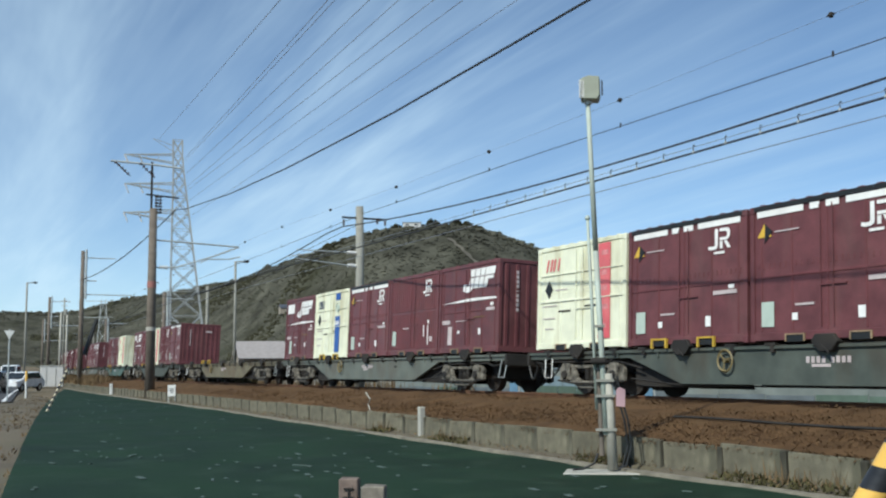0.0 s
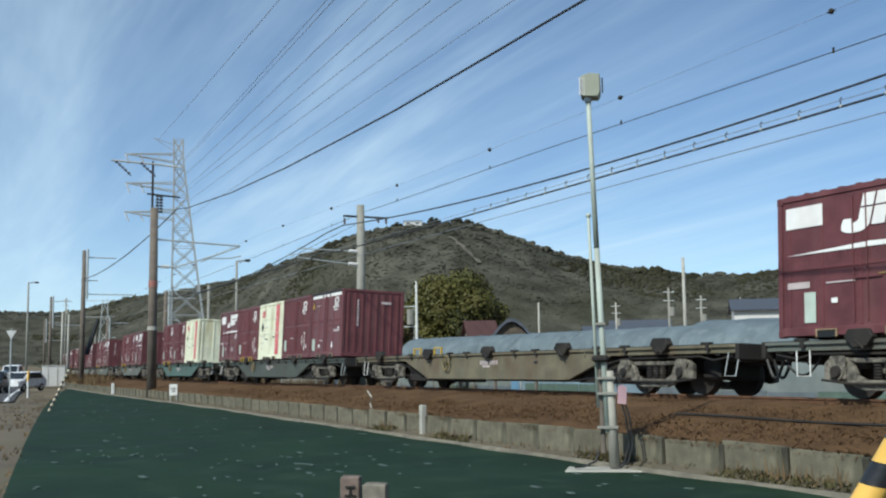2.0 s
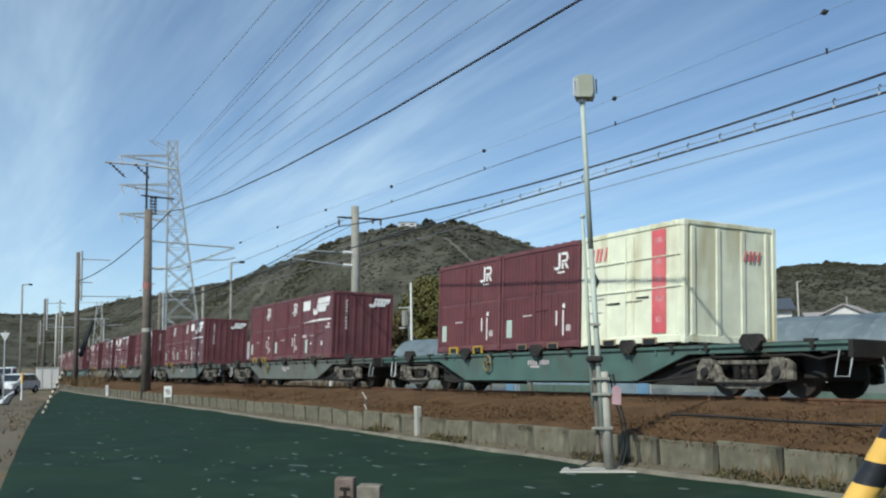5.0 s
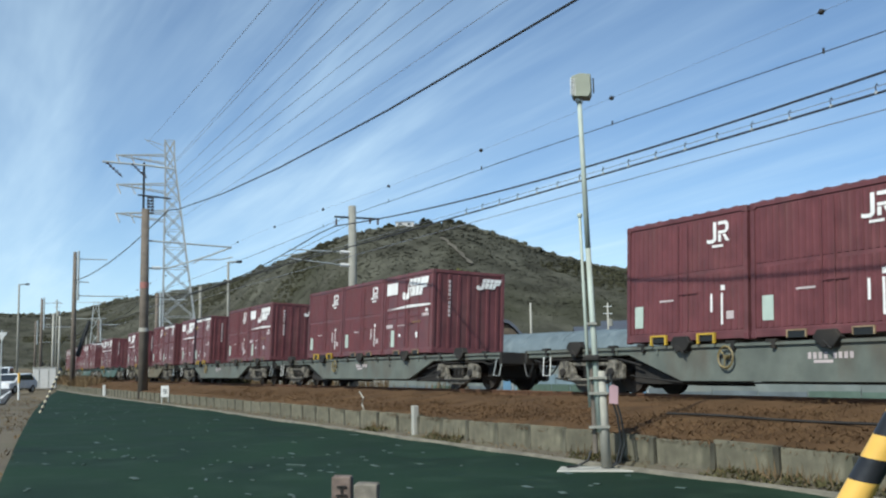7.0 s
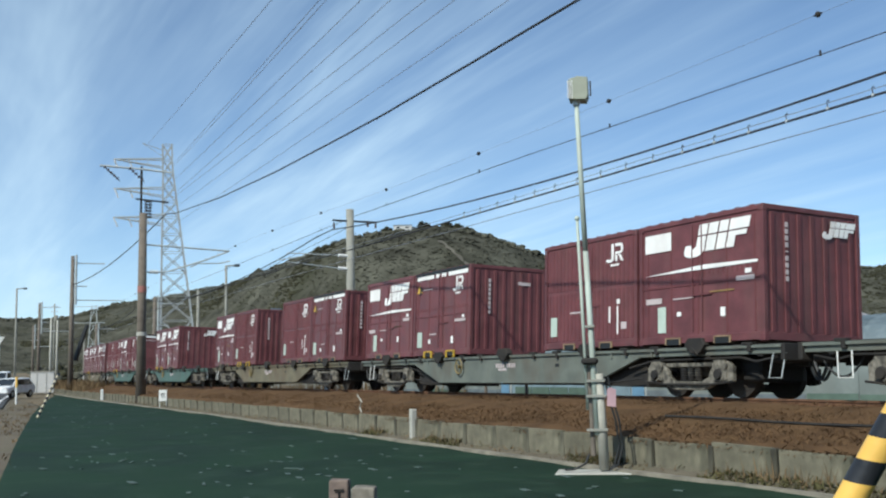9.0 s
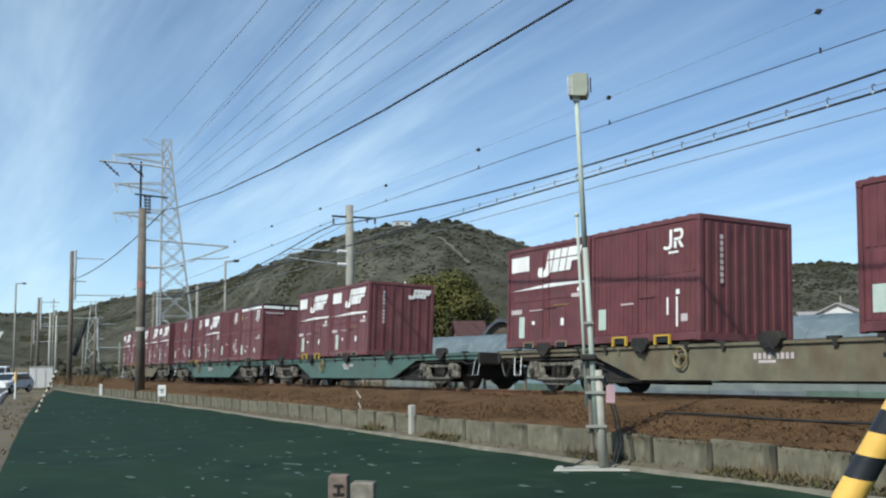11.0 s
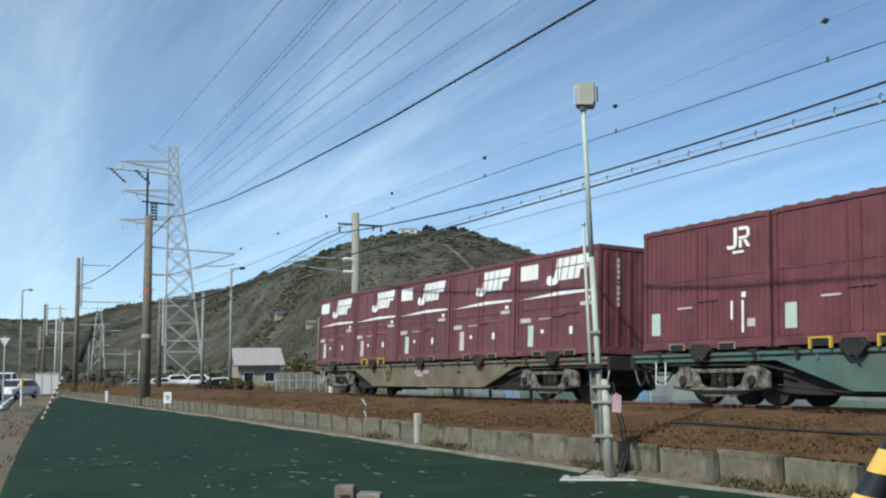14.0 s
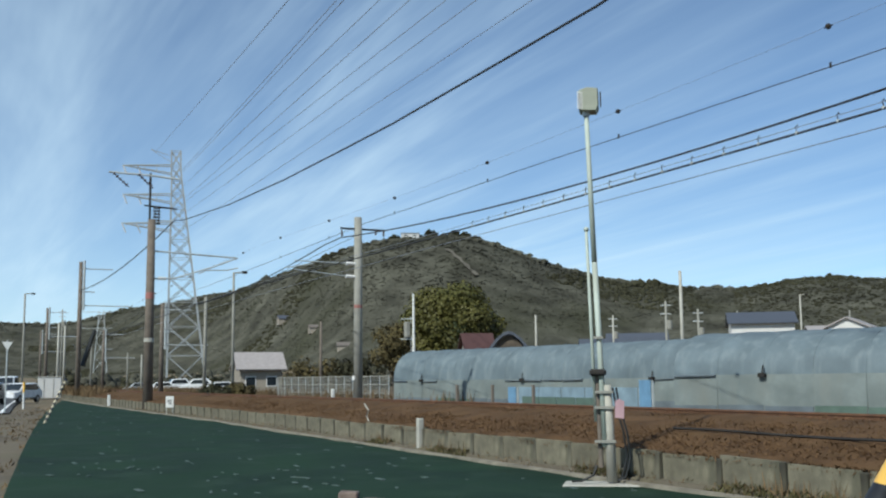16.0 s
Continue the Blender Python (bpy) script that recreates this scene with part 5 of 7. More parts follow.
for n, (paint, load) in enumerate(TRAIN):
    at = ride(wagon_base(0, n), 0, 0)
    if paint in first_of:
        wagon = copy_thing(first_of[paint], at)
    else:
        wagon = first_of[paint] = container_wagon(PAINT[paint][0], PAINT[paint][1] + (", unloaded" if load == "-----" else ""), at)
    if load == "-----":
        wagon["label"] = PAINT[paint][1] + ", unloaded"
    else:
        wagon["label"] = PAINT[paint][1] + ", loaded"
    RIDERS.append((wagon, n, 0.0, 0.0))
    for i, code in enumerate(load):
        if code == "-":
            continue
        at = ride(wagon_base(0, n), (2 - i) * PITCH, DECK)
        if code in first_of:
            box_thing = copy_thing(first_of[code], at)
        else:
            box_thing = first_of[code] = MAKE[code](at)
        RIDERS.append((box_thing, n, (2 - i) * PITCH, DECK))

# ---- things beside the line ----
def polar(heading, r, z=GROUND):
    return Vector((-r * math.sin(radians(heading)), r * math.cos(radians(heading)), z))


def lamp_mast():
    """A pale green mast with a boxy loudspeaker-like lamp head, braced by a short concrete post."""
    base = polar(54.37, 15.5)
    root = thing("lamp_mast", Matrix.Translation(base) @ Matrix.Rotation(radians(52), 4, "Z"), "pale green mast with a boxy head, strapped to a concrete post", "mast")
    # own axes: x to the right as seen, y away
    bm = bmesh.new()
    box(bm, 0.02, 0.0, 0.015, 1.30, 0.62, 0.035)
    part("concrete_pad", bm, CONCRETE_PALE, root, "pale concrete pad", bevel=0.015)
    bm = bmesh.new()
    rod(bm, (0.06, 0, 0.05), (0.02, 0, 1.42), 0.078, 0.062, 12)
    part("concrete_post", bm, MAST_CONCRETE, root, "short grey concrete post", smooth=True)
    bm = bmesh.new()
    rod(bm, (-0.02, -0.02, 0.55), (-0.105, -0.02, 3.2), 0.045, 0.040, 10)
    part("lower_tube", bm, PALE_GREEN_PAINT, root, smooth=True)
    bm = bmesh.new()
    rod(bm, (-0.105, -0.02, 3.2), (-0.165, -0.02, 5.45), 0.040, 0.034, 10)
    part("upper_tube", bm, PALE_GREEN_PAINT, root, smooth=True)
    bm = bmesh.new()
    rod(bm, (-0.15, 0.05, 0.9), (-0.215, 0.05, 3.68), 0.026, 0.022, 8)
    ball(bm, (-0.215, 0.05, 3.70), 0.04)
    part("side_tube", bm, PALE_GREEN_PAINT, root, smooth=True)
    bm = bmesh.new()
    rod(bm, (-0.09, 0.02, 0.25), (-0.11, 0.02, 1.55), 0.035, sides=8)
    part("conduit", bm, POLE_BROWN, root)
    for z, w in ((0.62, 0.30), (1.10, 0.28), (1.32, 0.26), (1.62, 0.16), (2.1, 0.14)):
        bm = bmesh.new()
        box(bm, -0.02 if z < 1.5 else -0.08, -0.06, z, w, 0.07, 0.035)
        part("strap", bm, POLE_GREY, root)
    bm = bmesh.new()
    box(bm, -0.1, -0.04, 1.60, 0.24, 0.2, 0.10)
    part("cable_clamp", bm, UNDERFRAME, root, bevel=0.03)
    # lamp head
    bm = bmesh.new()
    m = Matrix.Translation((-0.115, 0, 5.62)) @ Matrix.Rotation(radians(4), 4, "Y")
    slab(bm, [(-0.14, -0.17), (0.11, -0.17), (0.14, -0.10), (0.12, 0.17), (-0.04, 0.18), (-0.16, 0.13)], 0.30, m @ Matrix.Translation((0, 0.15, 0)) @ Matrix.Rotation(radians(90), 4, "X"))
    head = part("lamp_head", bm, HEAD_GREY, root, "boxy grey-green lamp head", bevel=0.008)
    for i in range(7):
        bm = bmesh.new()
        box(bm, -0.275 + i * 0.021, -0.165 + 0.012 * i, 5.60, 0.009, 0.05, 0.26 + 0.004 * i)
        part("fin", bm, WHITE_PIPE, head)
    bm = bmesh.new()
    box(bm, 0.055, -0.14, 5.60, 0.02, 0.03, 0.22)
    part("bracket", bm, UNDERFRAME, head)
    bm = bmesh.new()
    rod(bm, (-0.165, -0.02, 5.39), (-0.165, -0.02, 5.48), 0.055, sides=10)
    part("collar", bm, GALVANISED, root)
    bm = bmesh.new()
    slab(bm, [(-0.06, -0.17), (0.06, -0.19), (0.07, 0.15), (0.0, 0.2), (-0.05, 0.16)], 0.012, Matrix.Translation((0.19, -0.08, 1.08)) @ Matrix.Diagonal((1.05, 1, 0.72, 1)) @ Matrix.Rotation(radians(90), 4, "X"))
    part("tag", bm, PINK_TAG, root, "faded pink and white tag")
    for off in ((0.0, 0.0), (0.05, 0.03)):
        bm = bmesh.new()
        tube(bm, [(0.10 + off[0], -0.02, 1.38), (0.15 + off[0], -0.04, 1.1), (0.24 + off[0], -0.06, 0.75), (0.28 + off[0], -0.05, 0.4), (0.2 + off[0], -0.06, 0.12), (0.14, -0.1, 0.07)], 0.015, 6)
        part("cable", bm, MARK_BLACK, root, "black cable")
    bm = bmesh.new()
    tube(bm, [(-0.15, 0, 0.28), (-0.2, -0.1, 0.15), (-0.36, -0.15, 0.075), (-0.5, -0.18, 0.07)], 0.018, 6)
    part("cable", bm, MARK_BLACK, root, "black cable")


def line_pole_near():
    """The brown utility pole of the near side, with its crossarm and track-side arms."""
    base = along(-57.2, -4.2, -0.8)
    root = thing("utility_pole", Matrix.Translation(base), "tall brown utility pole with crossarms and railway wire brackets", "utility pole", "poles along the line")
    bm = bmesh.new()
    rod(bm, (0, 0, 0), (0, 0, 10.2), 0.27, 0.2, 14)
    part("shaft", bm, POLE_BROWN, root, smooth=True)
    bm = bmesh.new()
    rod(bm, (-0.05, -0.1, 9.8), (-0.05, -0.1, 12.75), 0.06, sides=8)
    part("top_tube", bm, UNDERFRAME, root)
    ay = Vector((math.sin(0.2), math.cos(0.2), 0))     # across the view
    bm = bmesh.new()
    tube(bm, [(-0.3, -2.25, 12.7), (0.0, 0, 12.6), (0.3, 1.4, 12.45)], 0.06, 6)
    part("crossarm", bm, GALVANISED, root)
    for y, z in ((-2.05, 12.6), (-0.75, 12.62)):
        bm = bmesh.new()
        for i in range(5):
            rod(bm, (0, y + 0.18 * i * 0.9, z - 0.14 * i), (0, y + 0.18 * i * 0.9 + 0.05, z - 0.14 * i - 0.05), 0.09, sides=8)
        tube(bm, [(0, y, z), (0, y + 0.8, z - 0.72)], 0.03, 5)
        part("insulator", bm, INSULATOR_DARK, root)
    bm = bmesh.new()
    tube(bm, [(0, -0.4, 10.95), (0, 1.35, 10.85)], 0.05, 6)
    part("crossarm", bm, UNDERFRAME, root)
    for y in (0.16, 0.36):
        bm = bmesh.new()
        for i in range(6):
            rod(bm, (0, y, 9.95 + 0.17 * i), (0, y, 10.06 + 0.17 * i), 0.11, 0.07, 8)
        part("insulator", bm, UNDERFRAME, root)
    bm = bmesh.new()
    rod(bm, (0, 0, 10.12), (0, 1.2, 10.2), 0.03, sides=6)
    part("cable_arm", bm, GALVANISED, root)
    bm = bmesh.new()
    rod(bm, (0, 0, 8.5), (0.0, 4.75, 8.3), 0.05, sides=6)
    part("upper_bracket", bm, GALVANISED, root)
    bm = bmesh.new()
    tube(bm, [(0, 0, 7.0), (0, 1.3, 7.05), (0, 3.4, 7.75), (0, 4.75, 8.3)], 0.045, 6)
    part("lower_bracket", bm, GALVANISED, root)
    bm = bmesh.new()
    tube(bm, [(0, 2.6, 7.35), (0, 3.0, 7.55), (0, 4.2, 7.6), (0, 4.8, 7.75)], 0.035, 6)
    part("steady_arm", bm, GALVANISED, root)
    bm = bmesh.new()
    for i in range(4):
        rod(bm, (0, 0.4 + i * 0.12, 7.02), (0, 0.46 + i * 0.12, 7.02), 0.1, sides=8)
    part("insulator", bm, INSULATOR, root)
    bm = bmesh.new()
    rod(bm, (0, 0, 5.9), (0, 0, 6.25), 0.245, 0.243, 14)
    part("band", bm, RED_BAND, root, "faded red band")
    bm = bmesh.new()
    rod(bm, (0, 0, 3.6), (0, 0, 3.8), 0.262, 0.26, 14)
    part("band", bm, CONCRETE_PALE, root, "pale band")


def line_pole_far():
    """The grey concrete pole beyond the track."""
    base = along(-45.4, 3.2, -0.62)
    root = thing("catenary_pole", Matrix.Translation(base), "grey concrete railway pole with insulated bracket arms", "catenary pole", "poles along the line")
    bm = bmesh.new()
    rod(bm, (0, 0, 0), (0, 0, 8.85), 0.21, 0.18, 14)
    part("shaft", bm, POLE_GREY, root, smooth=True)
    bm = bmesh.new()
    rod(bm, (0, 0, 4.6), (0, 0, 4.75), 0.2, 0.199, 14)
    part("band", bm, RED_BAND, root, "faded red band")
    bm = bmesh.new()
    box(bm, 0, 0.25, 8.3, 0.08, 2.25, 0.08)
    part("crossarm", bm, UNDERFRAME, root)
    for y, z in ((-0.8, 8.2), (0.9, 8.35), (1.3, 8.3)):
        bm = bmesh.new()
        rod(bm, (0, y, z), (0, y, z - 0.28), 0.05, sides=8)
        part("insulator", bm, INSULATOR_DARK, root)
    for z, end in ((6.65, 6.7), (6.05, 6.3)):
        bm = bmesh.new()
        rod(bm, (0, -0.15, z), (0, -0.6, z + 0.02), 0.085, sides=8)
        arm = part("insulator", bm, INSULATOR, root, "white insulator")
        bm = bmesh.new()
        tube(bm, [(0, -0.6, z + 0.02), (0, -3.1, end)], 0.028, 6)
        part("bracket_tube", bm, GALVANISED, root)
    bm = bmesh.new()
    tube(bm, [(0, -2.2, 6.6), (0, -3.6, 6.35)], 0.022, 6)
    part("steady_arm", bm, GALVANISED, root)
    bm = bmesh.new()
    box(bm, -0.02, -0.2, 1.4, 0.2, 0.12, 0.2)
    part("junction_box", bm, INSULATOR, root)


def far_line_poles():
    for s, l, h, words in ((-95, -4.0, 11.9, "near"), (-150, -4.0, 11.5, "near"), (-97, 3.3, 8.6, "far"), (-150, 3.3, 8.6, "far"), (-205, -4.0, 11.0, "near")):
        root = thing("catenary_pole" if words == "far" else "utility_pole", Matrix.Translation(along(s, l, -0.8)), "distant brown line pole with short crossarms", "utility pole", "poles along the line")
        bm = bmesh.new()
        rod(bm, (0, 0, 0), (0, 0, h), 0.24, 0.15, 10)
        part("shaft", bm, POLE_BROWN, root, smooth=True)
        for z, y0, y1 in ((h - 0.6, 0.1, 2.7), (h - 2.6, -0.2, 1.2), (h - 3.8, 0, 4.2)):
            bm = bmesh.new()
            rod(bm, (0, y0, z), (0, y1, z), 0.05, sides=6)
            part("crossarm", bm, GALVANISED, root)
        bm = bmesh.new()
        rod(bm, (0.1, 0.28, h - 4.2), (0.1, 0.28, h + 0.1), 0.10, sides=8)
        part("riser", bm, GALVANISED, root)
        if s == -95:
            bm = bmesh.new()
            rod(bm, (-0.3, 0.4, 2.9), (-0.3, 1.35, 6.0), 0.22, 0.16, 8)
            part("cable_reel_arm", bm, MARK_BLACK, root, "black slanting cable cover")


def wire(name, points, r, mat, label, sides=5):
    bm = bmesh.new()
    tube(bm, points, r, sides)
    return tagged(part(name, bm, mat), label, "cable", "overhead wires")


def wires():
    # catenary over the track
    def messenger(s):
        m = (s + 39.5) % 42 - 21
        return (5.525 if s > -39.5 else 5.42) + (0.0019 if s > -39.5 else 0.0022) * m * m

    def auxiliary(s):
        return 5.25 + 0.0003 * (max(s, -45) + 22) ** 2

    def earth(s):
        return 8.43 + 0.0005 * (min(s, -8) + 29) ** 2 if s > -41.7 else 8.51 + 0.023 * min(20, -41.7 - s)
    ss = [-305 + 2.0 * i for i in range(172)]
    wire("messenger_wire", [along(s, 0.0, messenger(s)) for s in ss], 0.024, WIRE, "dark messenger wire sagging over the track")
    wire("auxiliary_wire", [along(s, 0.05, auxiliary(s)) for s in ss], 0.024, WIRE, "dark auxiliary wire below the messenger wire")
    wire("contact_wire", [along(s, 0.1, 4.97) for s in ss], 0.010, THIN_WIRE, "thin contact wire over the track")
    bm = bmesh.new()
    tube(bm, [along(s, 0.05, auxiliary(s) + 0.12) for s in ss[110:]], 0.008, 4)
    tagged(part("hanger_wire", bm, THIN_WIRE), "thin wire along the hangers", "cable", "overhead wires")
    hang = None
    for i in range(40):
        s = 12 - 1.02 * i
        z = auxiliary(s)
        m = along_pose(s, 0.05, z)
        if hang is None:
            hang = thing("wire_hanger", m, "small white clamp and loop hanging on the wires", "hanger", "wire hangers")
            bm = bmesh.new()
            box(bm, 0, 0, 0.015, 0.06, 0.05, 0.06)
            part("clamp", bm, GALVANISED, hang, bevel=0.01)
            bm = bmesh.new()
            tube(bm, [(0, 0, 0.05), (-0.02, 0, 0.14), (0.02, 0, 0.17), (0.04, 0, 0.13)], 0.010, 5)
            part("loop", bm, UNDERFRAME, hang)
        else:
            copy_thing(hang, m)
    # feeders on the far poles
    wire("feeder_wire", [along(s, 3.3, 7.7 + 0.00025 * ((s + 45) % 52 - 26) ** 2 - 0.010 * max(0, s + 30)) for s in ss], 0.013, WIRE, "thin dark feeder wire along the far poles")
    wire("earth_wire", [along(s, 3.3, earth(s)) for s in ss], 0.0045, THIN_WIRE, "hair-thin earth wire with dark beads")
    for i in range(18):
        s = -0.45 - 8.07 * i - 0.45 * max(0, i - 4)
        bm = bmesh.new()
        ball(bm, (0, 0, 0), 0.07 if i else 0.07, 6, 10)
        rod(bm, (-0.12, 0, 0.0), (0.12, 0, 0.0), 0.02, sides=6)
        tagged(part("wire_bead", bm, UNDERFRAME, m=Matrix.Translation(along(s, 3.3, earth(s)))), "small dark bead on a thin overhead wire", "wire bead", "beads on the earth wire")
        if i < 9:
            bm = bmesh.new()
            rod(bm, (0, 0, -0.05), (0, 0, 0.08), 0.025, sides=6)
            tagged(part("wire_clip", bm, UNDERFRAME, m=Matrix.Translation(along(s, 3.3, 7.72 + 0.00025 * ((s + 45) % 52 - 26) ** 2 - 0.010 * max(0, s + 30)))), "small dark clip on the feeder wire", "wire clip", "clips on the feeder wire")
    # heavy cable on the near side
    pts = [(10, -6.6, 8.4), (0, -6.05, 7.35), (-8, -5.6, 6.77), (-13.4, -5.3, 6.61), (-17.4, -5.07, 6.70), (-22.5, -4.85, 6.785), (-26.5, -4.7, 6.92), (-33.1, -4.2, 7.32), (-42.7, -3.6, 8.0), (-53.6, -3.2, 8.92), (-57.2, -3.0, 9.4)]
    dense = []
    for (a, b, c), (d, e, f) in zip(pts, pts[1:]):
        for i in range(4):
            q = i / 4
            dense.append(along(a + (d - a) * q, b + (e - b) * q, c + (f - c) * q))
    dense.append(along(*pts[-1]))
    wire("heavy_cable", dense, 0.024, WIRE, "thick black cable slung between the near poles", 8)
    wire("heavy_cable", [along(-57.2 - 37.8 * q, -3.0 - 1.0 * q, 9.4 - 0.8 * q - 2.6 * q * (1 - q)) for q in [i / 12 for i in range(13)]], 0.035, WIRE, "thick black cable slung between the near poles", 6)
    for dy in (0.0, 0.22):
        wire("thin_cable", [along(-45.4 - 4.2 * i, 3.25 + dy, 7.45 - 0.215 * i + 0.003 * i * i - dy * 1.5) for i in range(13)], 0.012, WIRE, "thin dark wire slanting from the far pole")


def pylon():
    base = polar(76.75, 190, GROUND)
    turn = radians(76.75)
    root = thing("transmission_pylon", Matrix.Translation(base) @ Matrix.Rotation(turn, 4, "Z"), "tall grey lattice steel transmission pylon with three crossarms", "pylon", "pylons")
    top, foot = 0.8, 3.4
    def half(z):
        return foot + (top - foot) * min(1.0, z / 38.0)
    def cx(z):
        return -2.55 * min(1.0, z / 40.0) + 0.5
    def corner(i, z):
        a, b = ((-1, -1), (1, -1), (1, 1), (-1, 1))[i]
        return Vector((cx(z) + a * half(z), b * half(z), z))
    levels = [0, 6, 11, 15.5, 19.5, 23, 26.2, 29.2, 32, 34.6, 37, 39.4, 42.2]
    for i in range(4):
        bm = bmesh.new()
        tube(bm, [corner(i, z) for z in levels], 0.19, 4)
        part("leg", bm, PYLON_STEEL, root)
    for i in range(4):
        for k, (z0, z1) in enumerate(zip(levels, levels[1:])):
            bm = bmesh.new()
            rod(bm, corner(i, z0), corner((i + 1) % 4, z1), 0.092, sides=4)
            if k % 2 == 0 or i % 2 == 0:
                rod(bm, corner((i + 1) % 4, z0), corner(i, z1), 0.092, sides=4)
            rod(bm, corner(i, z1), corner((i + 1) % 4, z1), 0.065, sides=4)
            part("brace", bm, PYLON_STEEL, root)
    for z, reach in ((39.6, 9.3), (34.4, 9.25), (29.3, 9.3)):
        for side in (-1,):
            r = reach if side < 0 else reach * 0.62
            tip = Vector((cx(z) + side * (half(z) + r - 1.0), 0, z - 0.2))
            bm = bmesh.new()
            for y in (-1, 1):
                rod(bm, (cx(z) + side * half(z) * 0.8, y * half(z), z), tip, 0.12, sides=4)
                rod(bm, (cx(z) + side * half(z) * 0.8, y * half(z), z - 1.5), tip, 0.11, sides=4)
            for q in (0.3, 0.55, 0.78):
                a = Vector((cx(z) + side * half(z), 0, z)).lerp(tip, q)
                rod(bm, a + Vector((0, half(z) * (1 - q), 0)), a - Vector((0, half(z) * (1 - q), 1.4 * (1 - q))), 0.06, sides=4)
            part("crossarm", bm, PYLON_STEEL, root)
            for off in (0.15, 2.6):
                bm = bmesh.new()
                p = tip - Vector((side * off, 0, 0.1))
                for i in range(8):
                    rod(bm, p + Vector((side * -0.08 * i, 0, -0.2 * i)), p + Vector((side * -0.08 * i, 0, -0.2 * i - 0.1)), 0.17, sides=6)
                rod(bm, p, p + Vector((side * -0.6, 0, -1.6)), 0.05, sides=4)
                part("insulator_string", bm, INSULATOR, root)
    bm = bmesh.new()
    rod(bm, (cx(41) - 0.8, 0, 41.3), (cx(41) - 4.3, 0, 42.4), 0.07, sides=4)
    rod(bm, (cx(41) - 0.8, 0, 40.2), (cx(41) - 4.3, 0, 42.4), 0.06, sides=4)
    part("earth_arm", bm, PYLON_STEEL, root)
    # the conductors sweep up over the road, past the camera
    world_of = root.matrix_basis
    for (x, z), (heading, tilt) in zip(((-5.5, 42.2), (-1.0, 38.9), (-1.0, 38.4), (-0.8, 36), (-0.8, 33.5), (-0.7, 33), (-0.6, 31), (-0.4, 28.2)), ((71.62, 0.3675), (68.96, 0.369), (68.55, 0.3695), (66.58, 0.37), (64.9, 0.37), (62.86, 0.37), (61.17, 0.3695), (58.09, 0.3675))):
        a = world_of @ Vector((x, 0, z))
        b = polar(heading, 62, EYE[2] + 62 * tilt)
        pts = [a + (b - a) * (q / 10) - Vector((0, 0, 2.0 * (q / 10) * (1 - q / 14))) * 0.3 for q in range(0, 15)]
        wire("conductor", pts, 0.024, THIN_WIRE, "thin grey power line from the pylon", 4)
    # a second, farther pylon
    far = thing("transmission_pylon", Matrix.Translation(polar(80.95, 380)) @ Matrix.Rotation(radians(81), 4, "Z"), "distant grey lattice transmission pylon", "pylon", "pylons")
    for i in range(4):
        a, b = ((-1, -1), (1, -1), (1, 1), (-1, 1))[i]
        bm = bmesh.new()
        rod(bm, (a * 2.6, b * 2.6, 0), (a * 0.7, b * 0.7, 26), 0.16, sides=4)
        for k in range(5):
            z0, z1 = k * 5.2, k * 5.2 + 5.2
            h0, h1 = 2.6 - 1.9 * z0 / 26, 2.6 - 1.9 * z1 / 26
            c, d = ((1, -1), (1, 1), (-1, 1), (-1, -1))[i]
            rod(bm, (a * h0, b * h0, z0), (c * h1, d * h1, z1), 0.09, sides=4)
        part("leg", bm, GALVANISED, far)
    for z in (25.5, 20):
        bm = bmesh.new()
        rod(bm, (-8, 0, z), (3.5, 0, z), 0.14, sides=4)
        part("crossarm", bm, GALVANISED, far)


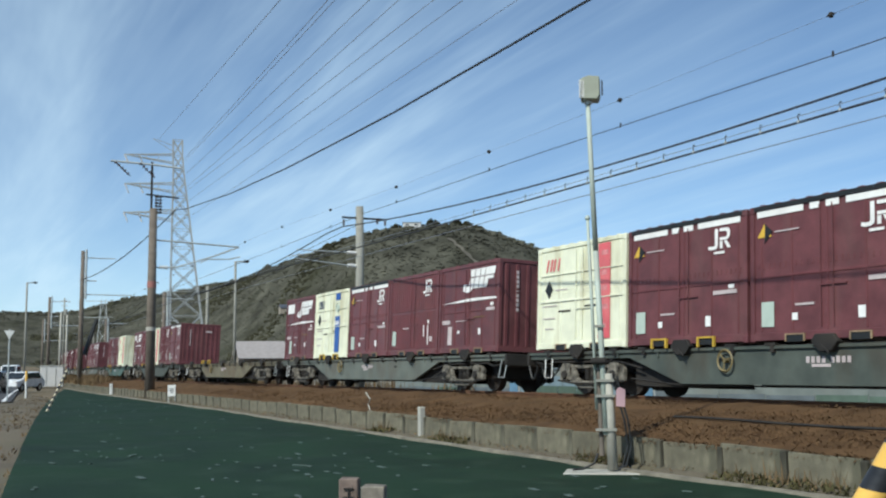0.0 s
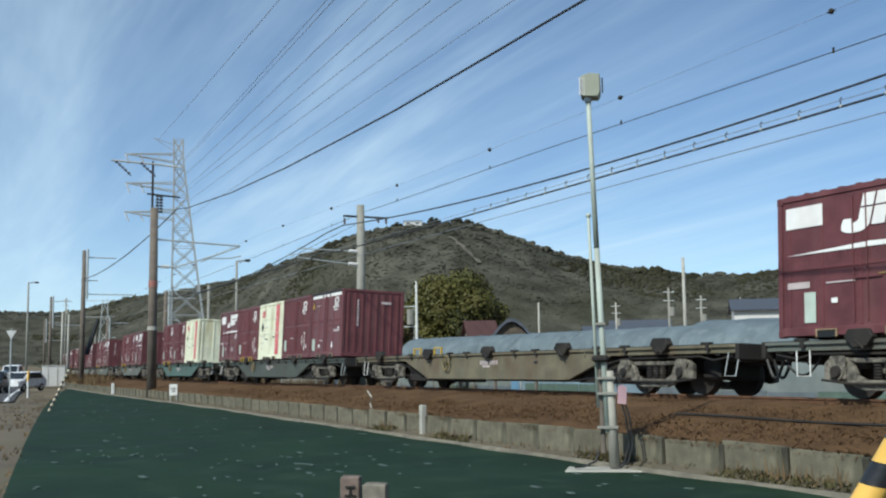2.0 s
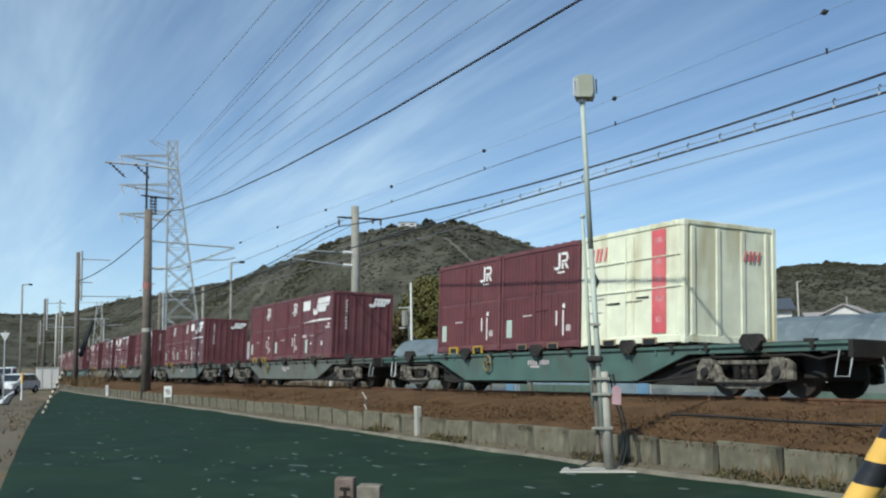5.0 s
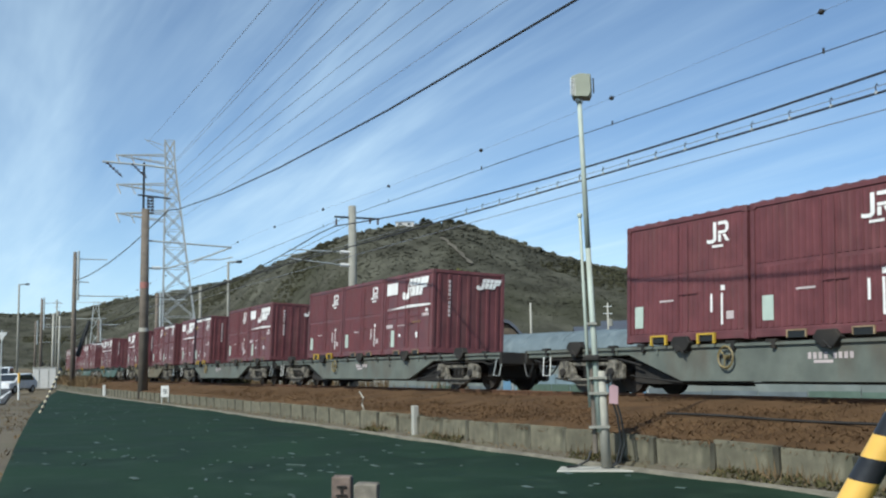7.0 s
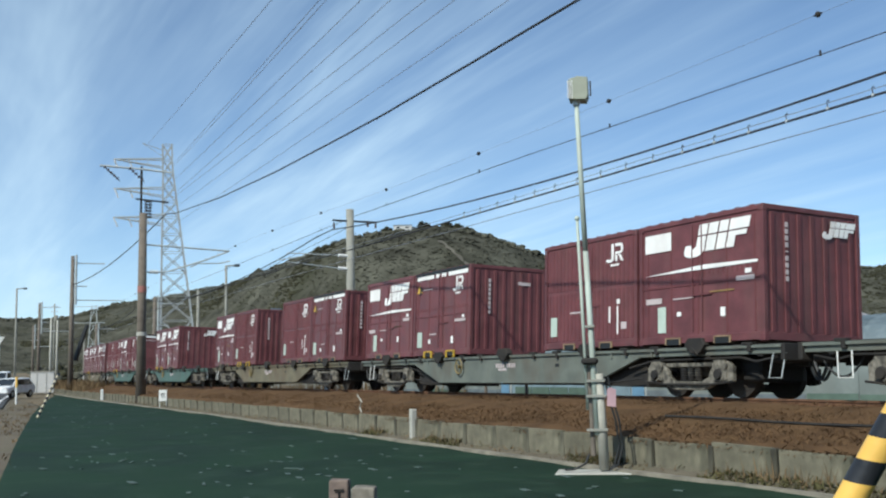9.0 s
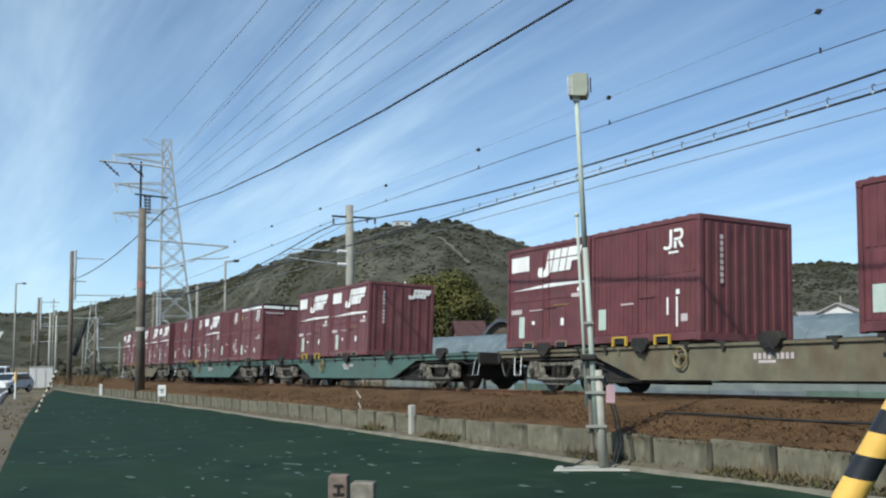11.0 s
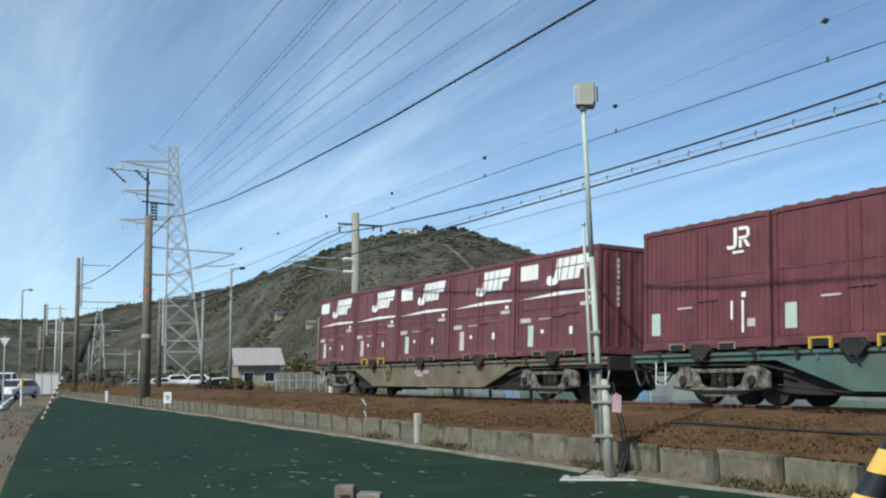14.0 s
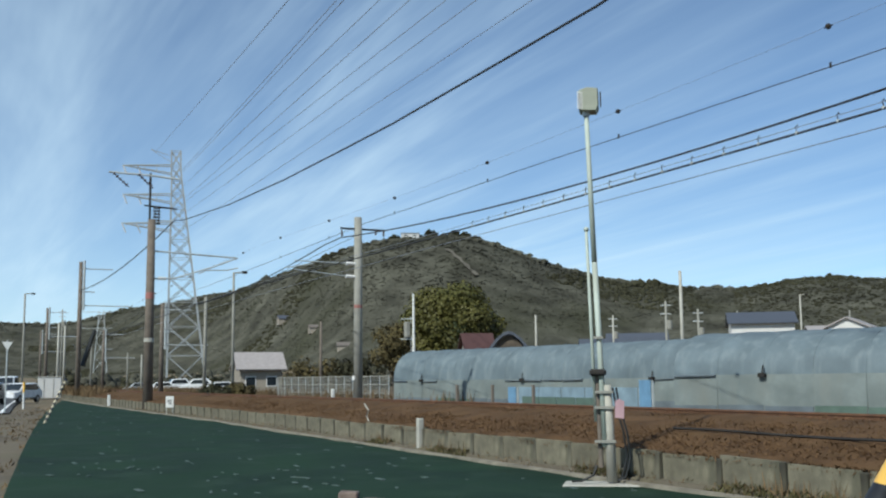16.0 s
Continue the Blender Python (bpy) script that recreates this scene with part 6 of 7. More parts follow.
def slim_poles():
    """Poles, street lamps and masts in the fields beyond."""
    for heading, r, z0, h, rad, mat, kind in ((74.25, 76, GROUND, 9.2, 0.10, POLE_GREY, "lamp"), (75.7, 82, GROUND, 7.9, 0.13, POLE_GREY, "pole"), (50.25, 90, GROUND, 10.3, 0.15, CONCRETE_PALE, "pole"), (51.06, 100, GROUND, 8.5, 0.12, POLE_GREY, "cross"), (49.4, 105, GROUND, 8.0, 0.12, POLE_GREY, "cross"),
                                             (57.98, 110, GROUND, 8.0, 0.12, CONCRETE_PALE, "pole"), (53.85, 120, GROUND, 8.4, 0.11, CONCRETE_PALE, "cross"), (69.6, 85, GROUND, 6.2, 0.12, POLE_BROWN, "pole"), (44.25, 140, GROUND, 11.6, 0.12, CONCRETE_PALE, "lamp"), (47.4, 150, GROUND, 10.4, 0.11, POLE_GREY, "pole"),
                                             (84.66, 110, GROUND, 10.2, 0.10, POLE_GREY, "lamp"), (83.0, 150, GROUND, 9.5, 0.16, CONCRETE_PALE, "pole"), (82.7, 165, GROUND, 9.9, 0.16, CONCRETE_PALE, "pole"), (82.85, 175, GROUND, 13, 0.12, POLE_GREY, "cross"), (81.4, 160, GROUND, 7, 0.10, POLE_GREY, "pole"), (79.6, 150, GROUND, 5.5, 0.1, POLE_GREY, "pole"), (78.9, 140, GROUND, 5.0, 0.1, CONCRETE_PALE, "pole"), (41.9, 150, GROUND, 10, 0.1, POLE_GREY, "pole")):
        words = {"lamp": ("street_lamp", "slim grey street lamp with a short arm", "street lamp"), "pole": ("utility_pole", "plain pale utility pole beyond the track", "utility pole"), "cross": ("utility_pole", "grey utility pole with small crossarms and fittings", "utility pole")}[kind]
        root = thing(words[0], Matrix.Translation(polar(heading, r, z0)), words[1], words[2], "poles in the distance")
        bm = bmesh.new()
        rod(bm, (0, 0, 0), (0, 0, h), rad * 1.15, rad * 0.8, 8)
        part("shaft", bm, mat, root, smooth=True)
        side = Vector((math.cos(radians(heading)), math.sin(radians(heading)), 0))
        if kind == "lamp":
            bm = bmesh.new()
            rod(bm, (0, 0, h - 0.05), side * 0.6 + Vector((0, 0, h + 0.02)), 0.05, sides=6)
            part("arm", bm, mat, root)
            bm = bmesh.new()
            box(bm, side.x * 0.75, side.y * 0.75, h, 0.35, 0.35, 0.16)
            part("lamp_head", bm, UNDERFRAME, root, bevel=0.03)
        if kind == "cross":
            for z in (h - 0.4, h - 1.2):
                bm = bmesh.new()
                rod(bm, side * -0.5 + Vector((0, 0, z)), side * 0.5 + Vector((0, 0, z)), 0.045, sides=6)
                part("crossarm", bm, GALVANISED, root)
            bm = bmesh.new()
            rod(bm, side * 0.3 + Vector((0, 0, h - 2.6)), side * 0.3 + Vector((0, 0, h - 1.8)), 0.24, sides=8)
            part("transformer", bm, POLE_GREY, root)
    # signal lamp mast beside the tree
    root = thing("signal_mast", Matrix.Translation(polar(64.6, 100)), "white railway signal mast with a ladder and hooded box", "signal")
    bm = bmesh.new()
    rod(bm, (0, 0, 0), (0, 0, 9.6), 0.16, 0.10, 8)
    part("shaft", bm, WHITE_PIPE, root)
    side = Vector((math.cos(radians(64.6)), math.sin(radians(64.6)), 0))
    bm = bmesh.new()
    c = side * -0.62
    box(bm, c.x, c.y, 6.2, 0.6, 0.4, 1.5, None)
    part("signal_box", bm, POLE_GREY, root, bevel=0.05)
    for z in (7.2, 5.3):
        bm = bmesh.new()
        rod(bm, side * -1.2 + Vector((0, 0, z)), Vector((0, 0, z)), 0.05, sides=6)
        part("bracket", bm, GALVANISED, root)
    bm = bmesh.new()
    c = side * -0.25
    rod(bm, c + Vector((0, 0, 0)), c + Vector((0, 0, 7.4)), 0.03, sides=5)
    part("ladder_rail", bm, GALVANISED, root)


def trackside_bits():
    # white boundary stakes and the number board along the wall
    for s, l, h, w in ((-20.56, -5.12, 0.70, 0.13), (-68.9, -4.6, 0.75, 0.16), (-50, 3.6, 0.75, 0.14)):
        root = thing("boundary_stake", along_pose(s, l, GROUND if l < 0 else -0.5), "white concrete boundary stake at the wall" if l < 0 else "white concrete boundary stake among the weeds", "stake", "boundary stakes")
        bm = bmesh.new()
        box(bm, 0, 0, h / 2, w, w, h)
        part("stake", bm, CONCRETE_PALE if l < 0 and s > -30 else WHITE_PIPE, root, bevel=0.015)
        bm = bmesh.new()
        box(bm, 0, 0, 0.04, w * 1.9, w * 1.9, 0.08)
        part("footing", bm, CONCRETE, root, bevel=0.01)
    root = thing("number_board", Matrix.Translation(along(-49.4, -4.55, -1.08)) @ Matrix.Rotation(radians(70), 4, "Z"), "small white number board with dark marks on two legs", "sign")
    bm = bmesh.new()
    box(bm, 0, 0, 0.84, 0.36, 0.03, 0.52)
    part("board", bm, WHITE_PIPE, root, bevel=0.01)
    bm = bmesh.new()
    for z in (0.76, 0.84, 0.92):
        box(bm, 0.0, -0.018, z, 0.13, 0.006, 0.03)
    for x, z in ((0.06, 0.88), (-0.06, 0.88), (0.06, 0.80)):
        box(bm, x, -0.0185, z, 0.03, 0.006, 0.12)
    part("mark", bm, MARK_BLACK, root)
    for x in (-0.15, 0.15):
        bm = bmesh.new()
        box(bm, x, 0.02, 0.29, 0.03, 0.03, 0.58)
        part("leg", bm, GALVANISED, root)
    # the two boundary posts in the foreground
    for heading, r, h, w, mat, marked in ((68.15, 6.4, 0.875, 0.115, POLE_BROWN, True), (66.85, 6.25, 0.845, 0.135, POST_CONCRETE, False)):
        base = polar(heading, r)
        root = thing("boundary_post", Matrix.Translation(base) @ Matrix.Rotation(radians(heading - 6), 4, "Z"), "weathered reddish boundary post with a carved mark" if marked else "weathered grey concrete boundary post", "post", "boundary posts")
        bm = bmesh.new()
        box(bm, 0, 0, h / 2, w, w, h)
        bmesh.ops.subdivide_edges(bm, edges=bm.edges[:], cuts=2)
        for v in bm.verts:
            v.co += Vector(noise.noise_vector(v.co * 9)) * 0.006
        part("shaft", bm, RED_POST if marked else mat, root, bevel=0.006)
        if marked:
            bm = bmesh.new()
            for cx, cz, sx, sz in ((0, h - 0.055, 0.055, 0.010), (0, h - 0.105, 0.065, 0.010), (0, h - 0.08, 0.010, 0.05)):
                box(bm, cx, -w / 2 - 0.006, cz, sx, 0.008, sz)
            part("carved_mark", bm, UNDERFRAME, root, "carved mark like a capital I")
    # low cable along the slope
    wire("ground_cable", [along(-13.5 + 0.8 * i, -3.98, -0.135 - 0.002 * i + 0.010 * math.sin(i * 1.3)  ) for i in range(22)], 0.022, UNDERFRAME, "dark cable lying on the embankment's slope")
    bm = bmesh.new()
    tube(bm, [along(-24.75, -4.7, 0.08), along(-24.47, -4.7, -0.08), along(-24.6, -4.7, -0.22), along(-24.42, -4.72, -0.34), along(-24.38, -4.74, -0.46)], 0.016, 6)
    tagged(part("bent_stalk", bm, CONCRETE_PALE), "pale bent stalk standing among the dead weeds", "stalk")


def guy_guard(name, a, b, r, bands, wire_r, label, spiral=0.0, over=1.0, light=YELLOW_BAND):
    """A guy wire's striped plastic guard from a (ground) to b."""
    a, b = Vector(a), Vector(b)
    root = thing(name, Matrix.Translation(a), label, "guy guard", "guy guards")
    d = b - a
    for i in range(bands):
        bm = bmesh.new()
        p, q = d * (i / bands), d * ((i + 1) / bands)
        sides = 20
        n = d.normalized()
        u = n.orthogonal().normalized()
        w = n.cross(u)
        rows = []
        for c in (p, q):
            rows.append([bm.verts.new(c + (u * math.cos(2 * math.pi * k / sides) + w * math.sin(2 * math.pi * k / sides)) * r + n * spiral * math.cos(2 * math.pi * k / sides)) for k in range(sides)])
        for k in range(sides):
            j = (k + 1) % sides
            bm.faces.new((rows[0][k], rows[0][j], rows[1][j], rows[1][k]))
        if i == bands - 1:
            bm.faces.new(rows[1])
        part("band", bm, BLACK_BAND if i % 2 else light, root, smooth=True)
    bm = bmesh.new()
    rod(bm, (0, 0, 0), d * over, wire_r, sides=6)
    part("guy_wire", bm, THIN_WIRE, root)


def greenhouse(name, a, b, half, eave, ridge, label, bays):
    """A long film tunnel from a to b: an arch of film over hoops, upright side curtains under a rolled edge, and end walls."""
    a, b = Vector((*a, GROUND - 0.05)), Vector((*b, GROUND - 0.05))
    d = (b - a)
    length = d.length
    root = thing(name, Matrix.Translation(a) @ Matrix.Rotation(math.atan2(d.y, d.x), 4, "Z"), label, "greenhouse", "greenhouses")
    prof = [(-half, eave)]
    for i in range(1, 14):
        q = math.pi * i / 14
        prof.append((-half * math.copysign(abs(math.cos(q)) ** 0.85, math.cos(q)), eave + (ridge - eave) * math.sin(q) ** 0.85))
    prof += [(half, eave), (half, 0.0)]
    step = length / bays
    rng = random.Random(int(length * 10))
    for k in range(bays):
        bm = bmesh.new()
        rows = []
        for f in (0.0, 0.25, 0.5, 0.75, 1.0):
            x = k * step + 0.003 + (step - 0.006) * f
            sag = 0.015 * math.sin(math.pi * f)
            rows.append([bm.verts.new((x, y * (1 - sag * 0.3), z - sag + rng.uniform(-0.012, 0.012))) for y, z in prof])
        for r0, r1 in zip(rows, rows[1:]):
            for i in range(len(prof) - 1):
                bm.faces.new((r0[i], r1[i], r1[i + 1], r0[i + 1]))
        part("film_bay", bm, PLASTIC_BLUE, root, smooth=True)
        bm = bmesh.new()
        tube(bm, [(k * step, y * 1.001, z) for y, z in prof], 0.010, 5)
        part("hoop", bm, PLASTIC_BLUE, root)
        # the upright curtain hangs in shallow folds, some of it faded to blue or green
        bm = bmesh.new()
        rows = []
        for f in range(9):
            x = k * step + 0.002 + (step - 0.004) * f / 8
            o = 0.02 + 0.035 * rng.random()
            rows.append([bm.verts.new((x, -half - o * w, z)) for w, z in ((0.0, eave + 0.005), (0.3, eave - 0.10), (1.0, eave * 0.55), (0.7, 0.03))])
        for r0, r1 in zip(rows, rows[1:]):
            for i in range(3):
                bm.faces.new((r0[i], r0[i + 1], r1[i + 1], r1[i]))
        part("side_film", bm, FILM_PALE, root, "milky side film", smooth=True)
        bm = bmesh.new()
        box(bm, (k + 0.5) * step, -half - 0.05, 0.30 + 0.03 * (k % 2), step - 0.05, 0.02, 0.5)
        part("skirt", bm, GREEN_SHEET if k % 7 in (3, 4) else FILM_SHADE, root)
        if rng.random() < 0.35:
            bm = bmesh.new()
            rod(bm, (k * step + 0.05, -half - 0.06, eave - 0.02 - 0.05 * rng.random()), ((k + 1) * step - 0.05, -half - 0.06, eave - 0.02 - 0.05 * rng.random()), 0.03 + 0.03 * rng.random(), sides=8)
            part("rolled_film", bm, FILM_SHADE, root, "rolled-up grey film")
    for x in (0.0, length):
        bm = bmesh.new()
        slab(bm, [(-half, 0.0)] + [(y, z) for y, z in prof], 0.03, Matrix.Translation((x, 0, 0)) @ Matrix.Rotation(radians(90), 4, "Z") @ Matrix.Rotation(radians(90), 4, "X"))
        part("end_wall", bm, PLASTIC_BLUE, root)
    for k in range(2, bays, 6):
        bm = bmesh.new()
        box(bm, k * step, -half - 0.12, eave - 0.02, 0.26, 0.16, 0.15)
        rod(bm, (k * step, -half - 0.12, eave), (k * step + 0.05, -half - 0.1, eave + 0.32), 0.03, sides=6)
        part("vent_motor", bm, UNDERFRAME, root, "dark vent motor", bevel=0.02)


def fences():
    def panel_fence(name, p0, p1, h, mat, label, count, rails):
        p0, p1 = Vector(p0), Vector(p1)
        d = p1 - p0
        root = thing(name, Matrix.Translation(p0) @ Matrix.Rotation(math.atan2(d.y, d.x), 4, "Z"), label, "fence", "fences")
        step = d.length / count
        for i in range(count + 1):
            bm = bmesh.new()
            box(bm, i * step, 0.06, h * 0.48, 0.05, 0.05, h * 0.96)
            part("post", bm, GALVANISED, root)
        for i in range(count):
            if rails:
                for z in (0.35, 0.65, 0.95):
                    bm = bmesh.new()
                    box(bm, (i + 0.5) * step, 0, h * z - 0.03, step - 0.07, 0.03, 0.06)
                    part("rail", bm, mat, root)
                for k in range(8):
                    bm = bmesh.new()
                    box(bm, i * step + 0.14 + k * (step - 0.28) / 7, 0.03, h * 0.5, 0.03, 0.02, h * 0.9)
                    part("picket", bm, mat, root)
            else:
                bm = bmesh.new()
                box(bm, (i + 0.5) * step, 0, h * 0.52, step - 0.07, 0.03, h * 0.9)
                part("panel", bm, mat, root)
    panel_fence("white_fence", polar(71.9, 76, -0.7), polar(66.0, 62, -0.7), 1.7, POLE_GREY, "grey railed fence behind the track", 14, True)
    for s0, s1, lateral, h, mat, label, count in ((-29.1, -28.4, 7.0, 1.52, BLUE_SHEET, "narrow screen of blue sheeting behind the track", 1), (-37.3, -29.2, 7.05, 1.26, BLUE_FADED, "low fence of bleached blue film behind the track", 5),
                                                  (-38.1, -37.4, 7.0, 1.26, BLUE_SHEET, "short screen of blue sheeting behind the track", 1), (-36.6, -31.4, 6.8, 0.88, GREEN_SHEET, "low fence of faded green netting behind the track", 4)):
        panel_fence("sheet_fence", tuple(along(s0, lateral, -0.9)), tuple(along(s1, lateral, -0.9)), h, mat, label, count, False)
    for i in range(3):
        p = along(-38 + 3.0 * i, 4.6, -0.8)
        bm = bmesh.new()
        box(bm, 0, 0, 0.62, 0.10, 0.10, 1.24)
        tagged(part("fence_stake", bm, POLE_BROWN, m=Matrix.Translation(p), bevel=0.01), "dark wooden stake behind the track", "stake", "stakes behind the track")


def leafy(name, base, radius, height, trunk_h, count, leaf, mat, label, seed, lobes=9, lump=1.0):
    """A tree: trunk, limbs and a crown of many small leaf clumps in uneven lobes."""
    rng = random.Random(seed)
    root = thing(name, Matrix.Translation(base), label, "tree" if trunk_h > 1 else "shrub", "trees")
    bm = bmesh.new()
    rod(bm, (0, 0, -0.1), (0, 0, height * 0.55), radius * 0.09, radius * 0.05, 8)
    centres = []
    for i in range(lobes):
        a = i * 2.4 + rng.uniform(-0.3, 0.3)
        q = (i + 0.6) / lobes
        rr = radius * (0.62 if q < 0.75 else 0.35) * rng.uniform(0.75, 1.1)
        c = Vector((math.cos(a) * rr, math.sin(a) * rr, trunk_h + (height - trunk_h) * (0.25 + 0.6 * q)))
        centres.append((c, radius * rng.uniform(0.38, 0.55) * lump))
        rod(bm, (0, 0, height * rng.uniform(0.2, 0.5)), c, radius * 0.035, radius * 0.01, 5)
    part("trunk", bm, BARK, root)
    vs, fs = [], []
    for _ in range(count):
        c, r = rng.choice(centres)
        v = Vector((rng.gauss(0, 1), rng.gauss(0, 1), rng.gauss(0, 1))).normalized() * r * rng.uniform(0.55, 1.08)
        v.z *= 0.75
        p = c + v
        n = (v.normalized() + Vector((rng.uniform(-0.7, 0.7), rng.uniform(-0.7, 0.7), rng.uniform(-0.3, 0.9)))).normalized()
        u = n.orthogonal().normalized()
        w = n.cross(u)
        t = rng.uniform(0, 6.28)
        u, w = u * math.cos(t) + w * math.sin(t), w * math.cos(t) - u * math.sin(t)
        s = leaf * rng.uniform(0.6, 1.4)
        k = len(vs)
        vs.extend((p - u * s, p - w * s * 0.6, p + u * s, p + w * s * 0.6))
        fs.append((k, k + 1, k + 2, k + 3))
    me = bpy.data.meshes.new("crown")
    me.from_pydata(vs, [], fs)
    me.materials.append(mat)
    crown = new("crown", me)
    crown.parent = root
    return root


def house(name, heading, r, w, d, h, roof_h, wall, roof, label, turn=0.0, z=GROUND, windows=3):
    base = polar(heading, r, z)
    root = thing(name, Matrix.Translation(base) @ Matrix.Rotation(radians(heading + turn), 4, "Z"), label, "house", "houses")
    bm = bmesh.new()
    box(bm, 0, d / 2, h / 2, w, d, h)
    slab(bm, [(0, h), (d, h), (d / 2, h + roof_h * 0.96)], w, Matrix.Translation((-w / 2, 0, 0)) @ Matrix.Rotation(radians(90), 4, "Z") @ Matrix.Rotation(radians(90), 4, "X"))
    part("wall", bm, wall, root)
    for s in (0, 1):
        bm = bmesh.new()
        o = 0.5
        k = roof_h / (d / 2)
        y0, y1 = (-o, d / 2) if s == 0 else (d + o, d / 2)
        slab(bm, [(-w / 2 - 0.4, 0), (w / 2 + 0.4, 0), (w / 2 + 0.4, math.hypot(d / 2 + o, roof_h + o * k)), (-w / 2 - 0.4, math.hypot(d / 2 + o, roof_h + o * k))], 0.14,
             Matrix.Translation((0, y0, h - o * k + 0.02)) @ Matrix.Rotation(0 if s == 0 else math.pi, 4, "Z") @ Matrix.Rotation(math.atan2(roof_h + o * k, d / 2 + o), 4, "X"))
        part("roof", bm, roof, root)
    for i in range(windows):
        x = -w / 2 + (i + 0.5) * w / windows
        bm = bmesh.new()
        box(bm, x, -0.02, h * 0.55, w / windows * 0.5, 0.06, h * 0.34)
        win = part("window", bm, WHITE_PIPE, root)
        bm = bmesh.new()
        box(bm, x, -0.045, h * 0.55, w / windows * 0.44, 0.03, h * 0.28)
        part("pane", bm, GLASS_DARK, win)
    return root


def on_slope(heading, rise):
    """The distance at which the hill first rises to the given slope as seen from the road."""
    r = 300
    while r < 1200 and hill_height(heading, r) - 1.5 < rise * r:
        r += 4
    return r


def curved_house():
    """An old house whose dark roof curves down at both sides."""
    root = thing("house", Matrix.Translation(polar(59.45, 97, GROUND - 0.85)) @ Matrix.Rotation(radians(59.5), 4, "Z"), "old house with a dark curved roof", "house", "houses")
    bm = bmesh.new()
    box(bm, 0, 2.5, 2.5, 3.0, 4.6, 5.0)
    part("wall", bm, ROOF_OLD, root)
    outline = [(-2.15, 4.85), (-1.75, 5.25), (-1.1, 6.05), (-0.45, 6.55), (0, 6.65), (0.45, 6.55), (1.1, 6.05), (1.75, 5.25), (2.15, 4.85)]
    under = [(x * 0.93, z - 0.28) for x, z in outline[::-1]]
    bm = bmesh.new()
    slab(bm, outline + under, 5.4, Matrix.Translation((0, 5.1, 0)) @ Matrix.Rotation(radians(90), 4, "X"))
    part("roof", bm, ROOF_TILE, root)
    bm = bmesh.new()
    slab(bm, [(-1.45, 4.95), (1.45, 4.95), (0.95, 5.75), (0, 6.25), (-0.95, 5.75)], 0.1, Matrix.Translation((0, 0.25, 0)) @ Matrix.Rotation(radians(90), 4, "X"))
    part("gable", bm, BARK, root, "dark gable boards")


def car(heading, r, paint, label, facing=0.0, tall=1.45, long=4.2):
    base = polar(heading, r, GROUND + 0.03)
    root = thing("car", Matrix.Translation(base) @ Matrix.Rotation(radians(heading + facing), 4, "Z"), label, "car", "cars")
    k = tall / 1.45
    prof = [(-long / 2, 0.35), (-long / 2, 0.75 * k), (-long * 0.30, 0.88 * k), (-long * 0.16, 1.40 * k), (long * 0.28, tall), (long * 0.45, 0.95 * k), (long / 2, 0.85 * k), (long / 2, 0.35)]
    bm = bmesh.new()
    slab(bm, prof, 1.62, Matrix.Translation((0, 0.81, 0)) @ Matrix.Rotation(radians(90), 4, "X"))
    part("body", bm, paint, root, bevel=0.07)
    for y in (-0.815, 0.815):
        bm = bmesh.new()
        slab(bm, [(-long * 0.23, 0.92 * k), (-long * 0.14, 1.32 * k), (long * 0.25, 1.36 * k), (long * 0.36, 0.95 * k)], 0.02, Matrix.Translation((0, y + 0.01, 0)) @ Matrix.Rotation(radians(90), 4, "X"))
        part("side_window", bm, GLASS_DARK, root)
    for x0, z0, x1, z1 in ((-long * 0.30, 0.90, -long * 0.165, 1.36), (long * 0.44, 0.98, long * 0.30, 1.38)):
        bm = bmesh.new()
        s = -1 if x0 < 0 else 1
        vs = [bm.verts.new((x, y, z * k)) for x, z in ((x0 + s * 0.03, z0), (x1 + s * 0.03, z1)) for y in (-0.7, 0.7)]
        bm.faces.new((vs[0], vs[1], vs[3], vs[2]))
        ob = part("windscreen", bm, GLASS_DARK, root)
    for x in (-long * 0.31, long * 0.31):
        for y in (-0.72, 0.72):
            bm = bmesh.new()
            rod(bm, (x, y - 0.1, 0.31), (x, y + 0.1, 0.31), 0.31, sides=16)
            wheel = part("wheel", bm, RUBBER, root)
            bm = bmesh.new()
            rod(bm, (x, y - 0.105, 0.31), (x, y + 0.105, 0.31), 0.18, sides=12)
            part("rim", bm, CAR_SILVER, wheel)
    for y in (-0.6, 0.6):
        bm = bmesh.new()
        box(bm, -long / 2 - 0.005, y, 0.7 * k, 0.05, 0.28, 0.14)
        part("headlight", bm, INSULATOR, root, bevel=0.02)
        bm = bmesh.new()
        box(bm, long / 2 + 0.005, y, 0.78 * k, 0.05, 0.2, 0.16)
        part("tail_light", bm, LAMP_RED, root, bevel=0.02)


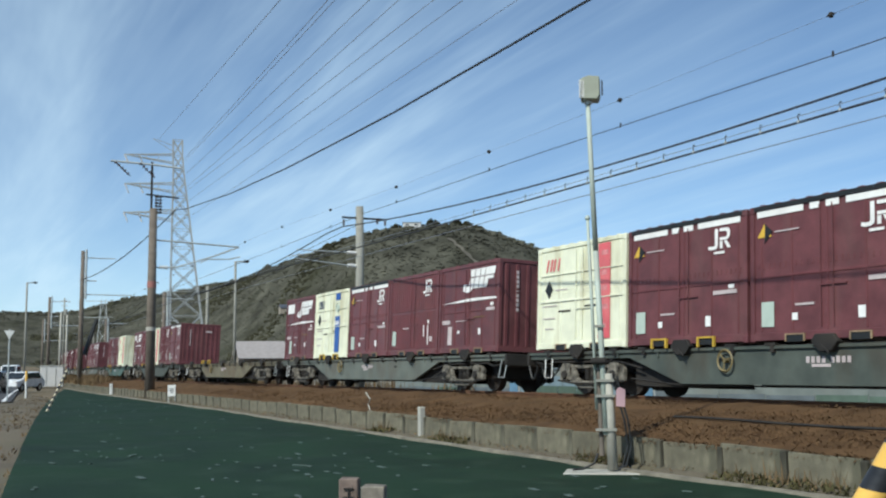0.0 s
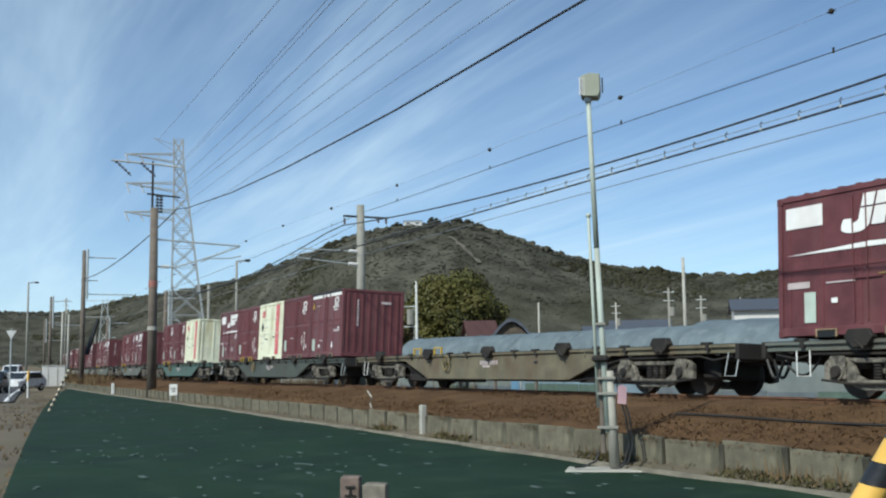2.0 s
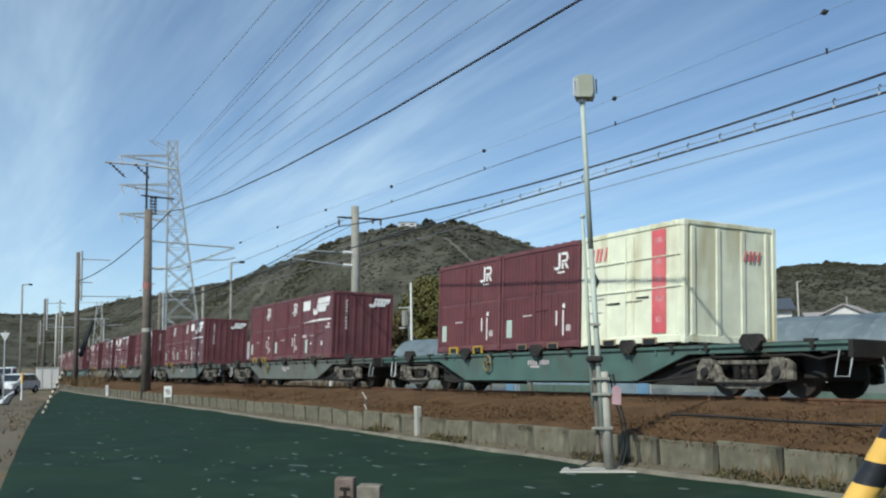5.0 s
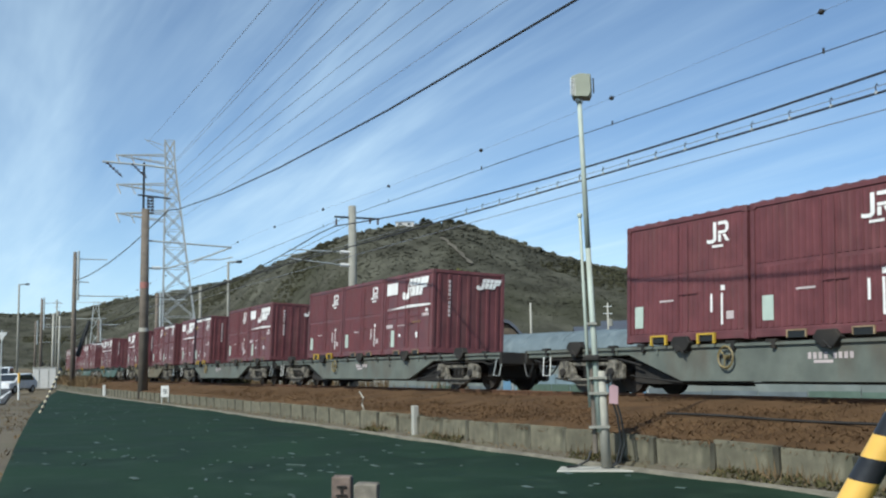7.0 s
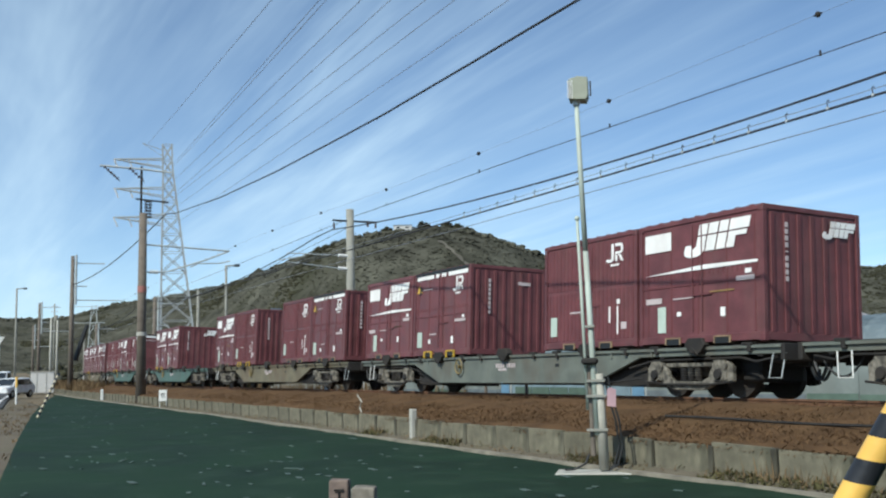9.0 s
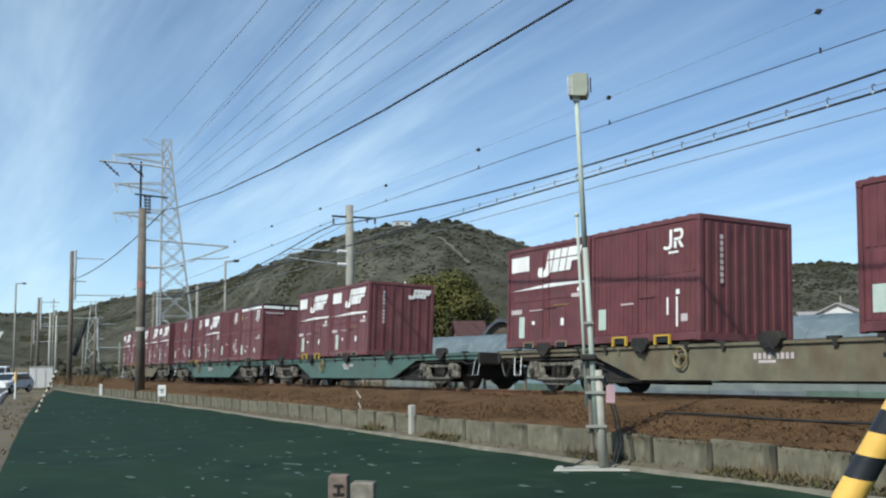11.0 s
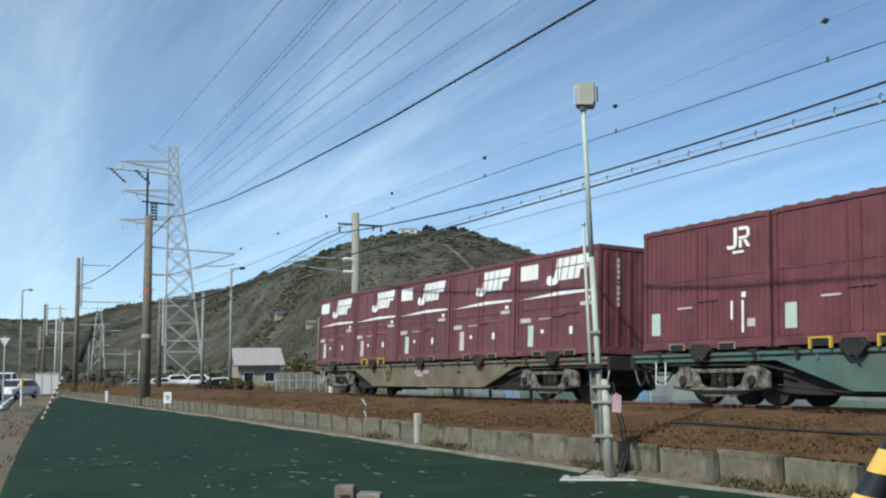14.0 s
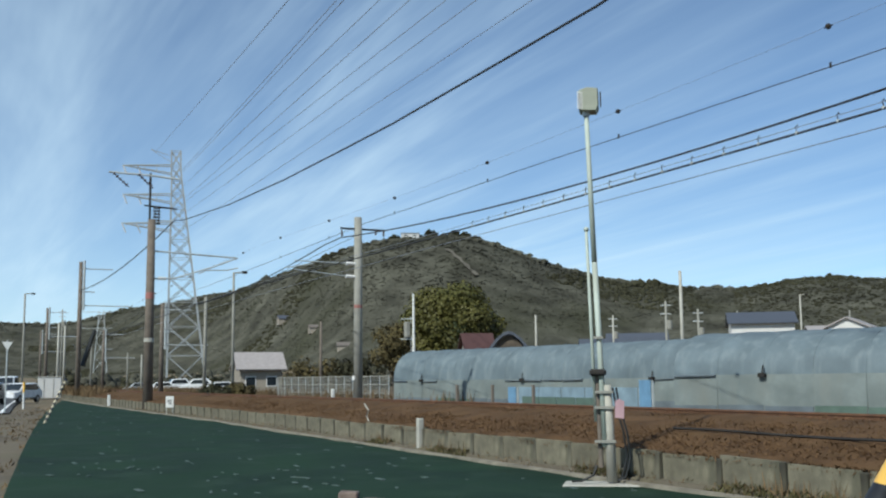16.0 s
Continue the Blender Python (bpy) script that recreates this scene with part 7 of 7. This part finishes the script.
def road_scene():
    car(84.75, 90, CAR_WHITE, "white car waiting on the road", 60, 1.55)
    car(86.15, 84, CAR_DARK, "black car on the road", 80, 1.6)
    car(85.3, 125, CAR_WHITE, "white box-shaped van on the road", 80, 2.3, 4.8)
    car(84.3, 112, CAR_SILVER, "silver car on the road", 70)
    for heading, r, paint, words, tall, turn in ((77.9, 150, CAR_WHITE, "white car parked beyond the track", 1.5, 0), (77.1, 155, CAR_WHITE, "white van parked beyond the track", 1.95, 10), (76.0, 142, CAR_WHITE, "white van with dark windows parked beyond the track", 1.9, -5), (74.9, 138, CAR_WHITE, "white car parked beyond the track", 1.45, 5), (79.0, 158, CAR_SILVER, "silver car parked beyond the track", 1.45, 0), (70.4, 118, CAR_DARK, "dark blue car parked behind the fence", 1.5, 0)):
        car(heading, r, paint, words, turn, tall)
    # give-way sign
    root = thing("road_sign", Matrix.Translation(polar(85.4, 60)) @ Matrix.Rotation(radians(85.4), 4, "Z"), "white triangular road sign pointing down on a pole", "road sign")
    bm = bmesh.new()
    slab(bm, [(-0.26, 3.70), (0.26, 3.70), (0, 3.24)], 0.03, Matrix.Rotation(radians(90), 4, "X"))
    part("plate", bm, WHITE_PIPE, root, bevel=0.008)
    bm = bmesh.new()
    rod(bm, (0, 0.04, 0), (0, 0.04, 3.8), 0.035, sides=8)
    part("pole", bm, GALVANISED, root)
    # white container-like tank at the crossing
    root = thing("site_cabin", Matrix.Translation(polar(83.35, 108)) @ Matrix.Rotation(radians(83), 4, "Z"), "low white cabin beside the line", "cabin")
    bm = bmesh.new()
    box(bm, 0, 0.9, 1.1, 2.1, 1.8, 2.0)
    part("wall", bm, WHITE_WALL, root, bevel=0.05)
    bm = bmesh.new()
    box(bm, 0, 0.9, 2.13, 2.2, 1.9, 0.08)
    part("roof", bm, CONCRETE_PALE, root)
    for x in (-0.5, 0.35):
        bm = bmesh.new()
        box(bm, x, -0.02, 1.05, 0.03, 0.03, 1.8)
        part("seam", bm, POLE_GREY, root)
    # marker post with a yellow sleeve at the road's edge
    root = thing("marker_post", Matrix.Translation(polar(84.55, 68)), "grey marker post with a yellow sleeve at the road's edge", "post")
    bm = bmesh.new()
    rod(bm, (0, 0, 0), (0, 0, 1.0), 0.06, sides=10)
    part("base", bm, WHITE_PIPE, root)
    bm = bmesh.new()
    rod(bm, (0, 0, 1.0), (0, 0, 1.6), 0.07, sides=10)
    part("sleeve", bm, YELLOW_BAND, root)


lamp_mast()
line_pole_near()
line_pole_far()
far_line_poles()
wires()
pylon()
slim_poles()
trackside_bits()
guy_guard("guy_guard", (-2.2695, 1.4827, GROUND - 0.0125), (-1.3005, 2.3227, 1.3375), 0.033, 44, 0.008, "yellow and black striped plastic guard on a guy wire", 0.012)
guy_guard("guy_guard", (-42.96, 4.86, GROUND), (-45.62, 5.94, 0.81), 0.05, 18, 0.012, "thin pale and black striped guard on a guy wire", 0.0, light=FADED_BAND)
greenhouse("greenhouse", (-55.6, 26.75), (-33.9, 30.8), 1.8, 1.52, 3.2, "long film-covered greenhouse with a hazy blue sheen", 16)
greenhouse("greenhouse", (-31.6, 27.9), (-8.0, 35.6), 3.0, 1.62, 3.2, "long film-covered greenhouse with sagging side curtains", 14)
fences()
leafy("evergreen_tree", polar(62.4, 112), 6.4, 11.7, 1.0, 32000, 0.19, LEAF_OLIVE, "broad olive evergreen tree behind the greenhouse", 3, 22, 0.74)
# added dark crown in front, as the first tree's shaded lower right
leafy("evergreen_tree", polar(61.75, 110), 4.3, 7.4, 0.6, 11000, 0.16, LEAF_SHADED, "dark crown added for the olive tree's shaded lower side", 6, 11)
leafy("bare_tree", polar(65.7, 104), 2.6, 7.4, 1.0, 4200, 0.16, SHRUB, "brownish half-bare tree beside the evergreen", 5)
for hd, r, rad, h, seed in ((69.0, 96, 2.2, 3.4, 11), (68.2, 92, 2.0, 3.2, 12), (70.6, 104, 2.5, 3.4, 13), (67.3, 90, 2.0, 3.3, 14), (73.9, 74, 1.3, 1.2, 15), (75.2, 72, 1.2, 1.1, 16), (59.0, 118, 2.6, 4.6, 17)):
    leafy("shrub", polar(hd, r), rad, h, 0.3, 900, 0.16, SHRUB if seed % 2 else LEAF_GREEN, "dark olive shrub behind the line", seed, 6)
for hd, r, rad, h in ((63.72, 705, 3.2, 6.8), (63.45, 712, 2.6, 6.0), (65.6, 700, 3.6, 4.5), (62.35, 712, 4.4, 5.5), (61.75, 715, 4.6, 5.0), (61.2, 712, 4.0, 3.6)):
    leafy("hilltop_tree", polar(hd, r, GROUND + hill_height(hd, r) - 1.2), rad, h, 0.1, 900, 0.75, LEAF_GREEN, "dark evergreen tree on the hill's summit", int(hd * 7), 6)
house("shed", 72.75, 96, 3.7, 4.5, 2.7, 1.3, BEIGE_WALL, ROOF_GREY, "small beige shed with a pale overhanging roof", 8, windows=2)
house("house", 46.15, 130, 7.2, 8, 7.7, 1.35, WHITE_WALL, ROOF_TILE, "white house with a dark tiled roof", 4, windows=4)
house("house", 40.9, 135, 6.0, 4.4, 7.1, 1.0, WHITE_WALL, ROOF_GREY, "white two-storey house with a pale gable", 80, windows=3)
house("house", 42.9, 160, 5.0, 7, 7.6, 0.9, WHITE_WALL, ROOF_GREY, "white house with a pale roof", 8, windows=2)
house("house", 61.0, 99, 2.3, 4, 4.2, 1.5, BEIGE_WALL, ROOF_RUST, "old house with a faded red roof", 10, windows=1)
curved_house()
house("house", 52.6, 150, 8.0, 7, 6.0, 1.6, BEIGE_WALL, ROOF_TILE, "low grey house beyond the greenhouses", 0, windows=4)
house("house", 54.4, 160, 6.0, 7, 5.6, 1.6, WHITE_WALL, ROOF_TILE, "low grey house beyond the greenhouses", 5, windows=2)
house("house", 69.8, on_slope(69.8, 0.0475), 9.0, 8, 3.5, 1.8, BEIGE_WALL, ROOF_OLD, "pale house on the hill's lower slope", 6, z=GROUND + hill_height(69.8, on_slope(69.8, 0.0475)) - 3.0, windows=0)
house("house", 71.4, on_slope(71.4, 0.0565), 11.0, 8, 4, 2.2, BEIGE_WALL, ROOF_TILE, "house on the lower slope of the hill", 10, z=GROUND + hill_height(71.4, on_slope(71.4, 0.0565)) - 3.2, windows=0)
house("house", 68.3, on_slope(68.3, 0.030), 8.0, 8, 3.5, 1.8, BEIGE_WALL, ROOF_OLD, "pale roofed house at the hill's foot", 0, z=GROUND + hill_height(68.3, on_slope(68.3, 0.030)) - 2.4, windows=0)
house("hilltop_building", 64.75, 700, 12, 10, 3.6, 0.7, WHITE_WALL, ROOF_GREY, "white building on the hill's summit", 0, z=GROUND + hill_height(64.75, 700) + 0.6, windows=2)
road_scene()


# ---- what moves ----
def motions():
    times = [0.5 * i for i in range(33)]
    for ob, n, x, z in RIDERS:
        walk(ob, [(t, ride(wagon_base(t, n), x, z)) for t in times])
    # wheels roll while their wagon passes; before and after, far off or out of sight, they rest
    for ob, n, x, z in RIDERS:
        if x or z:
            continue
        steps = [i / 30 for i in range(481)]
        seen = [t for t in steps if -48 < wagon_base(t, n) < 8]
        for child in ob.children_recursive:
            if not child.name.startswith("wheelset"):
                continue
            home = child.matrix_basis.copy()
            start = wagon_base(seen[0], n) if seen else 0.0
            rows = []
            for t in ([0.0] if not seen or seen[0] > 0 else []) + seen + ([16.0] if not seen or seen[-1] < 16 else []):
                u = min(max(t, seen[0]), seen[-1]) if seen else 0.0
                rows.append((t, Matrix.Translation(home.translation) @ Matrix.Rotation(((wagon_base(u, n) - start) / 0.43) if seen else 0.0, 4, "Y")))
            walk(child, rows)


motions()
